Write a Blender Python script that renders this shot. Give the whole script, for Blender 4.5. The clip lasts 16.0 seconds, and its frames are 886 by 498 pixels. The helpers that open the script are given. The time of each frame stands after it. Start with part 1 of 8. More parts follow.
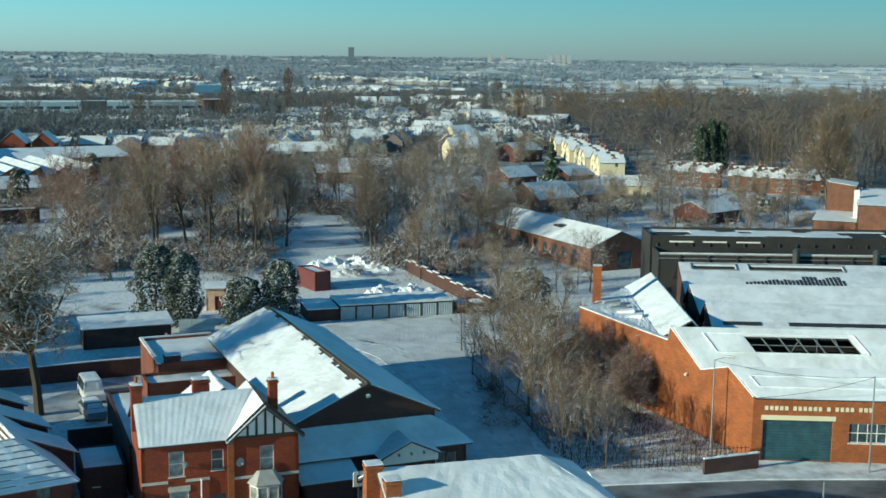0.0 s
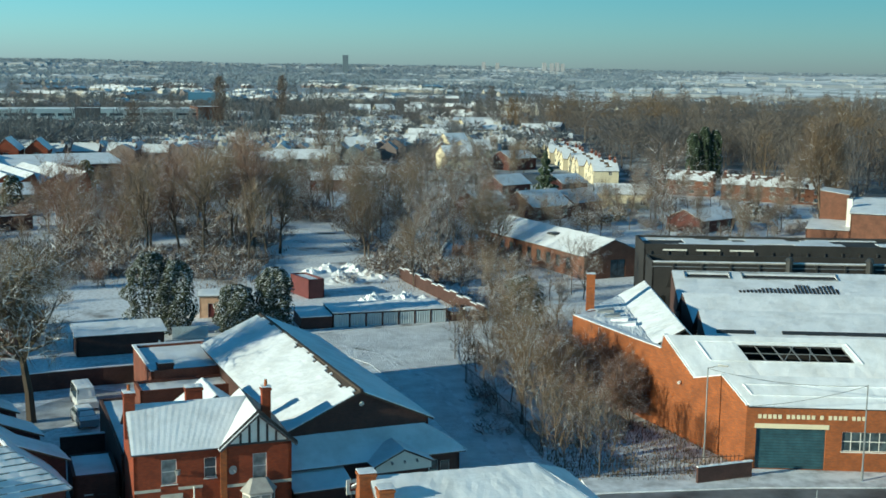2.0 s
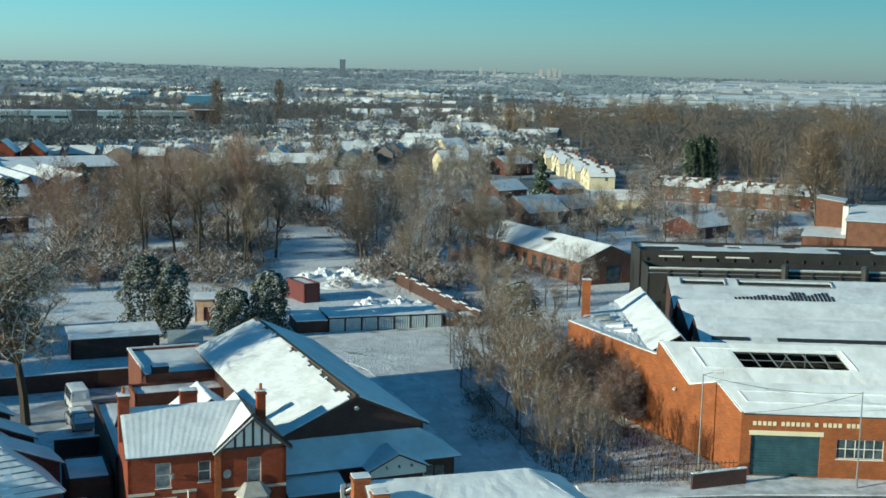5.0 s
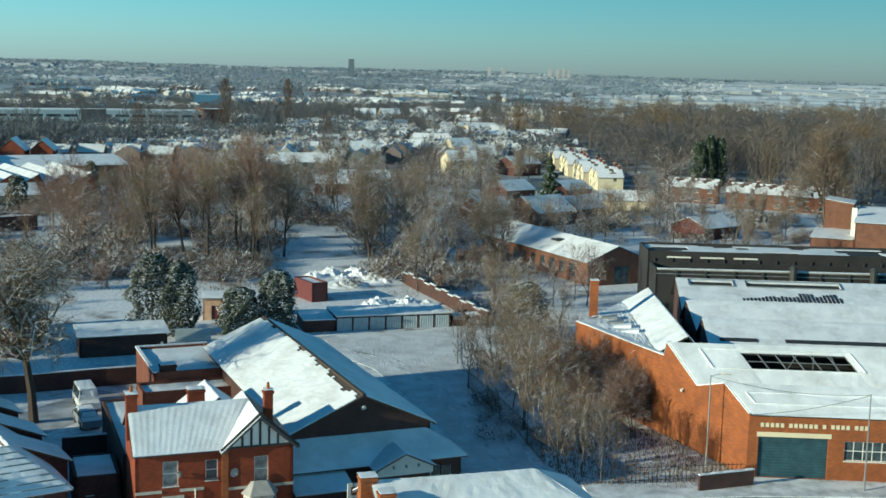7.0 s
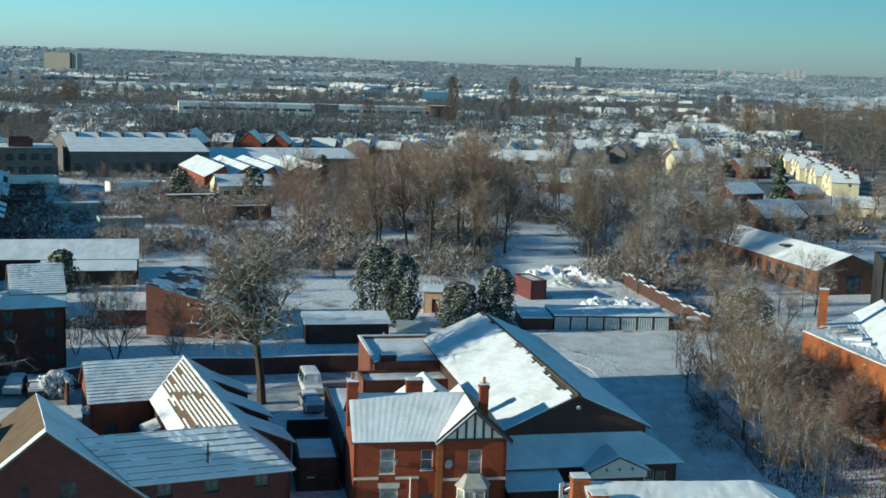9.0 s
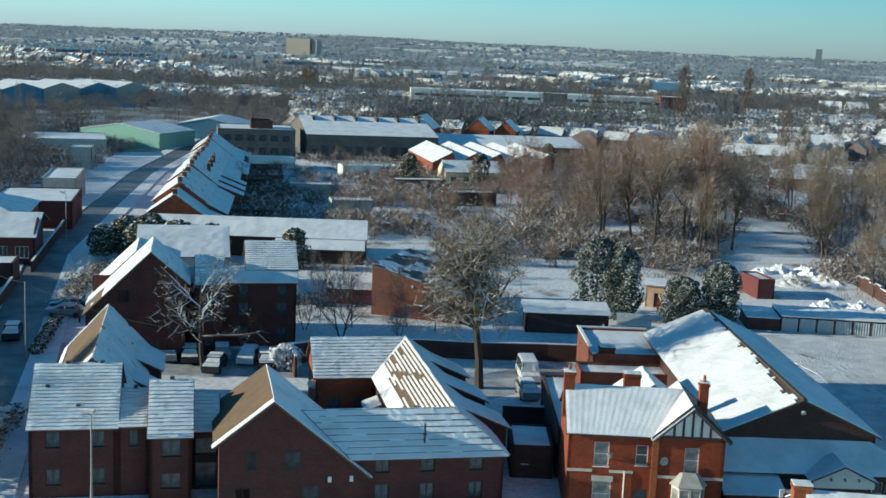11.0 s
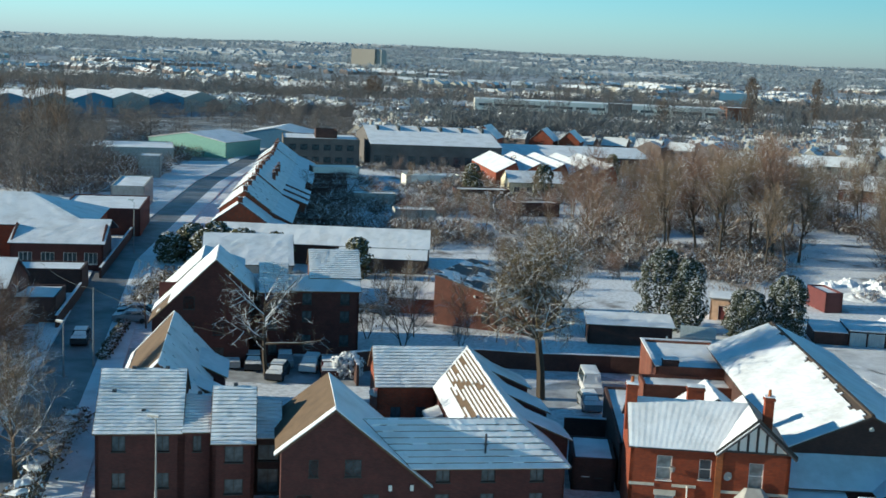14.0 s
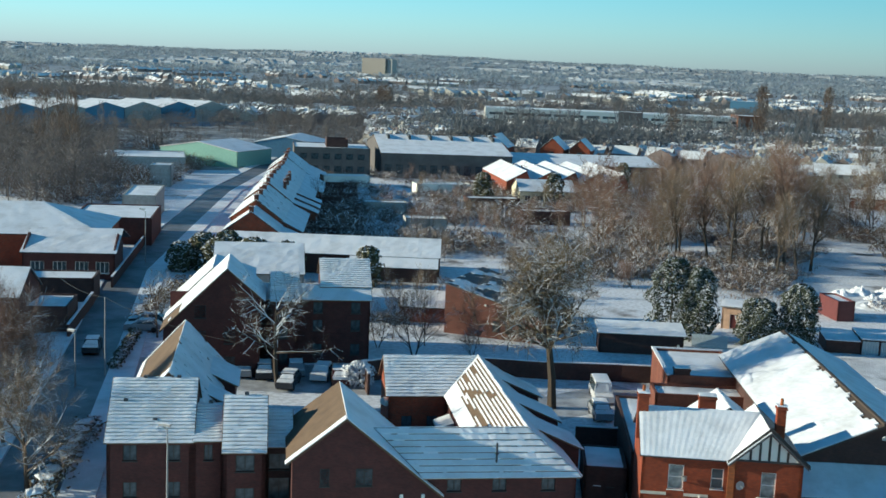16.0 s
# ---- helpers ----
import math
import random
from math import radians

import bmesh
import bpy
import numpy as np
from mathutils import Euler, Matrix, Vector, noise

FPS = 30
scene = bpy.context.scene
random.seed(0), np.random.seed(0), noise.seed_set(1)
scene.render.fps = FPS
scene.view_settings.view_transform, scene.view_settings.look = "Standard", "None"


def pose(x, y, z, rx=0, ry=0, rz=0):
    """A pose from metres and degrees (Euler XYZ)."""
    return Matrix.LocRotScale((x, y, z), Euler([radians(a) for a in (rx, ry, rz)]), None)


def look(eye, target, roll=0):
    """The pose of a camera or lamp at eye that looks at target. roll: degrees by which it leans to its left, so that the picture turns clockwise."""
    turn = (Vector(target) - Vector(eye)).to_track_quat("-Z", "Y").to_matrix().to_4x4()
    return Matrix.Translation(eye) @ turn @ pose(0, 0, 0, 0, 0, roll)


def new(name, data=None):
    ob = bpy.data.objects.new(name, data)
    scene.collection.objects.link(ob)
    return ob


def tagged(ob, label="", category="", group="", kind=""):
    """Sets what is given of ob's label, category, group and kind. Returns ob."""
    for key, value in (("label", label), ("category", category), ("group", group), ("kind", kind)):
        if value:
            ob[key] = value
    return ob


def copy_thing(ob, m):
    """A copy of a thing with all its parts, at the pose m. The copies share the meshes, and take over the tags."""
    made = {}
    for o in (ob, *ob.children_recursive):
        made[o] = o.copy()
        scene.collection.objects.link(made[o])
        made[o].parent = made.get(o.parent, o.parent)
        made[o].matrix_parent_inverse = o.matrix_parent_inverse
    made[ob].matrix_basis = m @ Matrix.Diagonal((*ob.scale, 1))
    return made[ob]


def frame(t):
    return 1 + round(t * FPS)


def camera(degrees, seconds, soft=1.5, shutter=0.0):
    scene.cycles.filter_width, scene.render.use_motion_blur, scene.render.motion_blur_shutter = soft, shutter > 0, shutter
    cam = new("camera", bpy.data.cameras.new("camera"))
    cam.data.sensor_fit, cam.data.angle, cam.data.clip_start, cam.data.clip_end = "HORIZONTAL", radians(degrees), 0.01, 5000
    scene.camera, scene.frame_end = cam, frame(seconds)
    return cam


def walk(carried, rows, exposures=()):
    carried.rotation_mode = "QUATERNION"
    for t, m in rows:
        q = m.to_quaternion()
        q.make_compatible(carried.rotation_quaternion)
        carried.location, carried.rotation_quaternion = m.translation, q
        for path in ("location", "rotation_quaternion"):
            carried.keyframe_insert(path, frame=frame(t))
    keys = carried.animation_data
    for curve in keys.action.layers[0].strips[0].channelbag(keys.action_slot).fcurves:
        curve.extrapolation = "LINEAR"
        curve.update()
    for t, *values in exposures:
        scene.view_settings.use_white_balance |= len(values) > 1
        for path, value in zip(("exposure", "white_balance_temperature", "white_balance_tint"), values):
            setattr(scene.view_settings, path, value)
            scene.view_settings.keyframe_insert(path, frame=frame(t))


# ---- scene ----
# camera: hand-held pan from a high window, 32 m above the ground
cam = camera(40.37, 16.0, soft=1.6)
EYE = (0.0, 0.0, 32.0)
ROWS = [  # seconds, yaw, pitch, roll
    (0.0, -0.000, -8.800, -0.600),
    (0.5, -0.130, -8.562, -0.866),
    (1.0, -0.241, -8.520, -1.031),
    (1.5, -0.245, -8.463, -0.897),
    (2.0, -0.278, -8.427, -0.763),
    (2.5, -0.377, -8.362, -0.858),
    (3.0, -0.475, -8.208, -1.034),
    (3.5, -0.424, -8.166, -1.176),
    (4.0, -0.481, -8.167, -1.200),
    (6.5, -0.162, -8.226, -1.155),
    (7.0, -0.006, -8.205, -1.349),
    (7.5, 0.590, -8.075, -1.572),
    (8.0, 3.731, -7.998, -1.580),
    (8.5, 7.576, -8.160, -1.515),
    (9.0, 10.615, -8.569, -1.782),
    (9.5, 14.096, -8.921, -1.996),
    (10.0, 16.574, -9.435, -2.490),
    (10.2, 17.685, -9.488, -2.448),
    (12.3, 24.015, -9.369, -2.722),
    (12.5, 24.016, -9.285, -2.666),
    (13.0, 24.163, -9.183, -2.560),
    (13.5, 24.396, -9.230, -2.462),
    (14.0, 24.438, -9.142, -2.505),
    (14.5, 24.679, -9.117, -2.496),
    (15.0, 24.698, -8.967, -2.627),
    (15.5, 24.667, -8.789, -2.465),
    (16.0, 24.933, -8.746, -2.349),
]
walk(cam, [(t, pose(*EYE, 90 + pitch, roll, yaw)) for t, yaw, pitch, roll in ROWS],
     [(0.0, 0.49, 5450, -12.5), (2.0, 0.49, 5500, -11.5), (7.5, 0.49, 5600, -10.0), (8.5, 0.48, 5550, -7.5), (10.2, 0.54, 5600, -4.0), (12.5, 0.64, 5700, -1.0), (16.0, 0.67, 5700, -1.0)])

# ---- world and sun ----
SUN_EL, SUN_TO = 14.5, 26.8      # elevation; direction in which the light travels, from +x
world = bpy.data.worlds.new("winter_sky")
scene.world = world
world.use_nodes = True
wn = world.node_tree.nodes
sky = wn.new("ShaderNodeTexSky")
sky.sky_type = "NISHITA"
sky.sun_disc = False
sky.sun_elevation = radians(SUN_EL)
sky.sun_rotation = radians((SUN_TO + 180) - 90)
sky.air_density, sky.dust_density, sky.ozone_density = 1.0, 0.4, 3.0
wn["Background"].inputs["Strength"].default_value = 0.060
# a cold haze near the horizon, blue-green above it
geo_w, sep_w = wn.new("ShaderNodeTexCoord"), wn.new("ShaderNodeSeparateXYZ")
tint_w, mul_w = wn.new("ShaderNodeValToRGB"), wn.new("ShaderNodeMix")
tint_w.color_ramp.elements.new(0.5), tint_w.color_ramp.elements.new(0.6)
for e_, (p_, c_) in zip(tint_w.color_ramp.elements, ((0.0, (1.06, 1.27, 1.84)), (0.03, (0.98, 1.34, 1.70)), (0.075, (0.80, 1.32, 1.48)), (0.32, (0.58, 1.10, 1.22)))):
    e_.position, e_.color = p_, (*c_, 1)
mul_w.data_type, mul_w.blend_type = "RGBA", "MULTIPLY"
mul_w.inputs[0].default_value = 1.0
wl = world.node_tree.links
wl.new(geo_w.outputs["Generated"], sep_w.inputs[0]), wl.new(sep_w.outputs[2], tint_w.inputs[0])
wl.new(sky.outputs[0], mul_w.inputs[6]), wl.new(tint_w.outputs[0], mul_w.inputs[7])
wl.new(mul_w.outputs[2], wn["Background"].inputs["Color"])
sun = new("sun", bpy.data.lights.new("sun", "SUN"))
sun.data.energy, sun.data.angle, sun.data.color = 4.7, radians(0.6), (1.0, 0.84, 0.62)
la = radians(SUN_TO)
sun.matrix_world = look((0, 0, 100), (math.cos(la) * 100, math.sin(la) * 100, 100 - 100 * math.tan(radians(SUN_EL))))

# ---- materials ----
def material(name, rough=0.8, metal=0.0):
    m = bpy.data.materials.new(name)
    m.use_nodes = True
    b = m.node_tree.nodes["Principled BSDF"]
    b.inputs["Roughness"].default_value, b.inputs["Metallic"].default_value = rough, metal
    return m, m.node_tree.nodes, m.node_tree.links, b


def ramp(nodes, stops):
    r = nodes.new("ShaderNodeValToRGB")
    while len(r.color_ramp.elements) < len(stops):
        r.color_ramp.elements.new(0.5)
    for e, (p, c) in zip(r.color_ramp.elements, stops):
        e.position, e.color = p, (*c, 1)
    return r


def noise_tex(nodes, links, scale, detail=4.0, coord="Object", rough=0.6):
    tc, n = nodes.new("ShaderNodeTexCoord"), nodes.new("ShaderNodeTexNoise")
    n.inputs["Scale"].default_value, n.inputs["Detail"].default_value, n.inputs["Roughness"].default_value = scale, detail, rough
    links.new(tc.outputs[coord], n.inputs["Vector"])
    return n


def bump(nodes, links, b, src, strength, dist):
    bp = nodes.new("ShaderNodeBump")
    bp.inputs["Strength"].default_value, bp.inputs["Distance"].default_value = strength, dist
    links.new(src, bp.inputs["Height"])
    links.new(bp.outputs[0], b.inputs["Normal"])


def plain(name, c, rough=0.8, metal=0.0, vary=0.25, scale=1.5, bumpy=0.3):
    """A surface of one paint or stuff, with stains and grain at two scales."""
    m, n, l, b = material(name, rough, metal)
    big, fine = noise_tex(n, l, scale), noise_tex(n, l, scale * 14, 3)
    mix = n.new("ShaderNodeMath")
    mix.operation = "MULTIPLY_ADD"
    mix.inputs[1].default_value = 0.35
    l.new(fine.outputs["Fac"], mix.inputs[0])
    l.new(big.outputs["Fac"], mix.inputs[2])
    lo, hi = [x * (1 - vary) for x in c], [min(1, x * (1 + vary)) for x in c]
    r = ramp(n, [(0.4, lo), (0.95, hi)])
    l.new(mix.outputs[0], r.inputs[0])
    l.new(r.outputs[0], b.inputs["Base Color"])
    bump(n, l, b, fine.outputs["Fac"], bumpy, 0.02)
    return m


def snow_material(name, c=(0.80, 0.82, 0.85), dirt=(0.62, 0.63, 0.64), amount=0.25, scale=0.35):
    m, n, l, b = material(name, 0.55)
    big, fine = noise_tex(n, l, scale, 5, rough=0.65), noise_tex(n, l, 4.0, 5)
    r = ramp(n, [(0.30 + 0.0, dirt), (0.30 + amount, c)])
    l.new(big.outputs["Fac"], r.inputs[0])
    l.new(r.outputs[0], b.inputs["Base Color"])
    bump(n, l, b, fine.outputs["Fac"], 0.35, 0.06)
    return m


def brick_material(name, c, mortar=(0.16, 0.085, 0.055), rough=0.85):
    m, n, l, b = material(name, rough)
    tc, sep, com = n.new("ShaderNodeTexCoord"), n.new("ShaderNodeSeparateXYZ"), n.new("ShaderNodeCombineXYZ")
    add = n.new("ShaderNodeMath")
    l.new(tc.outputs["Object"], sep.inputs[0])
    l.new(sep.outputs[0], add.inputs[0]), l.new(sep.outputs[1], add.inputs[1])
    l.new(add.outputs[0], com.inputs[0]), l.new(sep.outputs[2], com.inputs[1])
    br = n.new("ShaderNodeTexBrick")
    br.inputs["Scale"].default_value = 1.0
    br.inputs["Brick Width"].default_value, br.inputs["Row Height"].default_value = 0.235, 0.078
    br.inputs["Mortar Size"].default_value = 0.008
    for k, f in (("Color1", 0.8), ("Color2", 1.2)):
        br.inputs[k].default_value = (*[x * f for x in c], 1)
    br.inputs["Mortar"].default_value = (*mortar, 1)
    l.new(com.outputs[0], br.inputs["Vector"])
    big = noise_tex(n, l, 0.7, 5)
    r = ramp(n, [(0.3, (0.68, 0.66, 0.66)), (0.7, (1.12, 1.08, 1.04))])
    l.new(big.outputs["Fac"], r.inputs[0])
    mx = n.new("ShaderNodeMix")
    mx.data_type, mx.blend_type = "RGBA", "MULTIPLY"
    mx.inputs[0].default_value = 1
    l.new(br.outputs["Color"], mx.inputs[6]), l.new(r.outputs[0], mx.inputs[7])
    l.new(mx.outputs[2], b.inputs["Base Color"])
    bump(n, l, b, br.outputs["Fac"], -0.4, 0.01)
    return m


def twig_material(name, c, snow=0.35):
    """Bark whose upper sides carry snow."""
    m, n, l, b = material(name, 0.9)
    geo, sep = n.new("ShaderNodeNewGeometry"), n.new("ShaderNodeSeparateXYZ")
    l.new(geo.outputs["Normal"], sep.inputs[0])
    nz = noise_tex(n, l, 0.8, 3)
    a = n.new("ShaderNodeMath")
    a.operation = "MULTIPLY_ADD"
    a.inputs[1].default_value = 0.85
    l.new(sep.outputs[2], a.inputs[0]), l.new(nz.outputs["Fac"], a.inputs[2])
    edge = 1.32 - 0.85 * snow
    half = n.new("ShaderNodeMath")
    half.operation, half.inputs[1].default_value = "MULTIPLY", 0.6
    l.new(a.outputs[0], half.inputs[0])
    lim = ramp(n, [((edge - 0.08) * 0.6, (0, 0, 0)), ((edge + 0.08) * 0.6, (1, 1, 1))])
    l.new(half.outputs[0], lim.inputs[0])
    v = ramp(n, [(0.0, [x * 0.6 for x in c]), (1.0, [x * 1.5 for x in c])])
    l.new(geo.outputs["Random Per Island"], v.inputs[0])
    mx = n.new("ShaderNodeMix")
    mx.data_type = "RGBA"
    l.new(lim.outputs[0], mx.inputs[0]), l.new(v.outputs[0], mx.inputs[6])
    mx.inputs[7].default_value = (0.8, 0.82, 0.86, 1)
    l.new(mx.outputs[2], b.inputs["Base Color"])
    return m


def thin_twigs(name, c):
    """Fine far-off twigs that let the light through from behind."""
    m = bpy.data.materials.new(name)
    m.use_nodes = True
    n, l = m.node_tree.nodes, m.node_tree.links
    n.remove(n["Principled BSDF"])
    geo, d, t, mx = n.new("ShaderNodeNewGeometry"), n.new("ShaderNodeBsdfDiffuse"), n.new("ShaderNodeBsdfTranslucent"), n.new("ShaderNodeMixShader")
    v = ramp(n, [(0.0, [x * 0.75 for x in c]), (1.0, [x * 1.25 for x in c])])
    l.new(geo.outputs["Random Per Island"], v.inputs[0])
    l.new(v.outputs[0], d.inputs["Color"]), l.new(v.outputs[0], t.inputs["Color"])
    mx.inputs[0].default_value = 0.42
    l.new(d.outputs[0], mx.inputs[1]), l.new(t.outputs[0], mx.inputs[2])
    l.new(mx.outputs[0], n["Material Output"].inputs["Surface"])
    return m


def glass_material(name, c, rough=0.08):
    m, n, l, b = material(name, rough)
    nz = noise_tex(n, l, 1.1, 2)
    r = ramp(n, [(0.35, [x * 0.5 for x in c]), (0.7, [min(1, x * 1.5) for x in c])])
    l.new(nz.outputs["Fac"], r.inputs[0])
    l.new(r.outputs[0], b.inputs["Base Color"])
    return m


SNOW = snow_material("snow")
SNOW_DIRTY = snow_material("trodden_snow", (0.78, 0.8, 0.84), (0.34, 0.35, 0.37), 0.3, 0.5)
BRICK_ORANGE = brick_material("orange_brick", (0.31, 0.088, 0.017))
BRICK_WARM = brick_material("warm_brown_brick", (0.165, 0.07, 0.042))
BRICK_RED = brick_material("red_brick", (0.27, 0.05, 0.018))
BRICK_MID = brick_material("weathered_red_brick", (0.17, 0.05, 0.03))
BRICK_HOUSE = brick_material("deep_red_brick", (0.25, 0.044, 0.011), (0.12, 0.045, 0.025))
BRICK_BROWN = brick_material("brown_brick", (0.088, 0.024, 0.02), (0.07, 0.035, 0.03))
# old workshop gable: red brick darkened in colour for partial shade
BRICK_OLD = brick_material("shaded_red_brick", (0.125, 0.042, 0.028), (0.09, 0.045, 0.035))
BRICK_DARK = brick_material("sooty_brick", (0.075, 0.033, 0.026), (0.07, 0.045, 0.04))
RUST_TILE = plain("rust_roof_tile", (0.10, 0.06, 0.045), 0.85, scale=0.8)
TILE = plain("brown_roof_tile", (0.13, 0.085, 0.05), 0.85, scale=0.8)
TILE_DARK = plain("dark_brown_roof_tile", (0.062, 0.046, 0.036), 0.85, scale=0.8)
SLATE = plain("slate", (0.06, 0.06, 0.065), 0.6)
WOOD_BLACK = plain("black_timber", (0.03, 0.028, 0.027), 0.6)
WHITE = plain("white_paint", (0.74, 0.72, 0.66), 0.55, vary=0.08)
CREAM = plain("cream_render", (0.66, 0.58, 0.40), 0.8, vary=0.12, scale=0.3)
STONE = plain("pale_stone", (0.5, 0.46, 0.38), 0.8)
GLASS = glass_material("window_glass", (0.06, 0.08, 0.09))
GLASS_FLAT = glass_material("dim_window_glass", (0.075, 0.09, 0.10), 0.12)
GLASS_PALE = glass_material("curtained_glass", (0.30, 0.31, 0.29), 0.2)
METAL = plain("grey_steel", (0.32, 0.33, 0.33), 0.45, 0.6)
METAL_DARK = plain("dark_steel", (0.06, 0.06, 0.06), 0.5, 0.4)
GREY = plain("grey_concrete", (0.36, 0.35, 0.33), 0.9)
DARKWALL = plain("dark_cladding", (0.026, 0.024, 0.023), 0.75, vary=0.5, scale=0.25)
# far tower concrete, toned down in colour to stand in for haze
CONCRETE_FAR = plain("hazed_concrete", (0.34, 0.34, 0.35), 0.9)
TEAL = plain("teal_roller_door", (0.032, 0.07, 0.085), 0.35, vary=0.4)
GREEN_CLAD = plain("pale_green_cladding", (0.22, 0.42, 0.35), 0.5, vary=0.12)
BLUE_CLAD = plain("blue_cladding", (0.09, 0.20, 0.30), 0.5, vary=0.2)
DOOR_PALE = plain("pale_garage_door", (0.42, 0.48, 0.50), 0.5, vary=0.15)
RED_PAINT = plain("red_paint", (0.11, 0.024, 0.022), 0.6)
PINK = plain("cream_pink_paint", (0.56, 0.36, 0.24), 0.7)
EARTH = plain("frozen_earth", (0.10, 0.075, 0.05), 0.95, vary=0.5, scale=0.5)
BARK = twig_material("grey_bark", (0.10, 0.075, 0.055), 0.45)
BARK_SNOWY = twig_material("snow_crusted_bark", (0.085, 0.06, 0.042), 0.64)
BARK_LIMB = twig_material("dark_bark_with_snow_on_top", (0.05, 0.038, 0.028), 0.58)
TWIG_BROWN = twig_material("brown_twigs", (0.185, 0.135, 0.092), 0.26)
TWIG_OLIVE = twig_material("olive_brown_twigs", (0.13, 0.098, 0.056), 0.24)
TWIG_RED = twig_material("russet_twigs", (0.18, 0.11, 0.08), 0.24)
TWIG_TAN = twig_material("tan_twigs", (0.145, 0.102, 0.064), 0.24)
TWIG_SNOWY = twig_material("snowy_twigs", (0.12, 0.09, 0.055), 0.42)
TWIG_DARK = twig_material("dark_scrub_twigs", (0.135, 0.10, 0.078), 0.34)
TWIG_WOOD = thin_twigs("woodland_twigs", (0.21, 0.178, 0.152))
TWIG_STAND = thin_twigs("tan_woodland_twigs", (0.225, 0.165, 0.11))
TWIG_MID = thin_twigs("grey_brown_twigs", (0.16, 0.15, 0.148))
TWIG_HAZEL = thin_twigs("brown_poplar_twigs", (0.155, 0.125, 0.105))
BARK_DARK = twig_material("dark_wet_bark", (0.045, 0.036, 0.028), 0.22)
LEAF_OLIVE = twig_material("olive_evergreen", (0.060, 0.058, 0.026), 0.14)
LEAF = twig_material("dark_evergreen", (0.036, 0.043, 0.024), 0.15)
LEAF_GREEN = twig_material("green_conifer", (0.030, 0.045, 0.022), 0.0)
TYRE = plain("black_rubber", (0.02, 0.02, 0.02), 0.8)
CAR_WHITE = plain("white_car_paint", (0.7, 0.7, 0.7), 0.25, vary=0.04)
CAR_RED = plain("dark_red_car_paint", (0.06, 0.015, 0.015), 0.25, vary=0.06)
CAR_GREY = plain("silver_car_paint", (0.3, 0.31, 0.33), 0.25, 0.3, vary=0.06)
CAR_DARK = plain("dark_car_paint", (0.025, 0.028, 0.035), 0.25, vary=0.1)
LAMP_RED = material("tail_lamp", 0.3)[0]
LAMP_RED.node_tree.nodes["Principled BSDF"].inputs["Base Color"].default_value = (0.5, 0.02, 0.01, 1)

# ---- helpers for meshes ----
def from_lists(name, verts, faces, mats, index=None):
    me = bpy.data.meshes.new(name)
    me.from_pydata([tuple(v) for v in verts], [], faces)
    for m in (mats if isinstance(mats, (list, tuple)) else [mats]):
        me.materials.append(m)
    if index is not None:
        me.polygons.foreach_set("material_index", index)
    me.update()
    return me


def link_part(name, me, parent, label="", at=None):
    ob = new(name, me)
    ob.parent = parent
    if at is not None:
        ob.matrix_local = at
    if label:
        ob["label"] = label
    return ob


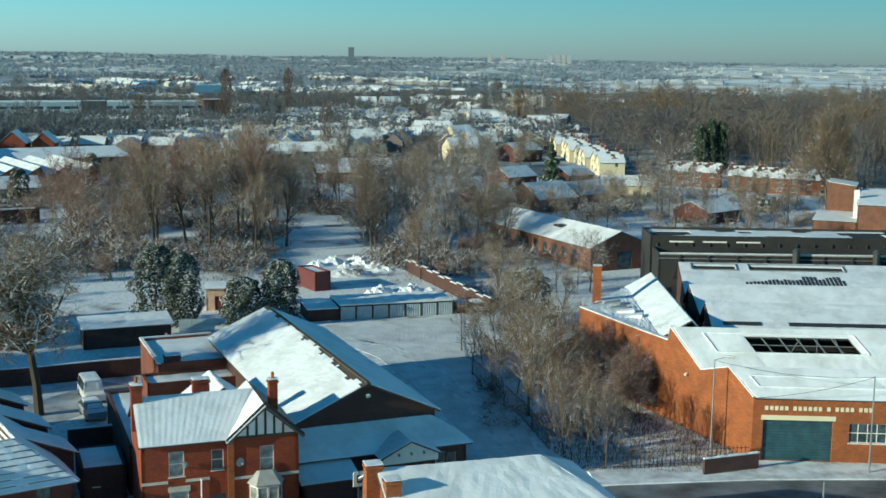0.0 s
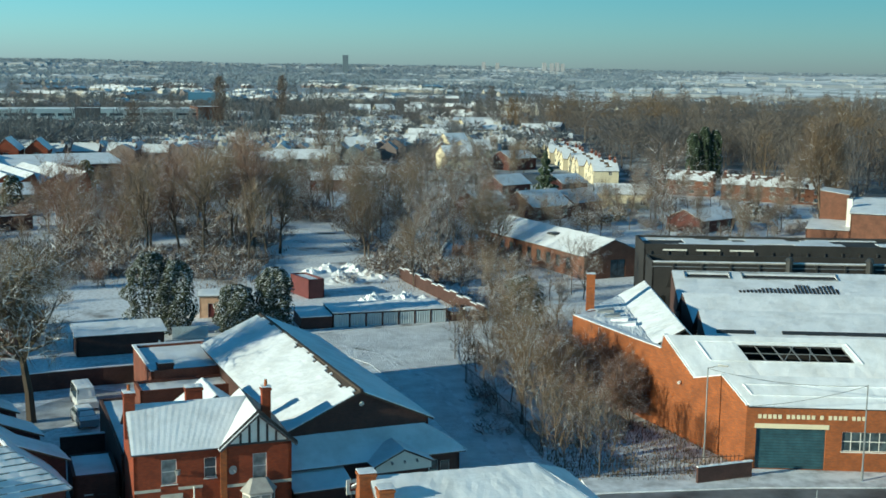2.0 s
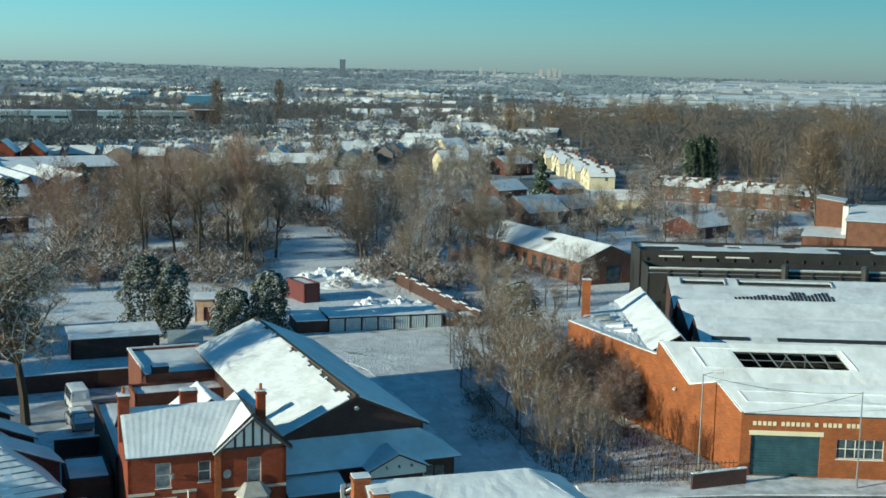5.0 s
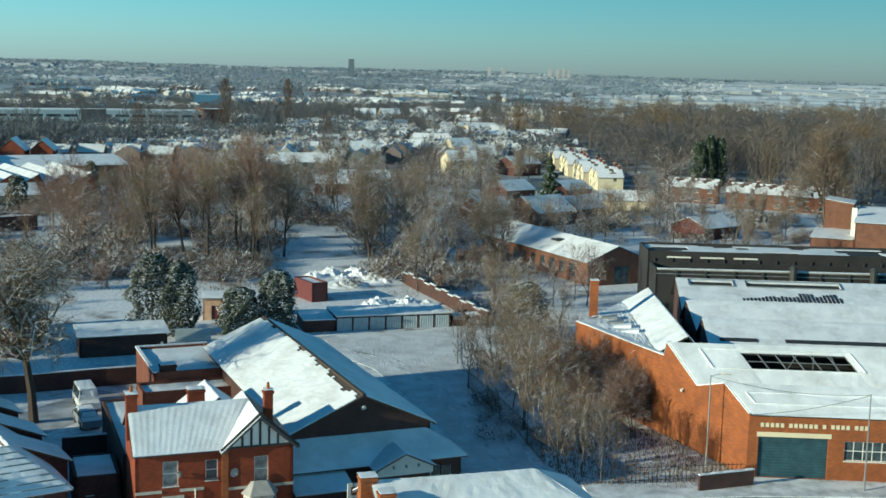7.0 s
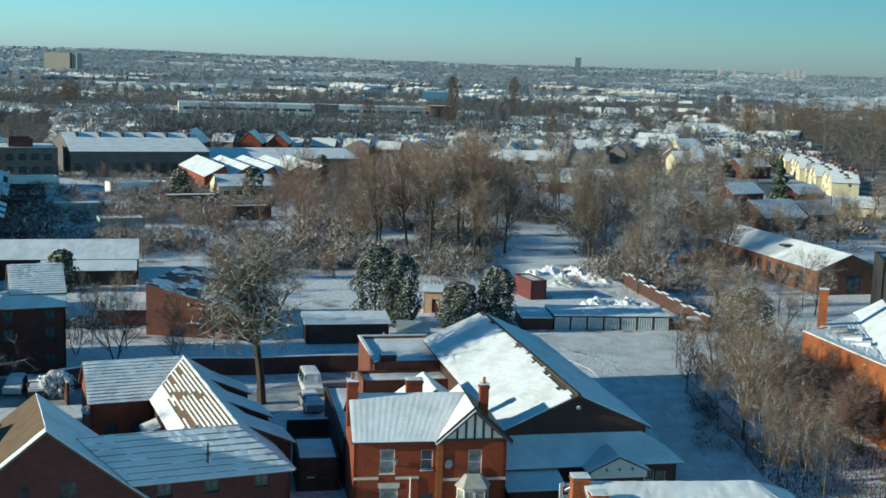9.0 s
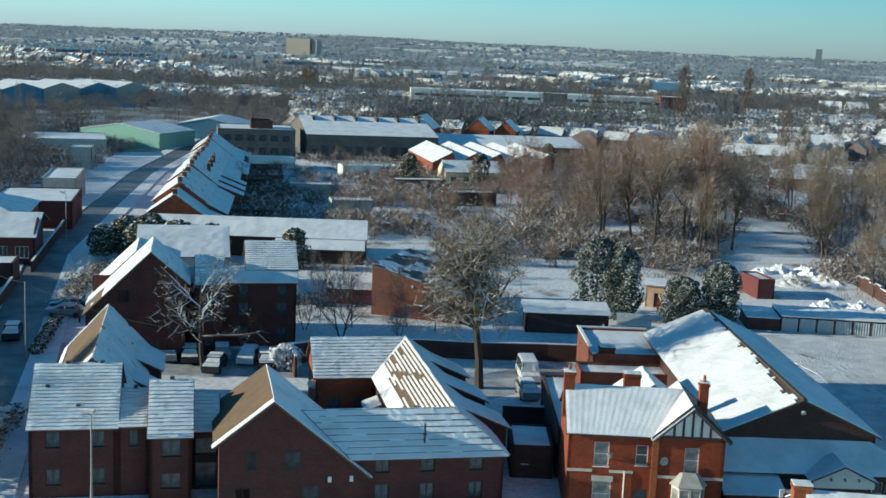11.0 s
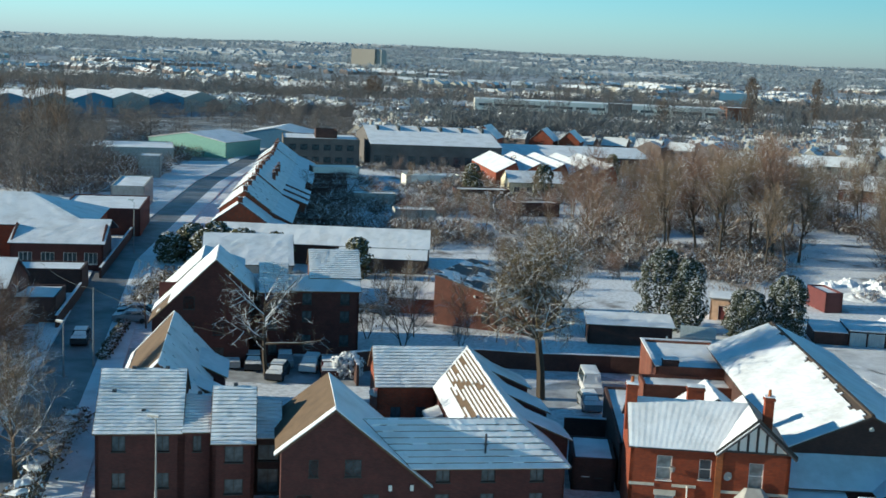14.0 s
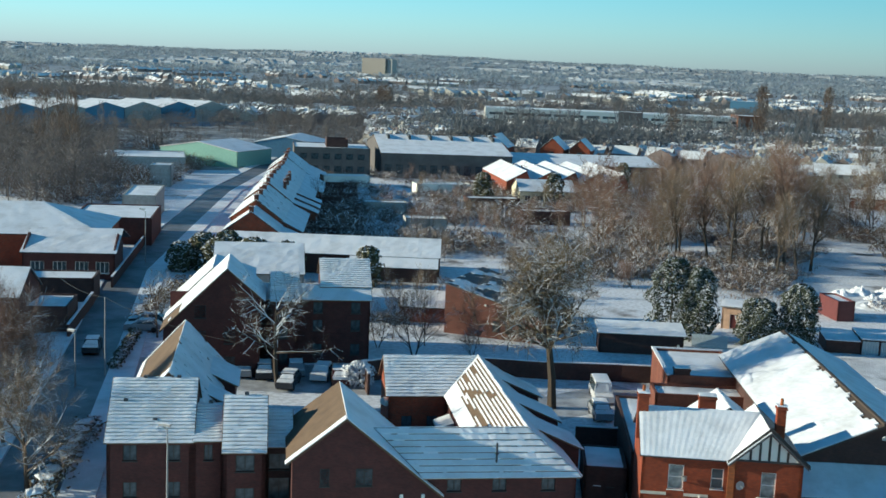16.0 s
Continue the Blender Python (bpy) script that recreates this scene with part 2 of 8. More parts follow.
class Geo:
    """Verts and faces gathered for one mesh."""
    def __init__(self):
        self.v, self.f = [], []

    def add(self, verts, faces):
        k = len(self.v)
        self.v += [tuple(p) for p in verts]
        self.f += [tuple(k + i for i in fc) for fc in faces]
        return self

    def box(self, x0, x1, y0, y1, z0, z1):
        return self.add([(x0, y0, z0), (x1, y0, z0), (x1, y1, z0), (x0, y1, z0), (x0, y0, z1), (x1, y0, z1), (x1, y1, z1), (x0, y1, z1)],
                        [(0, 3, 2, 1), (4, 5, 6, 7), (0, 1, 5, 4), (1, 2, 6, 5), (2, 3, 7, 6), (3, 0, 4, 7)])

    def obox(self, p, q, side, z0, z1):
        """A box along p to q (plan), side wide to its left."""
        p, q = Vector(p[:2]), Vector(q[:2])
        n = Vector((-(q - p).y, (q - p).x)).normalized() * side
        return self.prism([p, q, q + n, p + n], z0, z1)

    def prism(self, pts, z0, z1):
        n = len(pts)
        z0 = z0 if isinstance(z0, (list, tuple)) else [z0] * n
        z1 = z1 if isinstance(z1, (list, tuple)) else [z1] * n
        v = [(p[0], p[1], z) for p, z in zip(pts, z0)] + [(p[0], p[1], z) for p, z in zip(pts, z1)]
        return self.add(v, [tuple(range(n - 1, -1, -1)), tuple(range(n, 2 * n))] + [(i, (i + 1) % n, n + (i + 1) % n, n + i) for i in range(n)])

    def slab(self, poly, down):
        """A plate under a sloping face."""
        n = len(poly)
        v = [tuple(p) for p in poly] + [(p[0], p[1], p[2] - down) for p in poly]
        return self.add(v, [tuple(range(n)), tuple(range(2 * n - 1, n - 1, -1))] + [((i + 1) % n, i, n + i, n + (i + 1) % n) for i in range(n)])

    def tube(self, a, b, r0, r1, sides=6):
        a, b = Vector(a), Vector(b)
        d = (b - a).normalized()
        u = d.orthogonal().normalized()
        w = d.cross(u)
        v = [c + (u * math.cos(t) + w * math.sin(t)) * r for c, r in ((a, r0), (b, r1)) for t in [2 * math.pi * i / sides for i in range(sides)]]
        return self.add(v, [(i, (i + 1) % sides, sides + (i + 1) % sides, sides + i) for i in range(sides)] + [tuple(range(sides - 1, -1, -1)), tuple(range(sides, 2 * sides))])

    def wall(self, p, q, z0, z1, holes=(), th=0.25):
        """An upright wall from p to q with its outside on the right hand, and holes (a0, a1, z0, z1) through it."""
        p, q = Vector(p[:2]), Vector(q[:2])
        L, d = (q - p).length, (q - p).normalized()
        n = Vector((-d.y, d.x)) * th
        xs = sorted({0.0, L} | {x for h in holes for x in h[:2]})
        zs = sorted({z0, z1} | {z for h in holes for z in h[2:]})
        for xa, xb in zip(xs, xs[1:]):
            for za, zb in zip(zs, zs[1:]):
                xm, zm = (xa + xb) / 2, (za + zb) / 2
                if not any(h[0] < xm < h[1] and h[2] < zm < h[3] for h in holes):
                    a, b = p + d * xa, p + d * xb
                    self.prism([a, b, b + n, a + n], za, zb)
        return self

    def mesh(self, name, mats):
        return from_lists(name, self.v, self.f, mats)

    def part(self, name, mat, parent, label="", at=None):
        return link_part(name, self.mesh(name, mat), parent, label, at)


def thing(name, m, label, category, group="", kind=""):
    ob = new(name)
    ob.matrix_world = m
    ob.empty_display_size = 0.5
    return tagged(ob, label, category, group, kind)


def snow_face(poly, th=0.10, step=0.7, ripple=0.0, rows=None, course=0.0, melt=None, seed=0, rough=0.035, inset=0.04, ribs=0):
    """A snow layer on a sloping convex face whose first edge is the eave: verts and faces."""
    P = [Vector(p) for p in poly]
    e = (P[1] - P[0]).normalized()
    nrm = sum(((P[i] - P[0]).cross(P[i + 1] - P[0]) for i in range(1, len(P) - 1)), Vector()).normalized()
    if nrm.z < 0:
        nrm = -nrm
    up = nrm.cross(e)
    if up.z < 0 or (abs(up.z) < 1e-6 and (P[2] - P[0]).dot(up) < 0):
        up = -up
    co = [((p - P[0]).dot(e), (p - P[0]).dot(up)) for p in P]
    f0, f1 = min(c[1] for c in co) - 0.10 * (inset > 0), max(c[1] for c in co)
    ny = rows or max(2, int((f1 - f0) / step))
    if course:      # tile courses show as broken lines between strips of snow
        ny = 2 * max(2, round((f1 - f0) / course))
    nx = 2 * ribs or max(2, int((max(c[0] for c in co) - min(c[0] for c in co)) / step))

    def span(f):
        f = min(max(f, min(c[1] for c in co) + 1e-4), f1 - 1e-4)
        xs = []
        for a, b in zip(co, co[1:] + co[:1]):
            if (a[1] - f) * (b[1] - f) <= 0 and a[1] != b[1]:
                xs.append(a[0] + (b[0] - a[0]) * (f - a[1]) / (b[1] - a[1]))
        return (min(xs), max(xs)) if xs else (co[0][0], co[1][0])

    top, base, ok = [], [], {}
    for j in range(ny + 1):
        f = f0 + (f1 - f0) * ((j + (0.72 if course and j % 2 else 0)) / ny)
        a, b = span(f)
        for i in range(nx + 1):
            x = a + inset + (b - a - 2 * inset) * i / nx
            q = P[0] + e * x + up * f
            h = th * (0.8 + rough / 0.1 * noise.noise((q.x * 0.7 + seed, q.y * 0.7, q.z * 0.7))) + rough * noise.noise((q.x * 2.3, q.y * 2.3 + seed, q.z))
            if ribs:
                h += 0.0045 * (1 if i % 2 else -1)
            if ripple:
                h += ripple * (1 if j % 2 else -1) * (0.7 + 0.5 * noise.noise((q.x * 0.5, q.y * 0.5 + 7, seed)))
            if course:      # each course steps up over the one below
                h *= (0.55 if j % 2 else 1.3) + 0.35 * noise.noise((q.x * 3.1, q.y * 3.1, j * 1.7 + seed))
            if j in (0, ny) or i in (0, nx):
                h *= 0.75
            top.append(q + nrm * max(0.015, h))
            base.append(q + nrm * 0.002)
    for j in range(ny):
        for i in range(nx):
            ok[i, j] = not (melt and melt((i + 0.5) / nx, (j + 0.5) / ny, j)) and not (course and j % 2 and noise.noise((i * 0.23 + seed, j * 0.37, 5.5)) > -0.26)
    v, fcs, remap = [], [], {}

    def vi(kind, i, j):
        key = (kind, i, j)
        if key not in remap:
            remap[key] = len(v)
            v.append((top if kind else base)[j * (nx + 1) + i])
        return remap[key]
    for (i, j), good in ok.items():
        if not good:
            continue
        fcs.append((vi(1, i, j), vi(1, i + 1, j), vi(1, i + 1, j + 1), vi(1, i, j + 1)))
        for (di, dj), (a, b) in (((0, -1), ((i, j), (i + 1, j))), ((1, 0), ((i + 1, j), (i + 1, j + 1))), ((0, 1), ((i + 1, j + 1), (i, j + 1))), ((-1, 0), ((i, j + 1), (i, j)))):
            if not ok.get((i + di, j + dj), False):
                fcs.append((vi(0, *a), vi(0, *b), vi(1, *b), vi(1, *a)))
    if nrm.dot((Vector(v[fcs[0][1]]) - Vector(v[fcs[0][0]])).cross(Vector(v[fcs[0][2]]) - Vector(v[fcs[0][1]]))) < 0:
        fcs = [tuple(reversed(f)) for f in fcs]
    return v, fcs


def add_roof(parent, faces, mat=None, down=0.16, snow=True, name="roof", snow_mat=None, **kw):
    """Roof plates and the snow on them. faces: polygons whose first edge is the eave, each with its own snow settings or None for a bare face."""
    g, covers = Geo(), []
    for k, fc in enumerate(faces):
        poly, opt = (fc if isinstance(fc, tuple) and isinstance(fc[1], (dict, type(None))) else (fc, {}))
        g.slab(poly, down)
        if snow and opt is not None:
            covers.append(Geo().add(*snow_face(poly, **{**kw, "seed": k * 3.1 + len(poly), **opt})))
    roof = g.part(name, mat or SLATE, parent)
    for c in covers:
        c.part("snow", snow_mat or SNOW, roof, "white snow cover")
    return roof


WINDOWS = {}
def add_window(parent, p, ang, w, h, z, style="white", bars=1, cross=0, pane=None, recess=0.10, sill=True):
    """A window whose sill centre is at p (plan), facing the direction ang - 90 degrees, set into the wall."""
    key = (round(w, 2), round(h, 2), style, bars, cross, sill)
    if key not in WINDOWS:
        fr, gl, t = Geo(), Geo(), 0.055
        fr.box(-w / 2, w / 2, 0, 0.06, 0, t).box(-w / 2, w / 2, 0, 0.06, h - t, h)
        fr.box(-w / 2, -w / 2 + t, 0, 0.06, t, h - t).box(w / 2 - t, w / 2, 0, 0.06, t, h - t)
        for i in range(bars):
            x = -w / 2 + w * (i + 1) / (bars + 1)
            fr.box(x - 0.03, x + 0.03, 0.005, 0.055, t, h - t)
        for i in range(cross):
            zz = h * (i + 1) / (cross + 1)
            fr.box(-w / 2 + t, w / 2 - t, 0.003, 0.057, zz - 0.03, zz + 0.03)
        if sill:
            fr.box(-w / 2 - 0.06, w / 2 + 0.06, -recess - 0.06, 0.02, -0.07, -0.004)
        gl.box(-w / 2 + t, w / 2 - t, 0.03, 0.05, t, h - t)
        WINDOWS[key] = (fr.mesh("window", {"white": WHITE, "dark": WOOD_BLACK, "stone": STONE}[style]), gl)
    me, gl = WINDOWS[key]
    m = pose(p[0], p[1], z, 0, 0, ang) @ pose(0, recess, 0)
    win = link_part("window", me, parent, "", m)
    pane = pane or GLASS
    if (key, pane.name) not in WINDOWS:
        WINDOWS[key, pane.name] = gl.mesh("pane", pane)
    link_part("pane", WINDOWS[key, pane.name], win)
    return win


def add_walls(parent, x0, x1, y0, y1, ze, mat, wins=(), gable=None, zr=0, z0=0.0, name="wall", sides="SENW"):
    """Four walls with window openings; wins: (side, along, sill z, w, h, options). gable: 'x' or 'y' for the ridge's run."""
    g = Geo()
    runs = {"S": ((x0, y0), (x1, y0), 0), "E": ((x1, y0), (x1, y1), 90), "N": ((x1, y1), (x0, y1), 180), "W": ((x0, y1), (x0, y0), 270)}
    for sd in sides:
        p, q, ang = runs[sd]
        holes = [(a - w / 2, a + w / 2, z, z + h) for s_, a, z, w, h, o in wins if s_ == sd and z + h < ze + 0.01 and z > z0]
        g.wall(p, q, z0, ze, holes, 0.25 if sd in "SN" else 0.249)
    if gable == "x":
        ym = (y0 + y1) / 2
        for xa, xb in ((x0, x0 + 0.25), (x1 - 0.25, x1)):
            g.add([(xa, y0, ze), (xa, y1, ze), (xa, ym, zr), (xb, y0, ze), (xb, y1, ze), (xb, ym, zr)], [(0, 2, 1), (3, 4, 5), (0, 3, 5, 2), (1, 2, 5, 4)])
    if gable == "y":
        xm = (x0 + x1) / 2
        for ya, yb in ((y0, y0 + 0.25), (y1 - 0.25, y1)):
            g.add([(x0, ya, ze), (x1, ya, ze), (xm, ya, zr), (x0, yb, ze), (x1, yb, ze), (xm, yb, zr)], [(0, 1, 2), (4, 3, 5), (1, 4, 5, 2), (0, 2, 5, 3)])
    wall = g.part(name, mat, parent)
    for s_, a, z, w, h, o in wins:
        if s_ in sides:
            p, q, ang = runs[s_]
            d = (Vector(q) - Vector(p)).normalized()
            o = dict(o)
            if z + h >= ze + 0.01:
                o["recess"] = -0.03
            add_window(parent, Vector(p) + d * a, ang, w, h, z, **o)
    return wall


def gable_faces(x0, x1, y0, y1, ze, zr, run, o=0.3, og=0.2, opts=({}, {}), rel=0.5):
    """The two slopes of a gabled roof with eaves o and verges og out."""
    if run == "x":
        ym = y0 + (y1 - y0) * rel
        a, b = (zr - ze) / (ym - y0), (zr - ze) / (y1 - ym)
        return [([(x0 - og, y0 - o, ze - a * o), (x1 + og, y0 - o, ze - a * o), (x1 + og, ym, zr), (x0 - og, ym, zr)], opts[0]),
                ([(x1 + og, y1 + o, ze - b * o), (x0 - og, y1 + o, ze - b * o), (x0 - og, ym, zr), (x1 + og, ym, zr)], opts[1])]
    xm = x0 + (x1 - x0) * rel
    a, b = (zr - ze) / (xm - x0), (zr - ze) / (x1 - xm)
    return [([(x0 - o, y1 + og, ze - a * o), (x0 - o, y0 - og, ze - a * o), (xm, y0 - og, zr), (xm, y1 + og, zr)], opts[0]),
            ([(x1 + o, y0 - og, ze - b * o), (x1 + o, y1 + og, ze - b * o), (xm, y1 + og, zr), (xm, y0 - og, zr)], opts[1])]


def hip_faces(x0, x1, y0, y1, ze, zr, o=0.3):
    """A roof hipped at both ends, ridge along the longer side (x)."""
    x0, x1, y0, y1 = x0 - o, x1 + o, y0 - o, y1 + o
    h, ym = (y1 - y0) / 2, (y0 + y1) / 2
    return [([(x0, y0, ze), (x1, y0, ze), (x1 - h, ym, zr), (x0 + h, ym, zr)], {}), ([(x1, y0, ze), (x1, y1, ze), (x1 - h, ym, zr)], {}),
            ([(x1, y1, ze), (x0, y1, ze), (x0 + h, ym, zr), (x1 - h, ym, zr)], {}), ([(x0, y1, ze), (x0, y0, ze), (x0 + h, ym, zr)], {})]


def add_chimney(parent, x, y, z0, z1, w=0.9, d=0.6, pots=2, mat=None, snow=True):
    g = Geo().box(x - w / 2, x + w / 2, y - d / 2, y + d / 2, z0, z1 - 0.25)
    g.box(x - w / 2 - 0.07, x + w / 2 + 0.07, y - d / 2 - 0.07, y + d / 2 + 0.07, z1 - 0.25, z1 - 0.12)
    g.box(x - w / 2 + 0.01, x + w / 2 - 0.01, y - d / 2 + 0.01, y + d / 2 - 0.01, z1 - 0.12, z1)
    ch = g.part("chimney", mat or BRICK_RED, parent)
    if snow:
        s = Geo().add(*snow_face([(x - w / 2 - 0.05, y - d / 2 - 0.05, z1), (x + w / 2 + 0.05, y - d / 2 - 0.05, z1), (x + w / 2 + 0.05, y + d / 2 + 0.05, z1), (x - w / 2 - 0.05, y + d / 2 + 0.05, z1)], th=0.09, step=0.25, inset=0.0))
        s.part("snow", SNOW, ch)
    for i in range(pots):
        px = x + (i - (pots - 1) / 2) * w * 0.45
        Geo().tube((px, y, z1), (px, y, z1 + 0.5), 0.13, 0.10, 8).part("chimney_pot", BRICK_ORANGE, ch)
    return ch


def house(name, x, y, theta, w, d, ze, zr, label, category="house", run="x", wins=(), wall=None, roof=None, kw=None, opts=({}, {}), group="", o=0.3):
    t = thing(name, pose(x, y, 0, 0, 0, theta), label, category, group)
    add_walls(t, 0, w, 0, d, ze, wall or BRICK_RED, wins, run, zr)
    add_roof(t, gable_faces(0, w, 0, d, ze, zr, run, o, 0.15, opts), roof, **(kw or {}))
    return t


def flat_house(name, x, y, theta, w, d, z, label, category="building", wins=(), wall=None, parapet=0.25, group="", **kw):
    """A flat-roofed block with a low parapet and snow on it."""
    t = thing(name, pose(x, y, 0, 0, 0, theta), label, category, group)
    add_walls(t, 0, w, 0, d, z + parapet, wall or BRICK_RED, wins)
    add_roof(t, [([(0.25, 0.25, z), (w - 0.25, 0.25, z), (w - 0.25, d - 0.25, z), (0.25, d - 0.25, z)], {})], GREY, th=0.12, step=1.2, inset=0.02, **kw)
    return t

# ---- ground, roads and distance ----
def hill(x, y):
    """Height of the land: flat near by, low hills towards the horizon."""
    r, az = math.hypot(x, y), math.degrees(math.atan2(-x, y))
    if r < 900:
        return 0.0
    far = min(1.0, (r - 900) / 3000)
    lift = 42 + 8 * math.exp(-((az - 27) / 8) ** 2) - 4 * math.exp(-((az - 44) / 8) ** 2) - 12 * math.exp(-((az + 18) / 14) ** 2)
    return far * far * (lift + 7 * noise.noise((x / 420, y / 420, 3)))


def build_ground():
    radii = [0, 20, 45] + [70 * 1.12 ** i for i in range(39)]
    n, v, f = 144, [(0, 0, 0)], []
    for r in radii[1:]:
        for k in range(n):
            a = 2 * math.pi * k / n
            x, y = -r * math.sin(a), r * math.cos(a)
            v.append((x, y, hill(x, y) + 0.0))
    for k in range(n):
        f.append((0, 1 + (k + 1) % n, 1 + k))
    for j in range(len(radii) - 2):
        for k in range(n):
            a, b = 1 + j * n + k, 1 + j * n + (k + 1) % n
            f.append((b, b + n, a + n, a)) if False else f.append((a, b, b + n, a + n))
    fl = [tuple(reversed(q)) if k < n else q for k, q in enumerate(f)]
    cover = []
    for q in fl:
        x, y = sum(v[i][0] for i in q) / len(q), sum(v[i][1] for i in q) / len(q)
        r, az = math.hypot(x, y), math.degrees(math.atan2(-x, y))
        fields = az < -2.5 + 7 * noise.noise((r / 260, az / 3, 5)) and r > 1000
        # land beyond 330 m and 900 m takes the haze-tinted colours
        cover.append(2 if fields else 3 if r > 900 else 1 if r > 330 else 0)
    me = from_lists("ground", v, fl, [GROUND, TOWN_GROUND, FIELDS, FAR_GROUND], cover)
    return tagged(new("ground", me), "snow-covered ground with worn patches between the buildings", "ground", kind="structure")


def ground_material():
    m, n, l, b = material("snowy_ground", 0.6)
    mid, fine = noise_tex(n, l, 0.12, 6, rough=0.65), noise_tex(n, l, 1.8, 5)
    far = noise_tex(n, l, 0.012, 4)
    r1 = ramp(n, [(0.33, (0.16, 0.14, 0.12)), (0.47, (0.82, 0.84, 0.88))])
    l.new(mid.outputs["Fac"], r1.inputs[0])
    r2 = ramp(n, [(0.40, (0.55, 0.56, 0.58)), (0.60, (0.86, 0.88, 0.91))])
    l.new(fine.outputs["Fac"], r2.inputs[0])
    r3 = ramp(n, [(0.42, (0.30, 0.30, 0.30)), (0.58, (1, 1, 1))])
    l.new(far.outputs["Fac"], r3.inputs[0])
    mx = n.new("ShaderNodeMix")
    mx.data_type, mx.blend_type = "RGBA", "DARKEN"
    mx.inputs[0].default_value = 0.8
    l.new(r1.outputs[0], mx.inputs[6]), l.new(r2.outputs[0], mx.inputs[7])
    l.new(mx.outputs[2], b.inputs["Base Color"])
    bump(n, l, b, fine.outputs["Fac"], 0.5, 0.12)
    return m


def land_material(name, lo, hi, a, b, scale):
    m, n, l, bs = material(name, 0.8)
    nz = noise_tex(n, l, scale, 7, rough=0.7)
    r = ramp(n, [(a, lo), (b, hi)])
    l.new(nz.outputs["Fac"], r.inputs[0])
    l.new(r.outputs[0], bs.inputs["Base Color"])
    return m


GROUND = ground_material()
# town and far land: dark tones lifted and blued to carry haze
TOWN_GROUND = land_material("hazed_gardens_under_snow", (0.11, 0.125, 0.135), (0.56, 0.59, 0.62), 0.46, 0.66, 0.05)
FAR_GROUND = land_material("hazed_distant_land", (0.21, 0.245, 0.275), (0.40, 0.44, 0.48), 0.40, 0.66, 0.012)
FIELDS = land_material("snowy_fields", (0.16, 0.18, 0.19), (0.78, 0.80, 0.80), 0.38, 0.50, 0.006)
build_ground()

U33, N33 = Vector((math.cos(radians(33)), math.sin(radians(33)))), Vector((-math.sin(radians(33)), math.cos(radians(33))))


def W(s, d):
    """World plan point of the left quarter's street grid."""
    p = U33 * s + N33 * d
    return p.x, p.y


def strip(name, pts, widths, z, mat, label, category, thick=0.03, kind="structure", lift=0.0):
    """A ribbon of ground along a line of plan points."""
    g = Geo()
    L, R = [], []
    for i, p in enumerate(pts):
        a, b = Vector(pts[max(0, i - 1)]), Vector(pts[min(len(pts) - 1, i + 1)])
        d = (b - a).normalized()
        nn = Vector((-d.y, d.x))
        L.append(Vector(p) + nn * widths[i] / 2), R.append(Vector(p) - nn * widths[i] / 2)
    n = len(pts)
    v = [(p.x, p.y, z) for p in R] + [(p.x, p.y, z) for p in L] + [(p.x, p.y, z - thick) for p in R] + [(p.x, p.y, z - thick) for p in L]
    f = [(0, n, 3 * n, 2 * n), (n - 1, 3 * n - 1, 4 * n - 1, 2 * n - 1)]
    for i in range(n - 1):
        f += [(i, i + 1, n + i + 1, n + i), (2 * n + i, 2 * n + i + 1, i + 1, i), (n + i, n + i + 1, 3 * n + i + 1, 3 * n + i), (3 * n + i, 3 * n + i + 1, 2 * n + i + 1, 2 * n + i)]
    g.add(v, f)
    return tagged(new(name, g.mesh(name, mat)), label, category, kind=kind)


# slush greyed further so that its colour stands in for shade
SLUSH_SHADED = snow_material("shade_grey_slush", (0.50, 0.52, 0.55), (0.20, 0.20, 0.21), 0.35, 0.45)
# dark side road, its colour lowered further to stand in for shade
ROAD_SHADED = snow_material("shaded_side_road", (0.24, 0.25, 0.27), (0.045, 0.048, 0.052), 0.45, 0.3)
ROAD_SNOWY = snow_material("slushy_road", (0.23, 0.24, 0.26), (0.05, 0.054, 0.06), 0.40, 0.22)
road_line = [(-30, 20), (-58, 58), (-83.5, 95), (-114.5, 139.5), (-140, 186), (-167, 236), (-192, 292), (-216, 350), (-245, 430)]
strip("road", road_line, [5.2] * 9, 0.03, ROAD_SNOWY, "asphalt main road with slush and tyre tracks", "road")
for sd, nm in ((4.0, "pavement"), (-4.0, "pavement")):
    pl = []
    for i, p in enumerate(road_line):
        a, b = Vector(road_line[max(0, i - 1)]), Vector(road_line[min(len(road_line) - 1, i + 1)])
        d = (b - a).normalized()
        pl.append(tuple(Vector(p) + Vector((-d.y, d.x)) * sd))
    strip(nm, pl, [2.7] * 9, 0.15, SNOW, "snow-covered pavement with a raised kerb beside the road", "pavement", 0.2)
strip("road", [(-12, 78.5), (4, 82), (18, 86.5), (40, 88.5), (70, 88.2), (120, 86)], [7] * 6, 0.03, ROAD_SHADED, "dark side road in front of the factory, darkened further as by shade", "road")
# the darker snow here carries the shade that lies on this pavement
strip("pavement", [(12, 90.2), (25, 91.9), (40, 92.4), (60, 92.4), (120, 90)], [3.4] * 5, 0.14, SNOW_DIRTY, "snowy pavement in front of the brick factory", "pavement", 0.2)
YARD = snow_material("trodden_yard_snow", (0.76, 0.78, 0.81), (0.46, 0.47, 0.49), 0.32, 0.28)
for nd in YARD.node_tree.nodes:
    if nd.bl_idname == "ShaderNodeBump":
        nd.inputs["Strength"].default_value, nd.inputs["Distance"].default_value = 0.8, 0.22
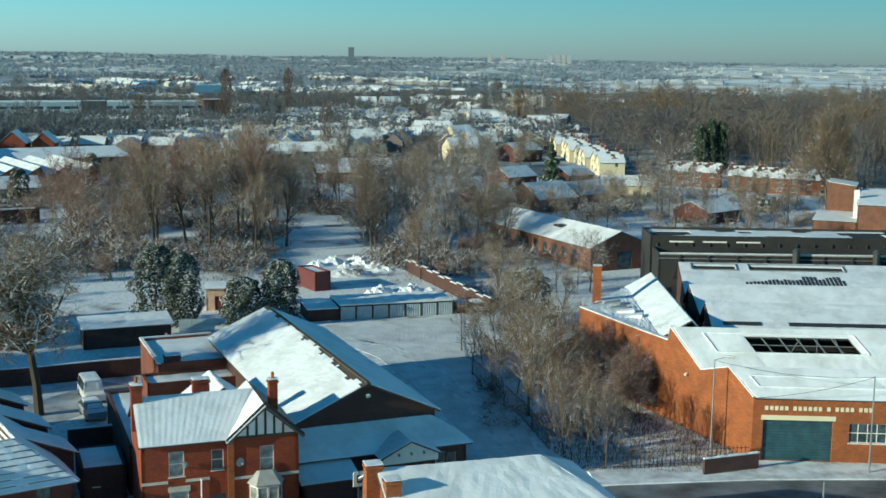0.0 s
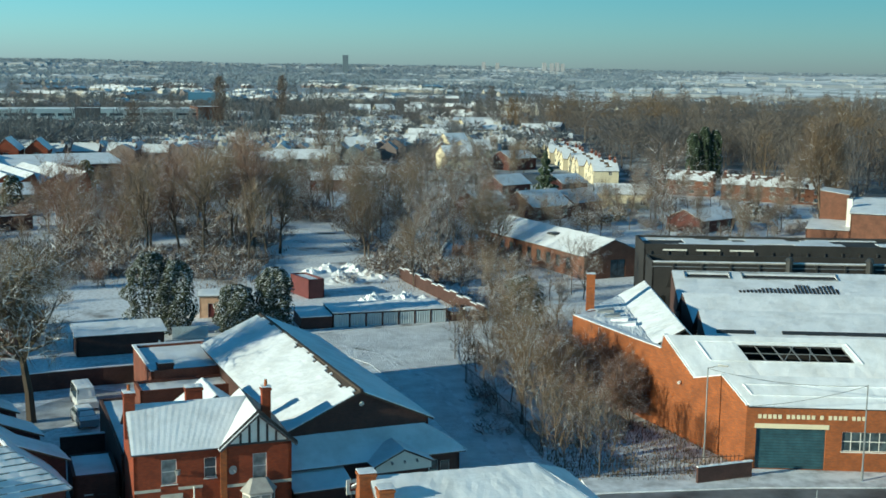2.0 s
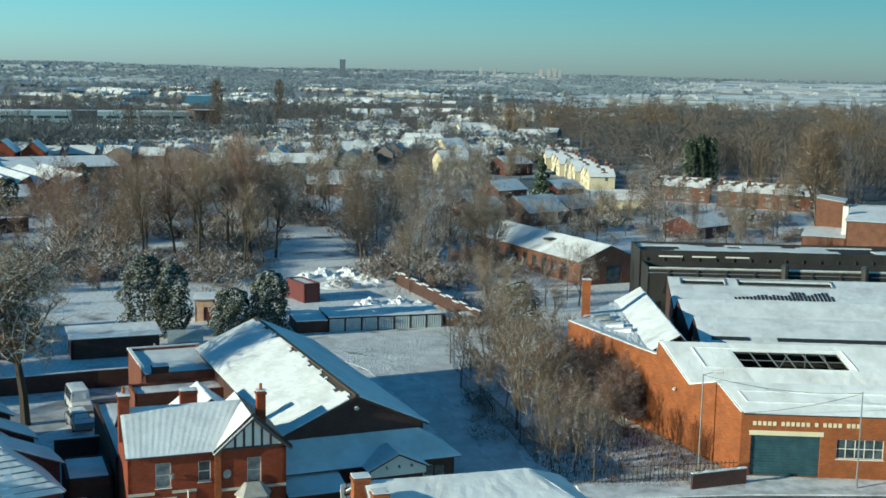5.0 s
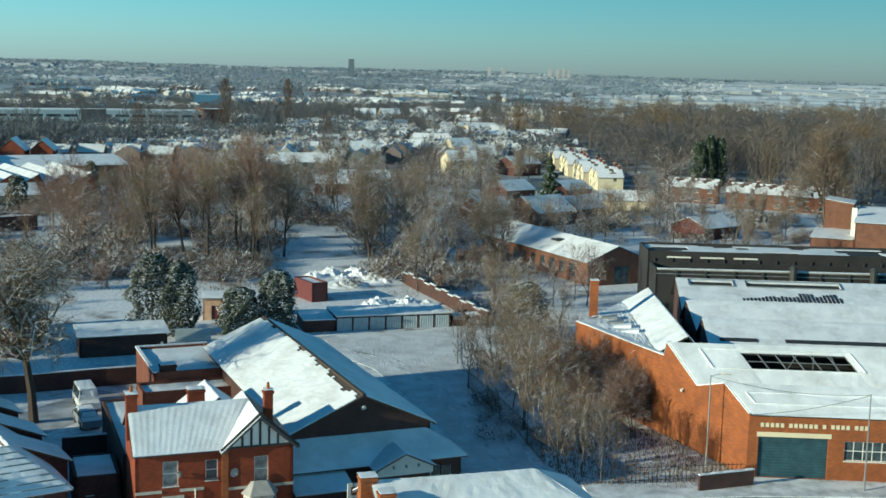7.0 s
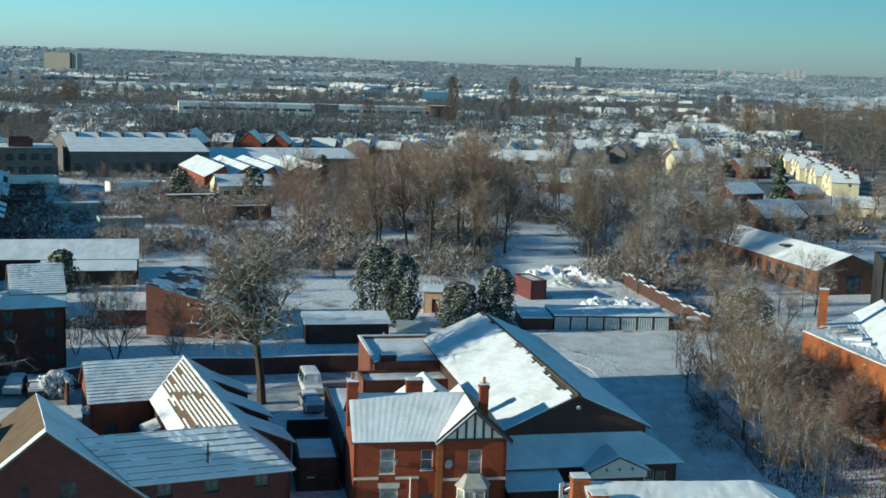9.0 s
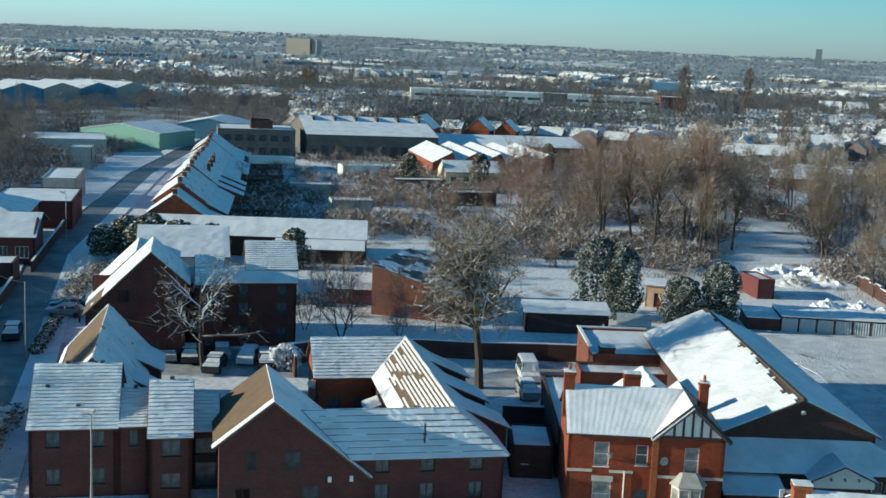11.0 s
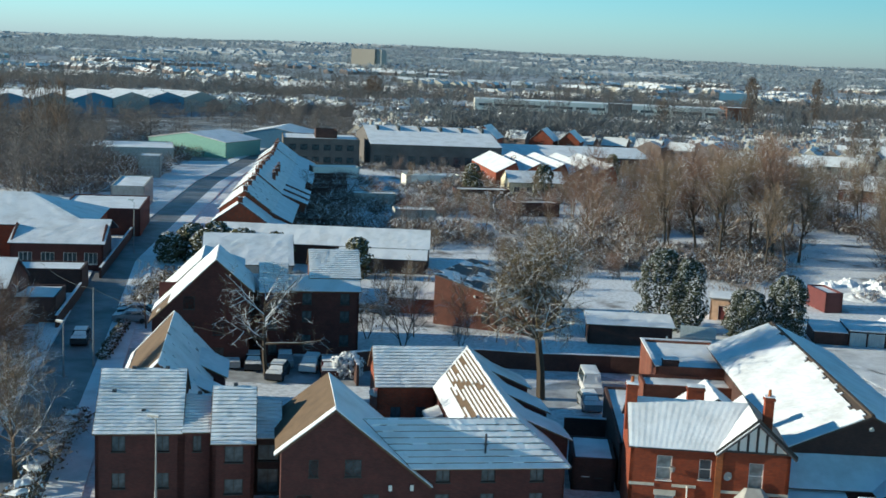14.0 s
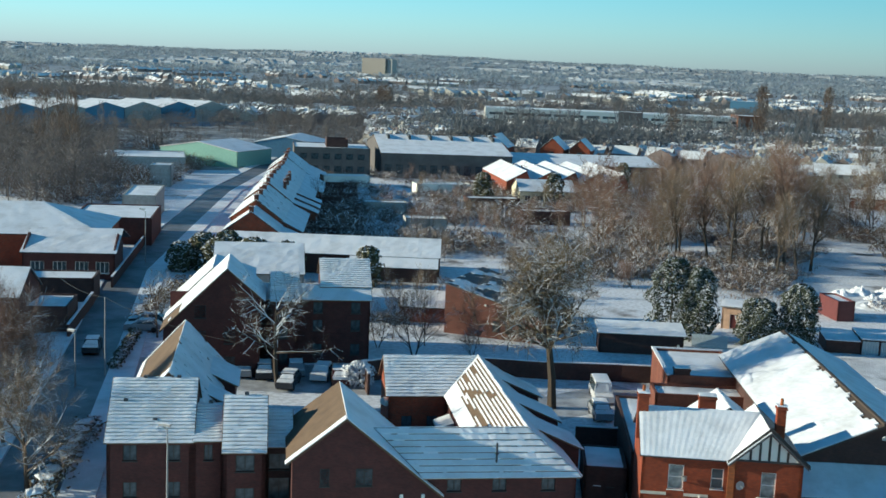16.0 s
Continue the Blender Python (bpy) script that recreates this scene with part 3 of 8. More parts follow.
strip("driveway", [(5.5, 92), (4.5, 104), (1, 118), (-2, 130), (-5, 140), (-8, 147)], [6, 6, 7.5, 10, 17, 24], 0.03, YARD, "snowed-over yard and drive beside the hall", "driveway")

for dx in (0.0, 1.6):       # wheel ruts in the drive
    strip("wheel_rut", [(6.0 + dx, 92), (4.6 + dx, 102), (2.0 + dx, 112), (-1.5 + dx * 0.9, 124), (-6 + dx * 0.6, 134), (-12 + dx * 0.3, 139 - dx * 0.8)], [0.42] * 6, 0.036, SNOW_DIRTY, "trodden wheel rut in the snowy drive", "rut", 0.02)
# trodden slush, with the shade of the car park in its colour
strip("car_park", [(-80, 95), (-66, 100), (-52, 106)], [9, 11, 10], 0.02, SLUSH_SHADED, "trodden slushy car park behind the flats, greyed as by shade", "car park", 0.06)

# ---- the house with the half-timbered gable ----
def corner_house():
    t = thing("house", pose(-20.2, 78.6, 0, 0, 0, 19.5), "red brick Victorian house with half-timbered gable, bay window and snowy roof", "house")
    z1, wh = 3.55, {"style": "white", "bars": 0, "cross": 1, "pane": GLASS_PALE}
    wl = [("S", 2.35, z1 + 0.15, 1.05, 1.75, wh), ("S", 5.15, z1 + 0.35, 0.85, 1.45, {**wh, "pane": GLASS}),
          ("S", 2.5, 0.7, 1.3, 1.9, wh), ("S", 5.2, 0.05, 0.95, 2.1, {"style": "dark", "bars": 0, "sill": False})]
    add_walls(t, 0, 6.1, 0, 7.4, 6.3, BRICK_HOUSE, wl, None, sides="SNW")
    g = Geo()
    for xa, xb in ((0, 0.25),):
        g.add([(xa, 0, 6.3), (xa, 7.4, 6.3), (xa, 3.7, 8.45), (xb, 0, 6.3), (xb, 7.4, 6.3), (xb, 3.7, 8.45)], [(0, 2, 1), (3, 4, 5), (0, 3, 5, 2), (1, 2, 5, 4)])
    g.part("gable_wall", BRICK_HOUSE, t)
    wr = [("S", 2.45, z1 + 0.1, 1.0, 1.85, wh)]
    add_walls(t, 6.05, 10.75, -0.55, 6.2, 6.3, BRICK_HOUSE, wr, "y", 8.4, name="wing_wall")
    # white boarding and black timbers in the gable
    Geo().add([(6.35, -0.60, 6.32), (10.45, -0.60, 6.32), (8.4, -0.60, 8.15), (6.35, -0.556, 6.32), (10.45, -0.556, 6.32), (8.4, -0.556, 8.15)],
              [(0, 1, 2), (4, 3, 5), (0, 3, 4, 1), (1, 4, 5, 2), (2, 5, 3, 0)]).part("gable_boarding", WHITE, t, "white painted gable boarding")
    for k in range(5):
        x = 7.16 + k * 0.62
        h = (2.05 - abs(x - 8.4)) * 1.83 / 2.05
        Geo().box(x - 0.08, x + 0.08, -0.66, -0.61, 6.32, 6.32 + h).part("timber", WOOD_BLACK, t)
    Geo().box(6.2, 10.6, -0.66, -0.602, 6.2, 6.34).part("timber", WOOD_BLACK, t)
    for sx in (-1, 1):
        a, b = Vector((8.4 + sx * 2.75, -0.80, 5.95)), Vector((8.4, -0.80, 8.45))
        gg = Geo().add([a, b, b + Vector((0, 0, 0.28)), a + Vector((0, 0, 0.28))] + [p + Vector((0, 0.07, 0)) for p in (a, b, b + Vector((0, 0, 0.28)), a + Vector((0, 0, 0.28)))],
                       [(0, 1, 2, 3), (7, 6, 5, 4), (0, 4, 5, 1), (2, 6, 7, 3), (1, 5, 6, 2), (3, 7, 4, 0)])
        gg.part("bargeboard", WOOD_BLACK, t, "black bargeboard")
    Geo().box(1.75, 3.25, -0.06, 0.0, 2.62, 3.0).part("lintel", STONE, t, "pale stone lintel")
    Geo().box(5.75, 6.2, -0.66, -0.55, 0, 6.2).part("pier", BRICK_ORANGE, t, "bright orange brick corner pier")
    Geo().tube((2.9, -0.02, 4.3), (2.9, -0.3, 4.5), 0.05, 0.05, 6).tube((2.9, -0.3, 4.45), (2.9, -0.3, 4.75), 0.16, 0.2, 8).part("wall_lamp", METAL, t)
    # stone bands and bay window
    for a, b, y in ((0, 1.75, 0), (2.95, 4.6, 0), (6.05, 10.75, -0.55)):
        Geo().box(a, b, y - 0.05, y + 0.01, 3.25, 3.45).part("stone_band", STONE, t)
    bay = Geo()
    pts = [(7.25, -0.55), (7.65, -1.35), (9.15, -1.35), (9.55, -0.55)]
    bay.prism(pts, 0, 0.8)
    bay.prism(pts, 2.75, 2.95)
    bw = bay.part("bay_window", STONE, t, "pale stone bay window with leaded roof")
    for (a, b) in zip(pts, pts[1:]):
        L = (Vector(b) - Vector(a)).length
        ang = math.degrees(math.atan2(b[1] - a[1], b[0] - a[0]))
        n = 2 if L > 1.2 else 1
        for i in range(n):
            p = Vector(a) + (Vector(b) - Vector(a)) * ((i + 0.5) / n)
            add_window(t, p, ang, L / n - 0.04, 1.95, 0.8, "white", 0, 1, GLASS_PALE, 0.0, False)
    lo, hi = [(7.1, -0.55, 2.95), (7.55, -1.5, 2.95), (9.25, -1.5, 2.95), (9.7, -0.55, 2.95)], [(7.8, -0.56, 3.75), (7.95, -0.75, 3.75), (8.85, -0.75, 3.75), (9.0, -0.56, 3.75)]
    br = Geo()
    for i in range(3):
        br.slab([lo[i], lo[i + 1], hi[i + 1], hi[i]], 0.06)
    br.slab(hi, 0.05).part("bay_roof", GREY, t, "lead bay roof dusted with snow")
    # main roof: long slope, and the gabled wing's two slopes
    ripple = dict(step=0.4, rough=0.012, th=0.11, ribs=17)
    s = 2.15 / 3.7
    add_roof(t, [([(-0.2, -0.3, 6.3 - 0.3 * s), (6.2, -0.3, 6.3 - 0.3 * s), (8.4, 3.7, 8.45), (-0.2, 3.7, 8.45)], ripple), ([(6.5, 7.7, 6.12), (-0.2, 7.7, 6.12), (-0.2, 3.7, 8.45), (8.4, 3.7, 8.45)], {})], SLATE)
    add_roof(t, gable_faces(6.05, 10.75, -0.55, 6.0, 6.3, 8.4, "y", 0.3, 0.35, ({}, None)), SLATE, name="wing_roof")
    add_chimney(t, 0.1, 3.6, 6.2, 9.5, 0.75, 1.0, 1, BRICK_HOUSE)
    add_chimney(t, 9.5, 2.2, 6.5, 9.5, 0.62, 0.62, 1, BRICK_HOUSE)
    add_chimney(t, 5.4, 9.4, 3.0, 8.0, 1.25, 0.8, 0, BRICK_HOUSE)
    # downpipe and wall lamp
    Geo().tube((5.95, -0.12, 0), (5.95, -0.12, 6.0), 0.06, 0.06, 6).part("downpipe", WHITE, t)
    Geo().tube((4.0, -0.12, 0), (4.0, -0.12, 3.4), 0.05, 0.05, 6).part("downpipe", WHITE, t)
    # satellite dish
    d = Geo()
    ring = [(0.32 * math.cos(a), 0, 0.32 * math.sin(a)) for a in [i * math.pi / 6 for i in range(12)]]
    d.add([(0, 0.09, 0)] + ring, [(0, 1 + i, 1 + (i + 1) % 12) for i in range(12)]).tube((0, 0, 0), (0.1, -0.3, -0.1), 0.015, 0.015, 4).tube((0, 0.09, 0), (0, 0.35, -0.1), 0.03, 0.03, 5)
    d.part("satellite_dish", GREY, t, "grey satellite dish", pose(6.55, -0.95, 4.6, 0, 0, 20))
    return t


corner_house()

# low wings behind the house
def rear_wing():
    t = thing("rear_wing", pose(-20.2, 78.6, 0, 0, 0, 21), "low brick rear range with a narrow flat snowy roof", "building")
    add_walls(t, 0, 2.4, 7.45, 23.6, 3.7, BRICK_DARK)
    add_roof(t, [([(0.25, 7.7, 3.45), (2.15, 7.7, 3.45), (2.15, 23.35, 3.45), (0.25, 23.35, 3.45)], {})], GREY, th=0.12, step=0.7, inset=0.02)
    add_walls(t, 2.4, 6.2, 7.45, 14.5, 4.0, BRICK_RED, (), None, name="scullery_wall", sides="EN")
    add_roof(t, [([(6.4, 7.45, 3.9), (6.4, 14.7, 3.9), (2.4, 14.7, 5.0), (2.4, 7.45, 5.0)], {})], SLATE, name="scullery_roof")
    g = thing("garage", pose(-20.2, 78.6, 0, 0, 0, 21), "low flat-roofed brick garage under snow beside the house", "garage")
    add_walls(g, -3.5, -0.25, 7.0, 12.4, 2.55, BRICK_DARK)
    add_roof(g, [([(-3.3, 7.2, 2.4), (-0.45, 7.2, 2.4), (-0.45, 12.2, 2.4), (-3.3, 12.2, 2.4)], {})], GREY, th=0.12, step=0.7, inset=0.02)
    w = thing("garden_wall", pose(-20.2, 78.6, 0, 0, 0, 21), "dark brick yard wall with snow along the top", "wall")
    Geo().box(-3.6, -0.05, 19.0, 19.25, 0, 2.0).part("wall", BRICK_DARK, w)
    Geo().box(-3.6, -0.05, 18.98, 19.27, 2.0, 2.1).part("snow", SNOW, w)
    for k in range(2):
        b = thing("wheelie_bin", pose(-25.1 + 0.9 * k, 84.6 + 0.35 * k, 0, 0, 0, 21), "dark wheelie bin with a snowy lid", "bin")
        Geo().prism([(-0.28, -0.33), (0.28, -0.33), (0.28, 0.33), (-0.28, 0.33)], 0.05, 1.0).part("body", METAL_DARK, b)
        Geo().box(-0.31, 0.31, -0.38, 0.36, 1.0, 1.06).part("lid", METAL_DARK, b)
        Geo().add(*snow_face([(-0.3, -0.36, 1.06), (0.3, -0.36, 1.06), (0.3, 0.35, 1.06), (-0.3, 0.35, 1.06)], th=0.12, step=0.2, inset=0)).part("snow", SNOW, b)
    return t


def flat_annex():
    t = thing("flat_annex", pose(-26.0, 105.6, 0, 0, 0, 22.5), "flat-roofed brick annex beside the hall under snow", "building")
    add_walls(t, 1.0, 8.0, 2.2, 13.2, 4.3, BRICK_MID)
    add_roof(t, [([(1.25, 2.45, 4.0), (7.75, 2.45, 4.0), (7.75, 12.95, 4.0), (1.25, 12.95, 4.0)], {})], GREY, th=0.12, step=1.0, inset=0.02)
    add_walls(t, -0.6, 7.9, -1.6, 2.19, 3.5, BRICK_MID, (), None, name="lower_wall")
    add_roof(t, [([(-0.35, -1.35, 3.2), (7.65, -1.35, 3.2), (7.65, 1.95, 3.2), (-0.35, 1.95, 3.2)], {})], GREY, th=0.12, step=0.8, inset=0.02, name="lower_roof")
    add_chimney(t, 2.4, 3.0, 3.9, 4.9, 1.4, 1.1, 0, BRICK_DARK)
    Geo().box(0.9, 8.1, 13.0, 13.3, 4.3, 4.42).part("coping", SNOW, t, "snow-capped coping")
    Geo().box(0.9, 1.25, 2.1, 12.99, 4.3, 4.42).part("coping", SNOW, t, "snow-capped coping")
    return t


rear_wing(), flat_annex()
wr = house("lean_to_building", -19.2, 92.5, 22.5, 4.2, 5.5, 4.6, 6.2, "small brick outbuilding with a snowy pitched roof", "outbuilding", "y", wall=BRICK_RED)

# ---- the hall ----
def ridge_melt(u, v, j):
    return v > 0.965 + 0.05 * noise.noise((u * 19, v * 3, 1))


def hall():
    t = thing("hall", pose(-10.8, 88.0, 0, 0, 0, 22.5), "long dark brick hall with a wide snowy gabled roof", "hall")
    add_walls(t, 0, 11.3, 0, 30.9, 4.95, BRICK_DARK, (), "y", 7.45)
    add_roof(t, gable_faces(0, 11.3, 0, 30.9, 5.0, 7.55, "y", 0.35, 0.25, ({"melt": lambda u, v, j: v > 0.985 - 0.20 * max(0.0, u - 0.5) + 0.10 * noise.noise((u * 16, 2, 4)) + 0.05 * noise.noise((u * 50, 2, 4)), "step": 0.3, "rough": 0.03}, {"melt": ridge_melt, "step": 0.3})), TILE_DARK, th=0.14)
    Geo().box(5.55, 5.8, -0.2, 31.1, 7.47, 7.68).part("ridge_cap", TILE_DARK, t, "bare brown ridge capping")
    Geo().tube((5.7, -0.03, 6.6), (5.7, -0.16, 6.5), 0.16, 0.2, 8).part("floodlight", WHITE, t)
    Geo().box(-0.42, -0.30, -0.2, 31, 4.68, 4.84).part("gutter", METAL_DARK, t)
    # front lean-to
    add_walls(t, -1.2, 12.9, -2.6, -0.01, 2.85, BRICK_DARK, [("S", 11.6, 1.35, 1.5, 0.9, {"style": "white", "bars": 1}), ("S", 3.4, 1.35, 1.4, 0.9, {"style": "white", "bars": 1}), ("S", 12.9, 0.2, 0.8, 1.9, {"style": "white", "bars": 0, "sill": False})], name="front_wall")
    add_roof(t, [([(-1.4, -3.0, 2.9), (13.3, -3.0, 2.9), (10.9, -0.02, 4.45), (-1.4, -0.02, 4.45)], {}), ([(13.3, -3.0, 2.9), (13.3, 0.6, 2.9), (10.9, 0.0, 4.45)], {})], SLATE, name="front_roof")
    sg = Geo().tube((2.6, -7.0, 0), (2.6, -7.0, 3.2), 0.06, 0.06, 6).part("sign_post", METAL_DARK, t)
    Geo().box(2.2, 3.1, -7.05, -6.95, 2.0, 3.1).part("sign_board", WHITE, t, "white hanging signboard")
    Geo().box(2.45, 2.85, -7.075, -7.055, 2.25, 2.85).part("sign_shape", RED_PAINT, t)
    # entrance porch
    add_walls(t, 5.6, 9.6, -4.3, -2.61, 2.5, BRICK_DARK, (), None, name="porch_wall", sides="SEW")
    Geo().add([(5.4, -4.42, 2.35), (9.8, -4.42, 2.35), (9.8, -4.42, 2.95), (7.6, -4.42, 3.95), (5.4, -4.42, 2.95)] + [(x, -4.31, z) for x, z in ((5.4, 2.35), (9.8, 2.35), (9.8, 2.95), (7.6, 3.95), (5.4, 2.95))],
              [(0, 1, 2, 3, 4), (9, 8, 7, 6, 5)] + [(i, 5 + i, 5 + (i + 1) % 5, (i + 1) % 5) for i in range(5)]).part("porch_fascia", WHITE, t, "pale painted porch gable")
    for x in (6.6, 7.6, 8.6):
        Geo().tube((x, -4.43, 3.1), (x, -4.62, 3.0), 0.07, 0.1, 8).part("lamp", METAL, t)
    add_roof(t, gable_faces(5.4, 9.8, -4.4, -1.6, 2.95, 3.98, "y", 0.15, 0.1), WOOD_BLACK, name="porch_roof", down=0.1)
    add_walls(t, -1.0, 3.2, -5.0, -2.61, 2.1, BRICK_DARK, (), None, name="side_wall", sides="SEW")
    add_roof(t, [([(-1.2, -5.3, 2.0), (3.4, -5.3, 2.0), (3.4, -2.62, 2.6), (-1.2, -2.62, 2.6)], {})], SLATE, name="side_roof")
    return t


hall()

# ---- near roof at the street ----
def near_house():
    t = thing("house", pose(-2.3, 65.6, 0, 0, 0, 16), "brick house with a snowy hipped roof and stout chimneys", "house")
    add_walls(t, 0, 14.2, 0, 9.6, 5.4, BRICK_ORANGE)
    add_roof(t, [([(-0.2, -0.35, 5.2), (14.55, -0.35, 5.2), (10.4, 4.8, 7.55), (-0.2, 4.8, 7.55)], {"step": 0.5}), ([(14.55, -0.35, 5.2), (14.55, 9.95, 5.2), (10.4, 4.8, 7.55)], {}), ([(14.55, 9.95, 5.2), (-0.2, 9.95, 5.2), (-0.2, 4.8, 7.55), (10.4, 4.8, 7.55)], {})], SLATE, th=0.14)
    Geo().add([(-0.01, 0, 5.4), (-0.01, 9.6, 5.4), (-0.01, 4.8, 7.5), (0.24, 0, 5.4), (0.24, 9.6, 5.4), (0.24, 4.8, 7.5)], [(0, 2, 1), (3, 4, 5), (0, 3, 5, 2), (1, 2, 5, 4)]).part("gable_wall", BRICK_ORANGE, t)
    add_chimney(t, -0.35, 4.9, 4.5, 7.95, 1.0, 0.9, 0, BRICK_ORANGE)
    add_chimney(t, 0.35, 2.9, 4.5, 7.6, 0.9, 0.9, 0, BRICK_ORANGE)
    return t


near_house()

# ---- the old factory with the sawtooth roof ----
def factory():
    A, U = Vector((25.6, 95.2)), Vector((math.cos(radians(-3.2)), math.sin(radians(-3.2))))
    S = Vector((-0.386, 0.922))
    t = thing("factory", pose(A.x, A.y, 0, 0, 0, -3.2), "orange brick factory with snowy sawtooth roofs and broken rooflights", "factory")
    inv = pose(A.x, A.y, 0, 0, 0, -3.2).inverted()

    def lp(x, y, z):
        return tuple(inv @ Vector((x, y, z)))

    def row(x, y, z, length):
        p = Vector((x, y))
        return lp(x, y, z), lp(*(p + U * length), z)
    # front wall with door and window openings
    fw = Geo().wall((0, 0), (46, 0), 0, 5.3, [(0.85, 6.5, 0.02, 3.45), (7.8, 11.6, 1.65, 3.3), (16, 20, 1.65, 3.3)], 0.35)
    fw.part("front_wall", BRICK_ORANGE, t)
    Geo().box(0.7, 6.7, -0.06, 0.1, 3.46, 3.85).part("lintel", CREAM, t, "pale concrete lintel")
    door = Geo()
    n, top = 28, 3.45
    line = [(0.20 + (0.035 if i % 2 else 0.0), 0.02 + i * (top - 0.02) / n) for i in range(n + 1)]
    door.add([(0.86, y, z) for y, z in line] + [(6.49, y, z) for y, z in line],
             [(i, n + 1 + i, n + 2 + i, i + 1) for i in range(n)])
    door.part("roller_door", TEAL, t, "teal slatted roller door")
    for x in (9.7, 18.0):
        add_window(t, (x, 0), 0, 3.8, 1.65, 1.65, "white", 4, 1, GLASS, 0.12)
    # letters become bars of their size
    x, k = 0.95, 0
    for wd in (5, 6, 1, 4, 3):
        for i in range(wd):
            Geo().box(x, x + 0.27, -0.06, 0.0, 4.28, 4.62).part("sign_bar", CREAM, t)
            x += 0.405
        x += 0.27
    # side wall as one profile
    prof = [(0, 5.3), (3.5, 7.0), (3.75, 6.9), (7.4, 5.8), (12.4, 8.6), (12.7, 7.3), (15.8, 7.25), (29.1, 7.2)]
    g = Geo()
    q = [A + S * a for a, z in prof]
    for (a, za), (b, zb) in zip(prof, prof[1:]):
        p0, p1 = A + S * a, A + S * b
        n = Vector((S.y, -S.x)) * 0.35
        base = [lp(p0.x, p0.y, 0), lp(p1.x, p1.y, 0), lp(*(p1 + n), 0), lp(*(p0 + n), 0)]
        g.prism([b_[:2] for b_ in reversed(base)], 0, [za, zb, zb, za][::-1])
    g.part("side_wall", BRICK_ORANGE, t)
    # coping strip along the side wall
    c = Geo()
    for (a, za), (b, zb) in zip(prof, prof[1:]):
        p0, p1 = A + S * a, A + S * b
        n, o = Vector((S.y, -S.x)) * 0.42, Vector((S.y, -S.x)) * -0.06
        c.slab([lp(*(p0 + o), za + 0.10), lp(*(p0 + n), za + 0.10), lp(*(p1 + n), zb + 0.10), lp(*(p1 + o), zb + 0.10)], 0.10)
    c.part("coping", SNOW, t, "snow-capped coping")
    # sawtooth slopes: lower line, upper line (x, y, z at the left end)
    def light_gap(lo, hi, a, b):
        return lambda u, v, j: a < u < b and lo < v < hi
    teeth = [((25.75, 95.1, 5.32), (24.35, 98.4, 7.0), 46, dict(melt=lambda u, v, j: False)),
             ((22.9, 102.0, 5.82), (21.0, 106.5, 8.6), 50, dict(melt=light_gap(0.42, 0.80, 0.115, 0.30))),
             ((25.6, 109.2, 6.4), (26.4, 118.2, 8.6), 48, dict(melt=lambda u, v, j: v < 0.16 and (0.02 < u < 0.13 or u > 0.18))),
             ((26.6, 120.5, 6.4), (26.7, 127.7, 8.6), 48, dict(melt=lambda u, v, j: False)),
             ((27.0, 130.2, 6.4), (28.4, 142.5, 8.6), 48, dict(melt=lambda u, v, j: 0.80 < v < 0.93 and (0.035 < u < 0.135 or 0.175 < u < 0.395)))]
    rf, glz, ends = [], Geo(), Geo()
    for k, (a, b, ln, opt) in enumerate(teeth):
        a0, a1 = row(*a, ln)
        b0, b1 = row(*b, ln)
        if k in (1,):     # leave the rooflight open
            u0, u1, v0, v1 = 0.115, 0.30, 0.42, 0.80
            A0, A1, B0, B1 = map(Vector, (a0, a1, b0, b1))
            P = lambda u, v: tuple((A0.lerp(A1, u)).lerp(B0.lerp(B1, u), v))
            for u_a, u_b, v_a, v_b in ((0, u0, 0, 1), (u1, 1, 0, 1), (u0, u1, 0, v0), (u0, u1, v1, 1)):
                rf.append(([P(u_a, v_a), P(u_b, v_a), P(u_b, v_b), P(u_a, v_b)], {"inset": 0.0}))
            fr = Geo()
            for i in range(7):
                u = u0 + (u1 - u0) * i / 6
                p0, p1 = Vector(P(u, v0)), Vector(P(u, v1))
                fr.tube(p0, p1, 0.06, 0.06, 4)
            p0, p1 = Vector(P(u0, (v0 + v1) / 2)), Vector(P(u1, (v0 + v1) / 2))
            fr.tube(p0, p1, 0.05, 0.05, 4)
            for i in range(3):
                fr.tube(P(u0 + 0.06 + i * 0.045, v0), P(u0 + 0.10 + i * 0.03, v1), 0.05, 0.05, 4)
            fr.part("rooflight_frame", METAL, t, "rusty snow-dusted rooflight bars")
        else:
            rf.append(([a0, a1, b1, b0], opt))
        # steep glazed back of each tooth
        d0, d1 = row(b[0] - 0.3, b[1] + 1.3, b[2] - (1.0 if k == 0 else 2.2), ln)
        glz.slab([b0, b1, d1, d0], 0.05)
        if k > 1:
            ends.add([a0, b0, (b0[0], b0[1], 3.0), (a0[0], a0[1], 3.0), tuple(Vector(a0) + Vector((0.3, 0, 0))), tuple(Vector(b0) + Vector((0.3, 0, 0))), (b0[0] + 0.3, b0[1], 3.0), (a0[0] + 0.3, a0[1], 3.0)],
                     [(0, 1, 2, 3), (7, 6, 5, 4), (0, 4, 5, 1), (1, 5, 6, 2), (3, 7, 4, 0)])
    add_roof(t, rf, DARKWALL, th=0.13, step=0.55, rough=0.03)
    glz.part("north_light", DARKWALL, t, "dark glazing of the sawtooth")
    ends.part("end_wall", BRICK_DARK, t)
    # raised rooflight kerbs, broken glazing bars and slits in the snow
    def on(k, u, v, lift=0.0):
        a, b, ln, _ = teeth[k]
        (a0, a1), (b0, b1) = row(*a, ln), row(*b, ln)
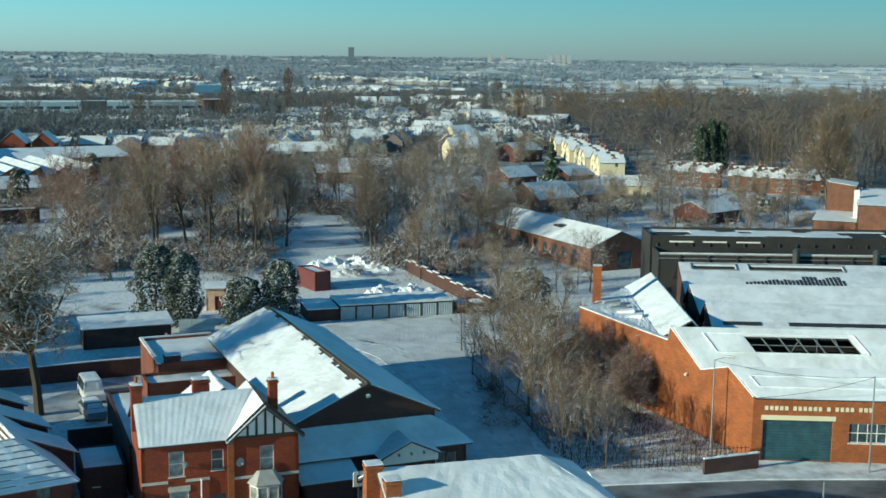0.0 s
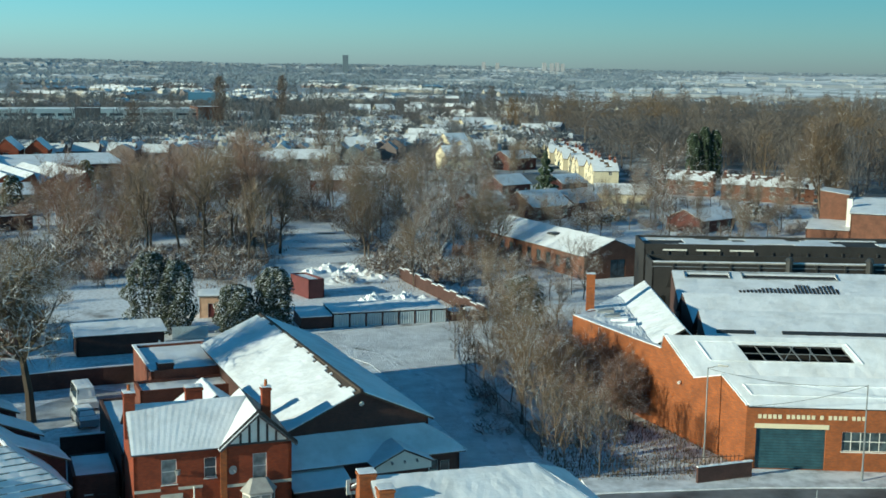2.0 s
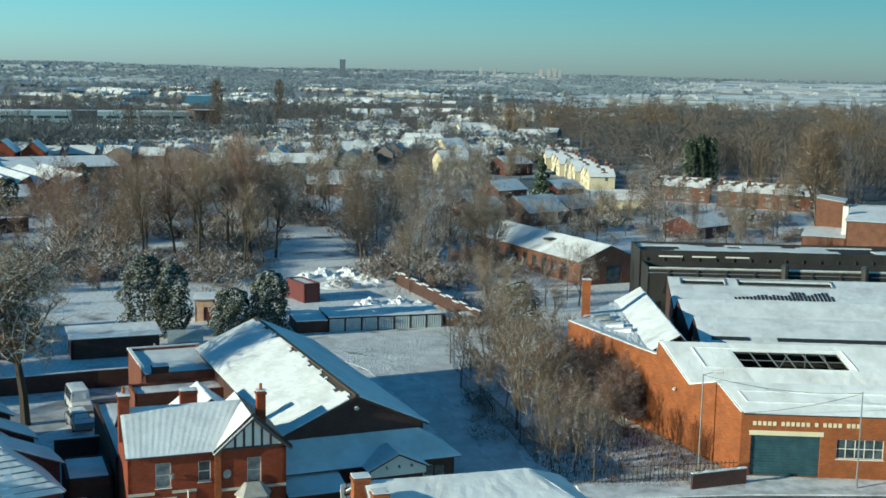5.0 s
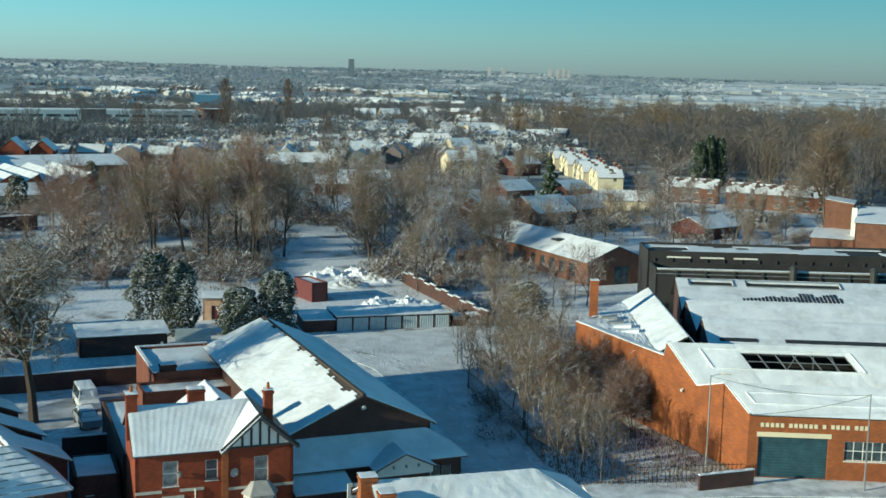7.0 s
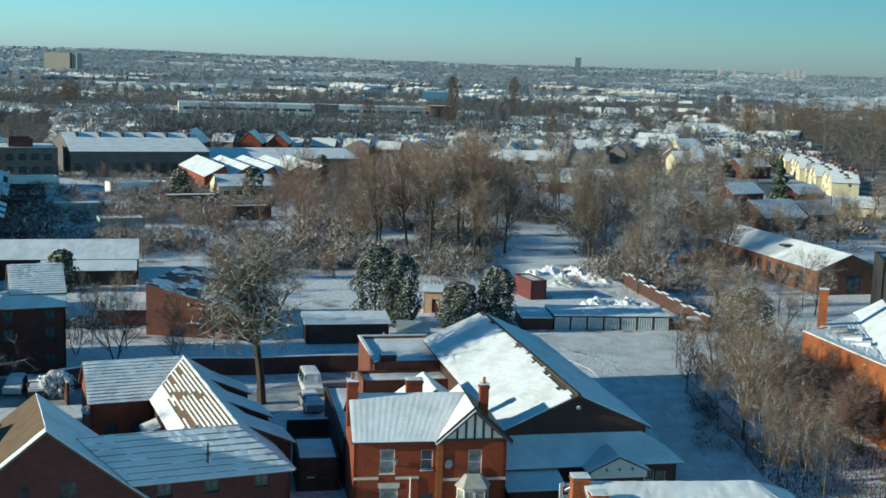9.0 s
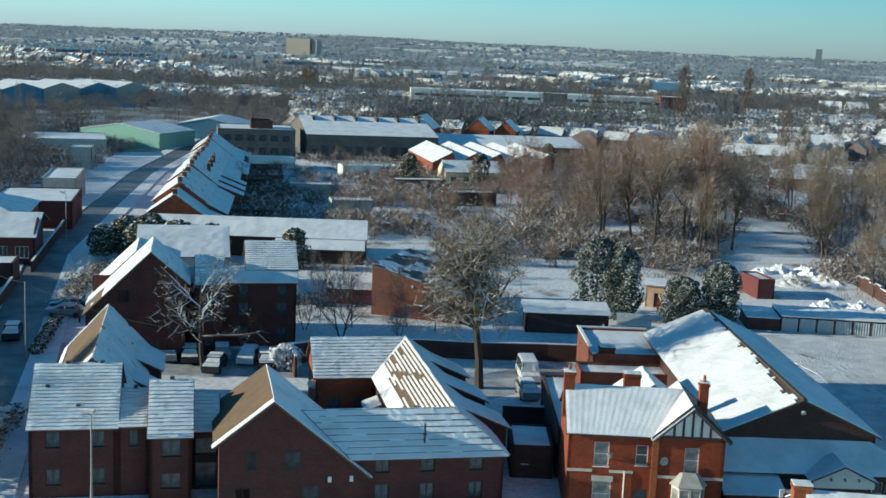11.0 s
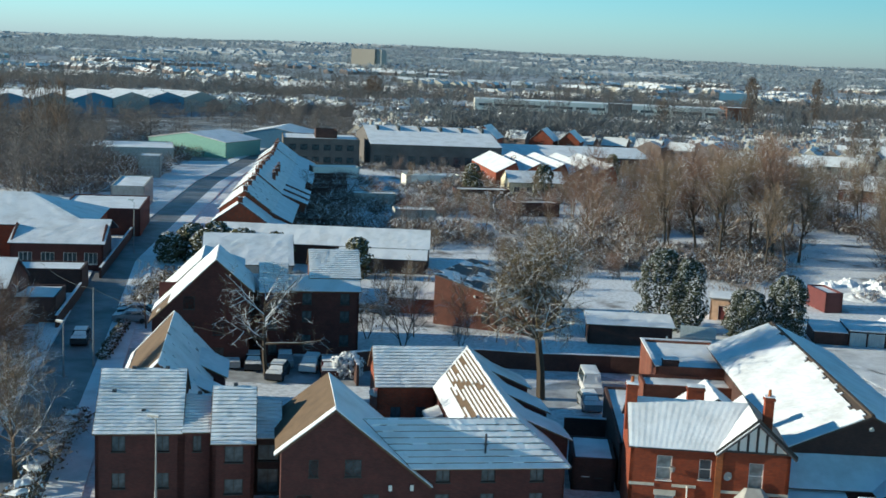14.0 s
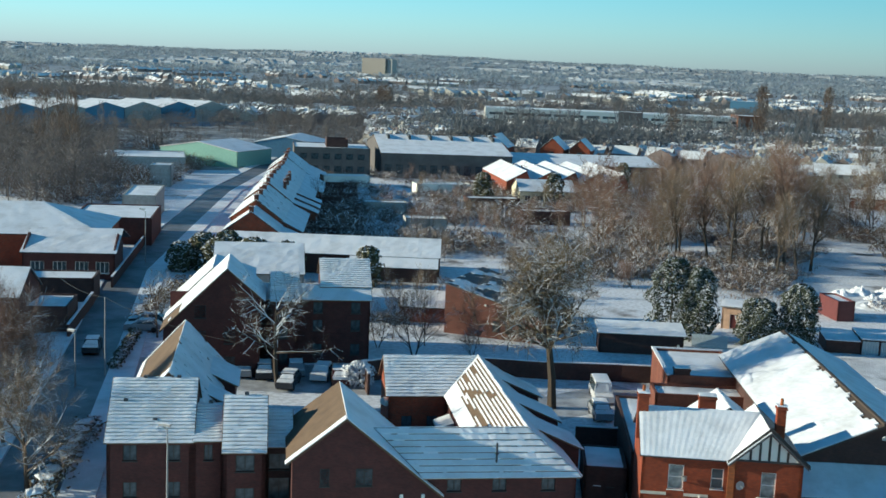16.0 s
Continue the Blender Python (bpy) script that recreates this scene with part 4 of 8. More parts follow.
        q = Vector(a0).lerp(Vector(a1), u).lerp(Vector(b0).lerp(Vector(b1), u), v)
        return q + Vector((0, 0, lift))

    def kerb(k, u0, u1, v0, v1, mat, label):
        g = Geo()
        c = [on(k, u, v, 0.17) for u, v in ((u0, v0), (u1, v0), (u1, v1), (u0, v1))]
        for p, q in zip(c, c[1:] + c[:1]):
            g.tube(p, q, 0.075, 0.075, 4)
        g.part("rooflight_kerb", mat, t, label)

    kerb(0, 0.02, 0.40, 0.30, 0.66, SNOW, "snow-covered rooflight kerb")
    kerb(0, 0.44, 0.80, 0.30, 0.66, SNOW, "snow-covered rooflight kerb")
    kerb(1, 0.045, 0.31, 0.38, 0.84, SNOW, "snow-covered rooflight kerb")
    kerb(4, 0.03, 0.14, 0.78, 0.95, METAL, "rusty rooflight kerb")
    kerb(4, 0.17, 0.40, 0.78, 0.95, METAL, "rusty rooflight kerb")
    rb = random.Random(4)
    for i in range(26):
        u = 0.15 + 0.0092 * i
        h = 0.05 + 0.17 * min(1.0, i / 16) * rb.uniform(0.4, 1.1)
        g = Geo()
        p, q = on(4, u, 0.42, 0.15), on(4, u + 0.0055, 0.42 + h, 0.16)
        r_ = on(4, u + 0.0055, 0.42, 0.15)
        g.slab([p, r_, q, on(4, u, 0.42 + h, 0.16)], 0.05).part("broken_pane", DARKWALL, t, "dark gap of a broken pane")
    for k, u0, u1 in ((2, 0.025, 0.10), (2, 0.155, 0.95)):
        Geo().slab([on(k, u0, 0.42, 0.16), on(k, u1, 0.42, 0.16), on(k, u1, 0.50, 0.17), on(k, u0, 0.50, 0.17)], 0.06).part("gutter", METAL_DARK, t)
    for i, (x, y) in enumerate(((18.3, 121.5), (18.8, 119.8), (18.0, 124.0), (19.2, 117.5))):
        q = inv @ Vector((x, y, 7.15))
        Geo().prism([(q.x - 0.9, q.y - 0.5), (q.x + 0.8, q.y - 0.7), (q.x + 0.9, q.y + 0.4), (q.x - 0.6, q.y + 0.6)], 7.1, [7.35, 7.55, 7.6, 7.3]).part("roof_debris", SNOW if i % 2 else METAL, t, "snowy lump of roof debris")
    # dim floor under the open rooflight
    f0, f1 = lp(22, 101, 0.1), lp(70, 108, 0.1)
    Geo().box(0, 46, 8, 48, 0.05, 0.12).part("workshop_floor", EARTH, t)
    Geo().wall((46, 0), (46, 50), 0, 7, (), 0.3).part("end_wall", BRICK_ORANGE, t)
    # side range with the tall chimney
    w0, w1 = A + S * 12.8, A + S * 29.1
    m0, m1 = Vector((20.3, 108.6)), Vector((20.9, 134.0))
    r0, r1 = Vector((23.1, 108.4)), Vector((23.7, 133.8))
    add_roof(t, [([lp(w1.x + 0.3, w1.y, 7.1), lp(w0.x + 0.3, w0.y, 7.1), lp(m0.x, m0.y, 7.1), lp(m1.x, m1.y, 7.1)], {"rough": 0.07, "th": 0.14, "step": 0.5}),
                 ([lp(m1.x, m1.y, 7.1), lp(m0.x, m0.y, 7.1), lp(r0.x, r0.y, 8.8), lp(r1.x, r1.y, 8.8)], {"rough": 0.04, "th": 0.14, "step": 0.5}),
                 ([lp(r0.x + 2.0, r0.y, 6.6), lp(r1.x + 2.0, r1.y, 6.6), lp(r1.x, r1.y, 8.8), lp(r0.x, r0.y, 8.8)], {})], DARKWALL, name="range_roof")
    g = Geo()
    g.prism([lp(w1.x, w1.y, 0)[:2], lp(r1.x + 2.4, r1.y, 0)[:2], lp(r1.x + 2.4, r1.y + 0.3, 0)[:2], lp(w1.x, w1.y + 0.3, 0)[:2]], 0, 7.2)
    g.part("back_wall", BRICK_ORANGE, t)
    c = inv @ Vector((16.6, 126.0, 0))
    add_chimney(t, c.x, c.y, 5.5, 10.9, 0.85, 0.85, 0, BRICK_ORANGE)
    Geo().tube(lp(21.9, 103.8, 5.0), lp(21.7, 103.7, 4.9), 0.12, 0.14, 8).part("floodlight", WHITE, t)
    return t


factory()

def dark_shed():
    t = thing("industrial_shed", pose(31.0, 165.0, 0, 0, 0, -1.5), "long dark clad industrial shed with snowy flat roof", "shed")
    add_walls(t, -2, 60, 0, 9, 8.65, DARKWALL)
    for i in range(3):
        Geo().box(0.6 + i * 4.6, 3.9 + i * 4.6, -0.09, -0.01, 7.75, 7.95).part("ledge", WHITE, t)
    for i in range(22):
        Geo().box(-1.2 + i * 2.4, -1.0 + i * 2.4, -0.2, -0.01, 4.0, 7.7).part("rib", METAL_DARK, t)
    for i, (x, w_) in enumerate(((-1.6, 0.8), (0.4, 0.9), (2.4, 1.0), (17.2, 0.8), (18.8, 0.9), (25.5, 0.8), (33, 1.2))):
        Geo().box(x, x + w_, -0.03, -0.005, 6.2, 7.6).part("louvre", WOOD_BLACK, t, "black opening in the cladding")
    add_roof(t, [([(-1.75, 0.25, 8.3), (59.75, 0.25, 8.3), (59.75, 8.75, 8.3), (-1.75, 8.75, 8.3)], {"melt": lambda u, v, j: noise.noise((u * 9, v * 2, 4)) > 0.12})], DARKWALL, step=1.0)
    t2 = thing("industrial_shed", pose(33.0, 150.0, 0, 0, 0, -1.5), "low dark shed with a snow-edged parapet and vents", "shed")
    add_walls(t2, -5.5, 58, 0, 6, 8.5, DARKWALL)
    Geo().tube((-5.5, -0.1, 7.9), (58, -0.1, 7.9), 0.07, 0.07, 5).part("rail", METAL, t2, "pale pipe along the wall")
    for i in range(16):
        Geo().box(-3 + i * 3.6, -2.75 + i * 3.6, -0.22, -0.01, 3.0, 8.3).part("rib", METAL_DARK, t2)
    add_roof(t2, [([(-5.4, -0.1, 8.52), (57.9, -0.1, 8.52), (57.9, 0.4, 8.52), (-5.4, 0.4, 8.52)], {"th": 0.1})], GREY)
    for x in (11.5, 21.5):
        Geo().tube((x, -0.7, 6.8), (x, -0.7, 9.0), 0.45, 0.45, 10).tube((x, -0.7, 9.0), (x, -0.7, 9.4), 0.55, 0.3, 10).part("roof_vent", METAL_DARK, t2)
    return t


dark_shed()

def barn():
    wn_ = [("W", 3.2 + i * 3.1, 1.0, 1.4, 1.9, {"style": "dark", "bars": 1, "cross": 2, "sill": False}) for i in range(10)]
    t = house("workshop", 23.3, 184.8, 25.5, 10.9, 36, 3.9, 6.1, "long orange brick workshop with a snowy gabled roof", "workshop", "y",
              [("S", 6.2, 0.02, 2.8, 2.9, {"style": "dark", "bars": 1, "sill": False, "pane": GLASS})] + wn_, BRICK_WARM, SLATE, dict(step=1.0))
    g = Geo().box(2.2, 3.9, 13.5, 15.2, 5.25, 5.55)
    g.part("rooflight", METAL_DARK, t)
    return t


barn()

# ---- the courtyard flats (left quarter) ----
M33 = pose(0, 0, 0, 0, 0, 33)
DARK1 = {"style": "white", "bars": 1, "pane": GLASS}
FLATW = {"style": "dark", "bars": 1, "pane": GLASS_FLAT}


def flat_windows(side, xs, z0s, w=0.95, h=1.15):
    return [(side, x, z, w, h, FLATW) for x in xs for z in z0s]


ROWS_SNOW = dict(step=0.32, course=0.34, th=0.09, rough=0.025)
def worn(k):
    return lambda u, v, j: noise.noise((u * 7 + k, j * 0.9, k)) > 0.33


def flats_a():
    t = thing("apartment_block", M33 @ pose(-10.8, 83.3, 0), "brown brick two-storey flats with snow on ribbed tile roofs", "apartment block")
    add_walls(t, 0, 5.9, 0, 10, 5.3, BRICK_BROWN, flat_windows("S", (1.6, 4.6), (0.9, 3.6)) + flat_windows("W", (5,), (0.9, 3.6)), "x", 8.3)
    add_roof(t, gable_faces(0, 5.9, 0, 10, 5.3, 8.3, "x", 0.35, 0.15), TILE, **ROWS_SNOW)
    add_walls(t, 5.9, 8.1, 0, 7.6, 5.3, BRICK_BROWN, flat_windows("S", (1.1,), (3.6,), 0.6), "x", 6.7, name="link_wall")
    add_roof(t, gable_faces(5.9, 8.1, 0, 7.6, 5.3, 6.7, "x", 0.35, 0.0), TILE, name="link_roof", **ROWS_SNOW)
    add_walls(t, 8.1, 11.0, -1.3, 6.3, 5.0, BRICK_BROWN, [("S", 1.5, 0.9, 1.3, 1.1, FLATW), ("S", 1.5, 3.2, 1.3, 1.2, FLATW)], "x", 7.7, name="bay_wall")
    add_roof(t, gable_faces(8.1, 11.0, -1.3, 6.3, 5.0, 7.7, "x", 0.35, 0.15), TILE, name="bay_roof", **ROWS_SNOW)
    add_walls(t, 11.0, 13.0, 0.8, 6.8, 4.6, BRICK_DARK, [("S", 1.0, 0.2, 1.5, 1.8, FLATW), ("S", 1.0, 2.6, 1.5, 1.2, FLATW)], "x", 6.2, name="stair_wall")
    add_roof(t, gable_faces(11.0, 13.0, 0.8, 6.8, 4.6, 6.2, "x", 0.3, 0.0), TILE, name="stair_roof", **ROWS_SNOW)
    for x, y, z in ((1.0, 3.0, 7.15), (3.2, 1.4, 6.15), (2.2, 5.0, 8.35), (7.0, 3.8, 6.8), (9.6, 2.5, 7.8), (4.6, 5.0, 8.35)):
        Geo().box(x - 0.15, x + 0.15, y - 0.12, y + 0.12, z - 0.1, z + 0.12).part("roof_vent", SLATE, t)
    return t


def catslide(t, x0, x1, y0, y1, z0, z1):
    """A dormer under a shallow extension of an east slope: brick cheeks and front, snowy plate."""
    Geo().prism([(x0, y0), (x1 - 0.25, y0), (x1 - 0.25, y1), (x0, y1)], z1 - 2.2, [z0 - 0.12, z1 - 0.1, z1 - 0.1, z0 - 0.12]).part("dormer_wall", BRICK_BROWN, t)
    add_roof(t, [([(x1, y0 - 0.25, z1), (x1, y1 + 0.25, z1), (x0 - 0.2, y1 + 0.25, z0 + 0.12), (x0 - 0.2, y0 - 0.25, z0 + 0.12)], {})], TILE, name="dormer_roof", down=0.1, step=0.5)


def flats_u():
    """Gabled block, front wing, east wing and rear wing round a court."""
    t = thing("apartment_block", M33 @ pose(2.0, 79.5, 0), "brown brick courtyard flats with steep snowy tile roofs", "apartment block")
    # gabled block: ridge back, long slope to the right
    g = Geo()
    g.add([(0, -0.6, 0), (10.1, -0.6, 0), (10.1, -0.6, 2.7), (3.6, -0.6, 8.0), (0, -0.6, 5.2), (0, 0.3, 0), (10.1, 0.3, 0), (10.1, 0.3, 2.7), (3.6, 0.3, 8.0), (0, 0.3, 5.2)],
          [(0, 1, 2, 3, 4), (9, 8, 7, 6, 5)] + [(i, 5 + i, 5 + (i + 1) % 5, (i + 1) % 5) for i in range(5)])
    g.wall((0, 8.6), (0, 0.3), 0, 5.2, ()).wall((8.0, 8.6), (0, 8.6), 0, 4.6, ())
    g.part("gable_wall", BRICK_BROWN, t)
    for x, z, w in ((2.2, 3.2, 0.65), (4.9, 3.2, 1.15), (1.6, 0.7, 1.1), (6.2, 0.7, 1.1)):
        add_window(t, (x, -0.6), 0, w, 1.25, z, "dark", 1 if w > 1 else 0, 0, GLASS_FLAT, -0.03)
    for x in (7.5, 9.0):
        Geo().box(x - 0.12, x + 0.12, -0.72, -0.61, 2.2, 2.6).part("vent", WHITE, t)
    add_roof(t, [([(-0.4, 8.8, 4.9), (-0.4, -0.85, 4.9), (3.6, -0.85, 8.05), (3.6, 8.8, 8.05)], dict(melt=lambda u, v, j: u < 0.93 or v > 2, th=0.08)),
                 ([(10.35, -0.85, 2.5), (10.35, 8.8, 2.5), (3.6, 8.8, 8.05), (3.6, -0.85, 8.05)], {})], TILE, name="gable_roof")
    # front wing, east wing, rear wing
    fx0, fx1, fy0, fy1 = 7.0, 19.9, -0.35, 5.7
    add_walls(t, fx0 + 1.6, fx1, fy0, fy1, 4.0, BRICK_BROWN, [("S", x - 1.6, z, 1.0, 1.2, FLATW) for x in (4.2, 7.4, 10.9) for z in (0.6, 2.65)], None, name="front_wall")
    o, zr = 0.3, 6.45
    ze = 3.8
    ex = 16.8          # ridge of the east wing
    add_walls(t, 13.7, 19.9, 5.7, 26.8, 4.0, BRICK_BROWN, [("W", x, z, 0.9, 1.1, FLATW) for x in (4, 9, 14) for z in (0.6, 2.6)], None, name="east_wall")
    add_walls(t, 8.6, 13.7, 20.2, 26.8, 4.0, BRICK_RED, [("S", x, 0.8, 0.9, 1.1, FLATW) for x in (1.6, 3.8)], "x", 6.4, name="rear_wall")
    rows = ROWS_SNOW
    def streak(u, v, j):       # snow left in bars along the tile courses, solid towards the eave
        if v > 0.965 or u < 0.02:
            return False
        c = j // 2
        solid = 0.20 + 0.20 * (1 - u) + 0.10 * noise.noise((u * 5, c * 0.7, 1))
        dent = abs((u - 0.30) * 1.4 - (v - 0.5)) < 0.045 + 0.06 * noise.noise((u * 12, v * 9, 3)) and 0.35 < v < 0.9
        gap = v > solid and (j % 2 == 0 or noise.noise((u * 5, c * 1.9, 6)) > 0.30)
        return gap or dent
    add_roof(t, [([(8.9, fy0 - o, ze), (fx1 + o, fy0 - o, ze), (ex, 2.3, zr), (5.7, 2.3, zr)], {**rows, "course": 0.5}),
                 ([(13.4, fy1 + o, ze), (8.9, fy1 + o, ze), (5.7, 2.3, zr), (ex, 2.3, zr)], {}),
                 ([(fx1 + o, fy0 - o, ze), (fx1 + o, 26.8 + 0.2, ze), (ex, 23.9, zr), (ex, 2.3, zr)], {}),
                 ([(13.4, 20.0, ze), (13.4, fy1 + o, ze), (ex, 2.3, zr), (ex, 23.5, zr)], {"melt": streak, "step": 0.22, "th": 0.07, "rows": 28}),
                 ([(8.3, 19.9, ze), (13.4, 19.9, ze), (ex, 23.5, zr), (8.3, 23.5, zr)], rows),
                 ([(fx1 + o, 27.1, ze), (8.3, 27.1, ze), (8.3, 23.5, zr), (ex, 23.5, zr)], {})], TILE, name="roof")
    # dormers on the east slope
    for y in (5.0, 11.8, 19.0):
        catslide(t, 18.0, 21.7, y, y + 3.6, 5.55, 3.95)
    for x, y in ((14.2, 0.1), (11.0, 2.2)):
        Geo().tube((x, y, 4.6), (x, y, 6.0), 0.07, 0.07, 6).tube((x, y, 5.2), (x, y, 5.3), 0.16, 0.16, 6).part("vent_pipe", METAL_DARK, t)
    # satellite dish on the rear wing
    Geo().tube((8.5, 20.9, 3.0), (8.1, 20.6, 3.1), 0.45, 0.30, 10).part("satellite_dish", WHITE, t, "snow-filled satellite dish")
    # pale lean-to in the court
    add_roof(t, [([(12.2, 15.4, 2.2), (13.6, 15.4, 2.7), (13.6, 18.0, 2.7), (12.2, 18.0, 2.2)], {})], WHITE, name="lean_to_roof")
    return t


def flats_b():
    """Three-storey block behind, with its steep catslide gable and the long blue-shaded wing."""
    t = thing("apartment_block", M33 @ pose(-10.0, 119.5, 0), "dark brown brick three-storey flats with snowy gables", "apartment block")
    g = Geo()
    g.add([(0, 0, 0), (9.5, 0, 0), (9.5, 0, 8.2), (6.2, 0, 11.0), (0, 0, 5.0), (0, 0.3, 0), (9.5, 0.3, 0), (9.5, 0.3, 8.2), (6.2, 0.3, 11.0), (0, 0.3, 5.0)],
          [(0, 1, 2, 3, 4), (9, 8, 7, 6, 5)] + [(i, 5 + i, 5 + (i + 1) % 5, (i + 1) % 5) for i in range(5)])
    g.wall((0, 9), (0, 0.3), 0, 5, ()).wall((9.5, 9), (0, 9), 0, 7, ())
    g.part("gable_wall", BRICK_BROWN, t)
    for x, z in ((3.6, 6.0), (6.5, 3.4), (6.5, 0.8), (3.6, 3.4), (3.6, 0.8)):
        add_window(t, (x, 0), 0, 1.1, 1.3, z, "dark", 1, 0, GLASS_FLAT, -0.03)
    add_roof(t, [([(-0.35, 9.0, 4.7), (-0.35, -0.3, 4.7), (6.2, -0.3, 11.1), (6.2, 9.0, 11.1)], {"melt": lambda u, v, j: v < 0.30 and u > 0.45 and noise.noise((u * 5, v * 5, 8)) > -0.25, "step": 0.4}),
                 ([(9.9, -0.3, 7.9), (9.9, 9.0, 7.9), (6.2, 9.0, 11.1), (6.2, -0.3, 11.1)], {})], TILE, name="gable_roof")
    # wing
    add_walls(t, 9.5, 21.0, 5.8, 14.0, 7.0, BRICK_BROWN, flat_windows("S", (6.0, 10.0), (0.9, 3.5, 5.4), 1.0, 1.2), None, name="wing_wall")
    add_roof(t, [([(9.5, 5.4, 6.95), (21.2, 5.4, 6.95), (21.2, 8.0, 8.1), (9.5, 8.0, 8.1)], {}), ([(21.2, 14.2, 6.95), (9.5, 14.2, 6.95), (9.5, 8.0, 8.1), (21.2, 8.0, 8.1)], {})], TILE, name="wing_roof")
    add_walls(t, 15.9, 21.1, 7.6, 15.4, 8.2, BRICK_BROWN, (), "x", 10.4, z0=6.0, name="attic_wall")
    add_roof(t, gable_faces(15.9, 21.1, 7.6, 15.4, 8.2, 10.4, "x", 0.3, 0.2, ({}, {})), TILE, name="attic_roof", **ROWS_SNOW)
    add_walls(t, 10.6, 13.3, 2.0, 8.0, 7.4, BRICK_BROWN, flat_windows("S", (1.3,), (0.9, 3.5, 5.4), 0.9, 1.1), None, name="stair_wall")
    add_roof(t, [([(10.4, 1.6, 7.5), (13.5, 1.6, 7.5), (13.5, 6.2, 9.7), (10.4, 6.2, 9.7)], ROWS_SNOW), ([(13.5, 10.0, 7.5), (10.4, 10.0, 7.5), (10.4, 6.2, 9.7), (13.5, 6.2, 9.7)], {})], TILE, name="stair_roof")
    # a second, lower gable stepped back behind the first
    g = Geo()
    g.add([(0.4, 9.0, 0), (8.5, 9.0, 0), (8.5, 9.0, 8.0), (4.4, 9.0, 9.4), (0.4, 9.0, 5.4), (0.4, 18, 0), (8.5, 18, 0), (8.5, 18, 8.0), (4.4, 18, 9.4), (0.4, 18, 5.4)],
          [(0, 1, 2, 3, 4), (9, 8, 7, 6, 5)] + [(i, 5 + i, 5 + (i + 1) % 5, (i + 1) % 5) for i in range(5)])
    g.part("rear_wall", BRICK_BROWN, t)
    add_roof(t, [([(0.0, 18.2, 5.2), (0.0, 9.05, 5.2), (4.4, 9.05, 9.5), (4.4, 18.2, 9.5)], {}), ([(8.8, 9.05, 8.0), (8.8, 18.2, 8.0), (4.4, 18.2, 9.5), (4.4, 9.05, 9.5)], {})], TILE, name="rear_roof")
    return t


def flats_c():
    """Steep roof by the road, between the two blocks."""
    t = thing("apartment_block", M33 @ pose(-11.5, 93.0, 0), "brown brick flats with one bare and one snowy roof slope", "apartment block")
    add_walls(t, 0.9, 7.7, -1.5, 17.0, 4.2, BRICK_BROWN, (), "y", 7.8)
    add_roof(t, gable_faces(0.9, 7.7, -1.5, 17.0, 4.2, 7.9, "y", 0.35, 0.2, ({"melt": lambda u, v, j: 0.04 < u < 0.93 and v > 0.10 + 0.08 * noise.noise((u * 20, 1, 1))}, {"melt": lambda u, v, j: noise.noise((u * 30, v * 9, 3)) > 0.40, "step": 0.35})), TILE)
    catslide(t, 6.4, 9.3, 9.0, 14.6, 5.3, 3.9)
    catslide(t, 6.4, 8.8, 2.6, 5.6, 5.3, 4.1)
    return t


flats_a(), flats_u(), flats_b(), flats_c()
t = thing("yard_wall", pose(0, 0, 0), "low dark brick yard wall with snow along its coping", "wall")
for a, b in (((-55.9, 103.9), (-54.3, 106.5)), ((-55.9, 103.9), (-53.2, 100.1))):
    Geo().obox(a, b, 0.24, 0, 2.1).part("wall", BRICK_DARK, t)
    Geo().obox(a, b, 0.34, 2.1, 2.24).part("snow", SNOW, t)
# darker ground laid here in place of the shade over the yard
strip("yard_path", [(-42.5, 98.5), (-36.8, 104.5), (-33.5, 111.5), (-31.5, 116.5)], [5, 6.5, 6.5, 5], 0.02, SLUSH_SHADED, "slushy yard between the flats and the house, darkened as by shade", "yard", 0.06)
sh = house("shed", *W(-6.5, 149.6), 33, 11.2, 13.5, 5.4, 8.1, "white-roofed hall with a shallow snowy roof", "hall", "x", wall=GREY, kw=dict(step=0.7, ripple=0.01))
lg = house("long_building", *W(-6.8, 182), 24.5, 33, 10, 3.2, 5.2, "long low building under a smooth snowy roof", "building", "x", wall=BRICK_DARK)
house("long_building", *W(12, 174.5), 24.5, 13, 5, 2.3, 3.2, "low lean-to building under snow", "building", "x", wall=BRICK_DARK)
def old_workshop():
    """Half a gable: a brick end wall whose slate roof falls away to one side."""
    t = thing("brick_building", pose(-58.6, 129.4, 0, 0, 0, 3), "old red brick workshop with a slate roof and little snow", "workshop")
    Geo().prism([(0, 0), (12.2, 0), (12.2, 0.3), (0, 0.3)], 0, [6.0, 3.1, 3.1, 6.0]).part("gable_wall", BRICK_OLD, t)
    Geo().wall((0, 13), (0, 0.3), 0, 6.0).part("side_wall", BRICK_MID, t)
    Geo().wall((12.2, 0.3), (12.2, 13), 0, 3.1, [(3, 5, 1, 2.4), (7, 9, 1, 2.4)]).part("side_wall", BRICK_MID, t)
    for x in (6.6, 8.2, 9.8):
        add_window(t, (x, 0), 0, 0.9, 1.3, 0.9, "dark", 1, 1, GLASS_FLAT, -0.03)
    patchy = lambda u, v, j: noise.noise((u * 5, v * 4, 2)) + 0.4 * noise.noise((u * 20, v * 16, 2)) > -0.02
    add_roof(t, [([(12.5, -0.2, 3.1), (12.5, 13.2, 3.1), (-0.1, 13.2, 6.15), (-0.1, -0.2, 6.15)], {"melt": patchy, "step": 0.25, "th": 0.04})], SLATE, name="roof", down=0.12)
    Geo().tube((5.2, -0.05, 4.0), (5.2, -0.2, 3.9), 0.12, 0.15, 8).part("wall_lamp", WHITE, t)


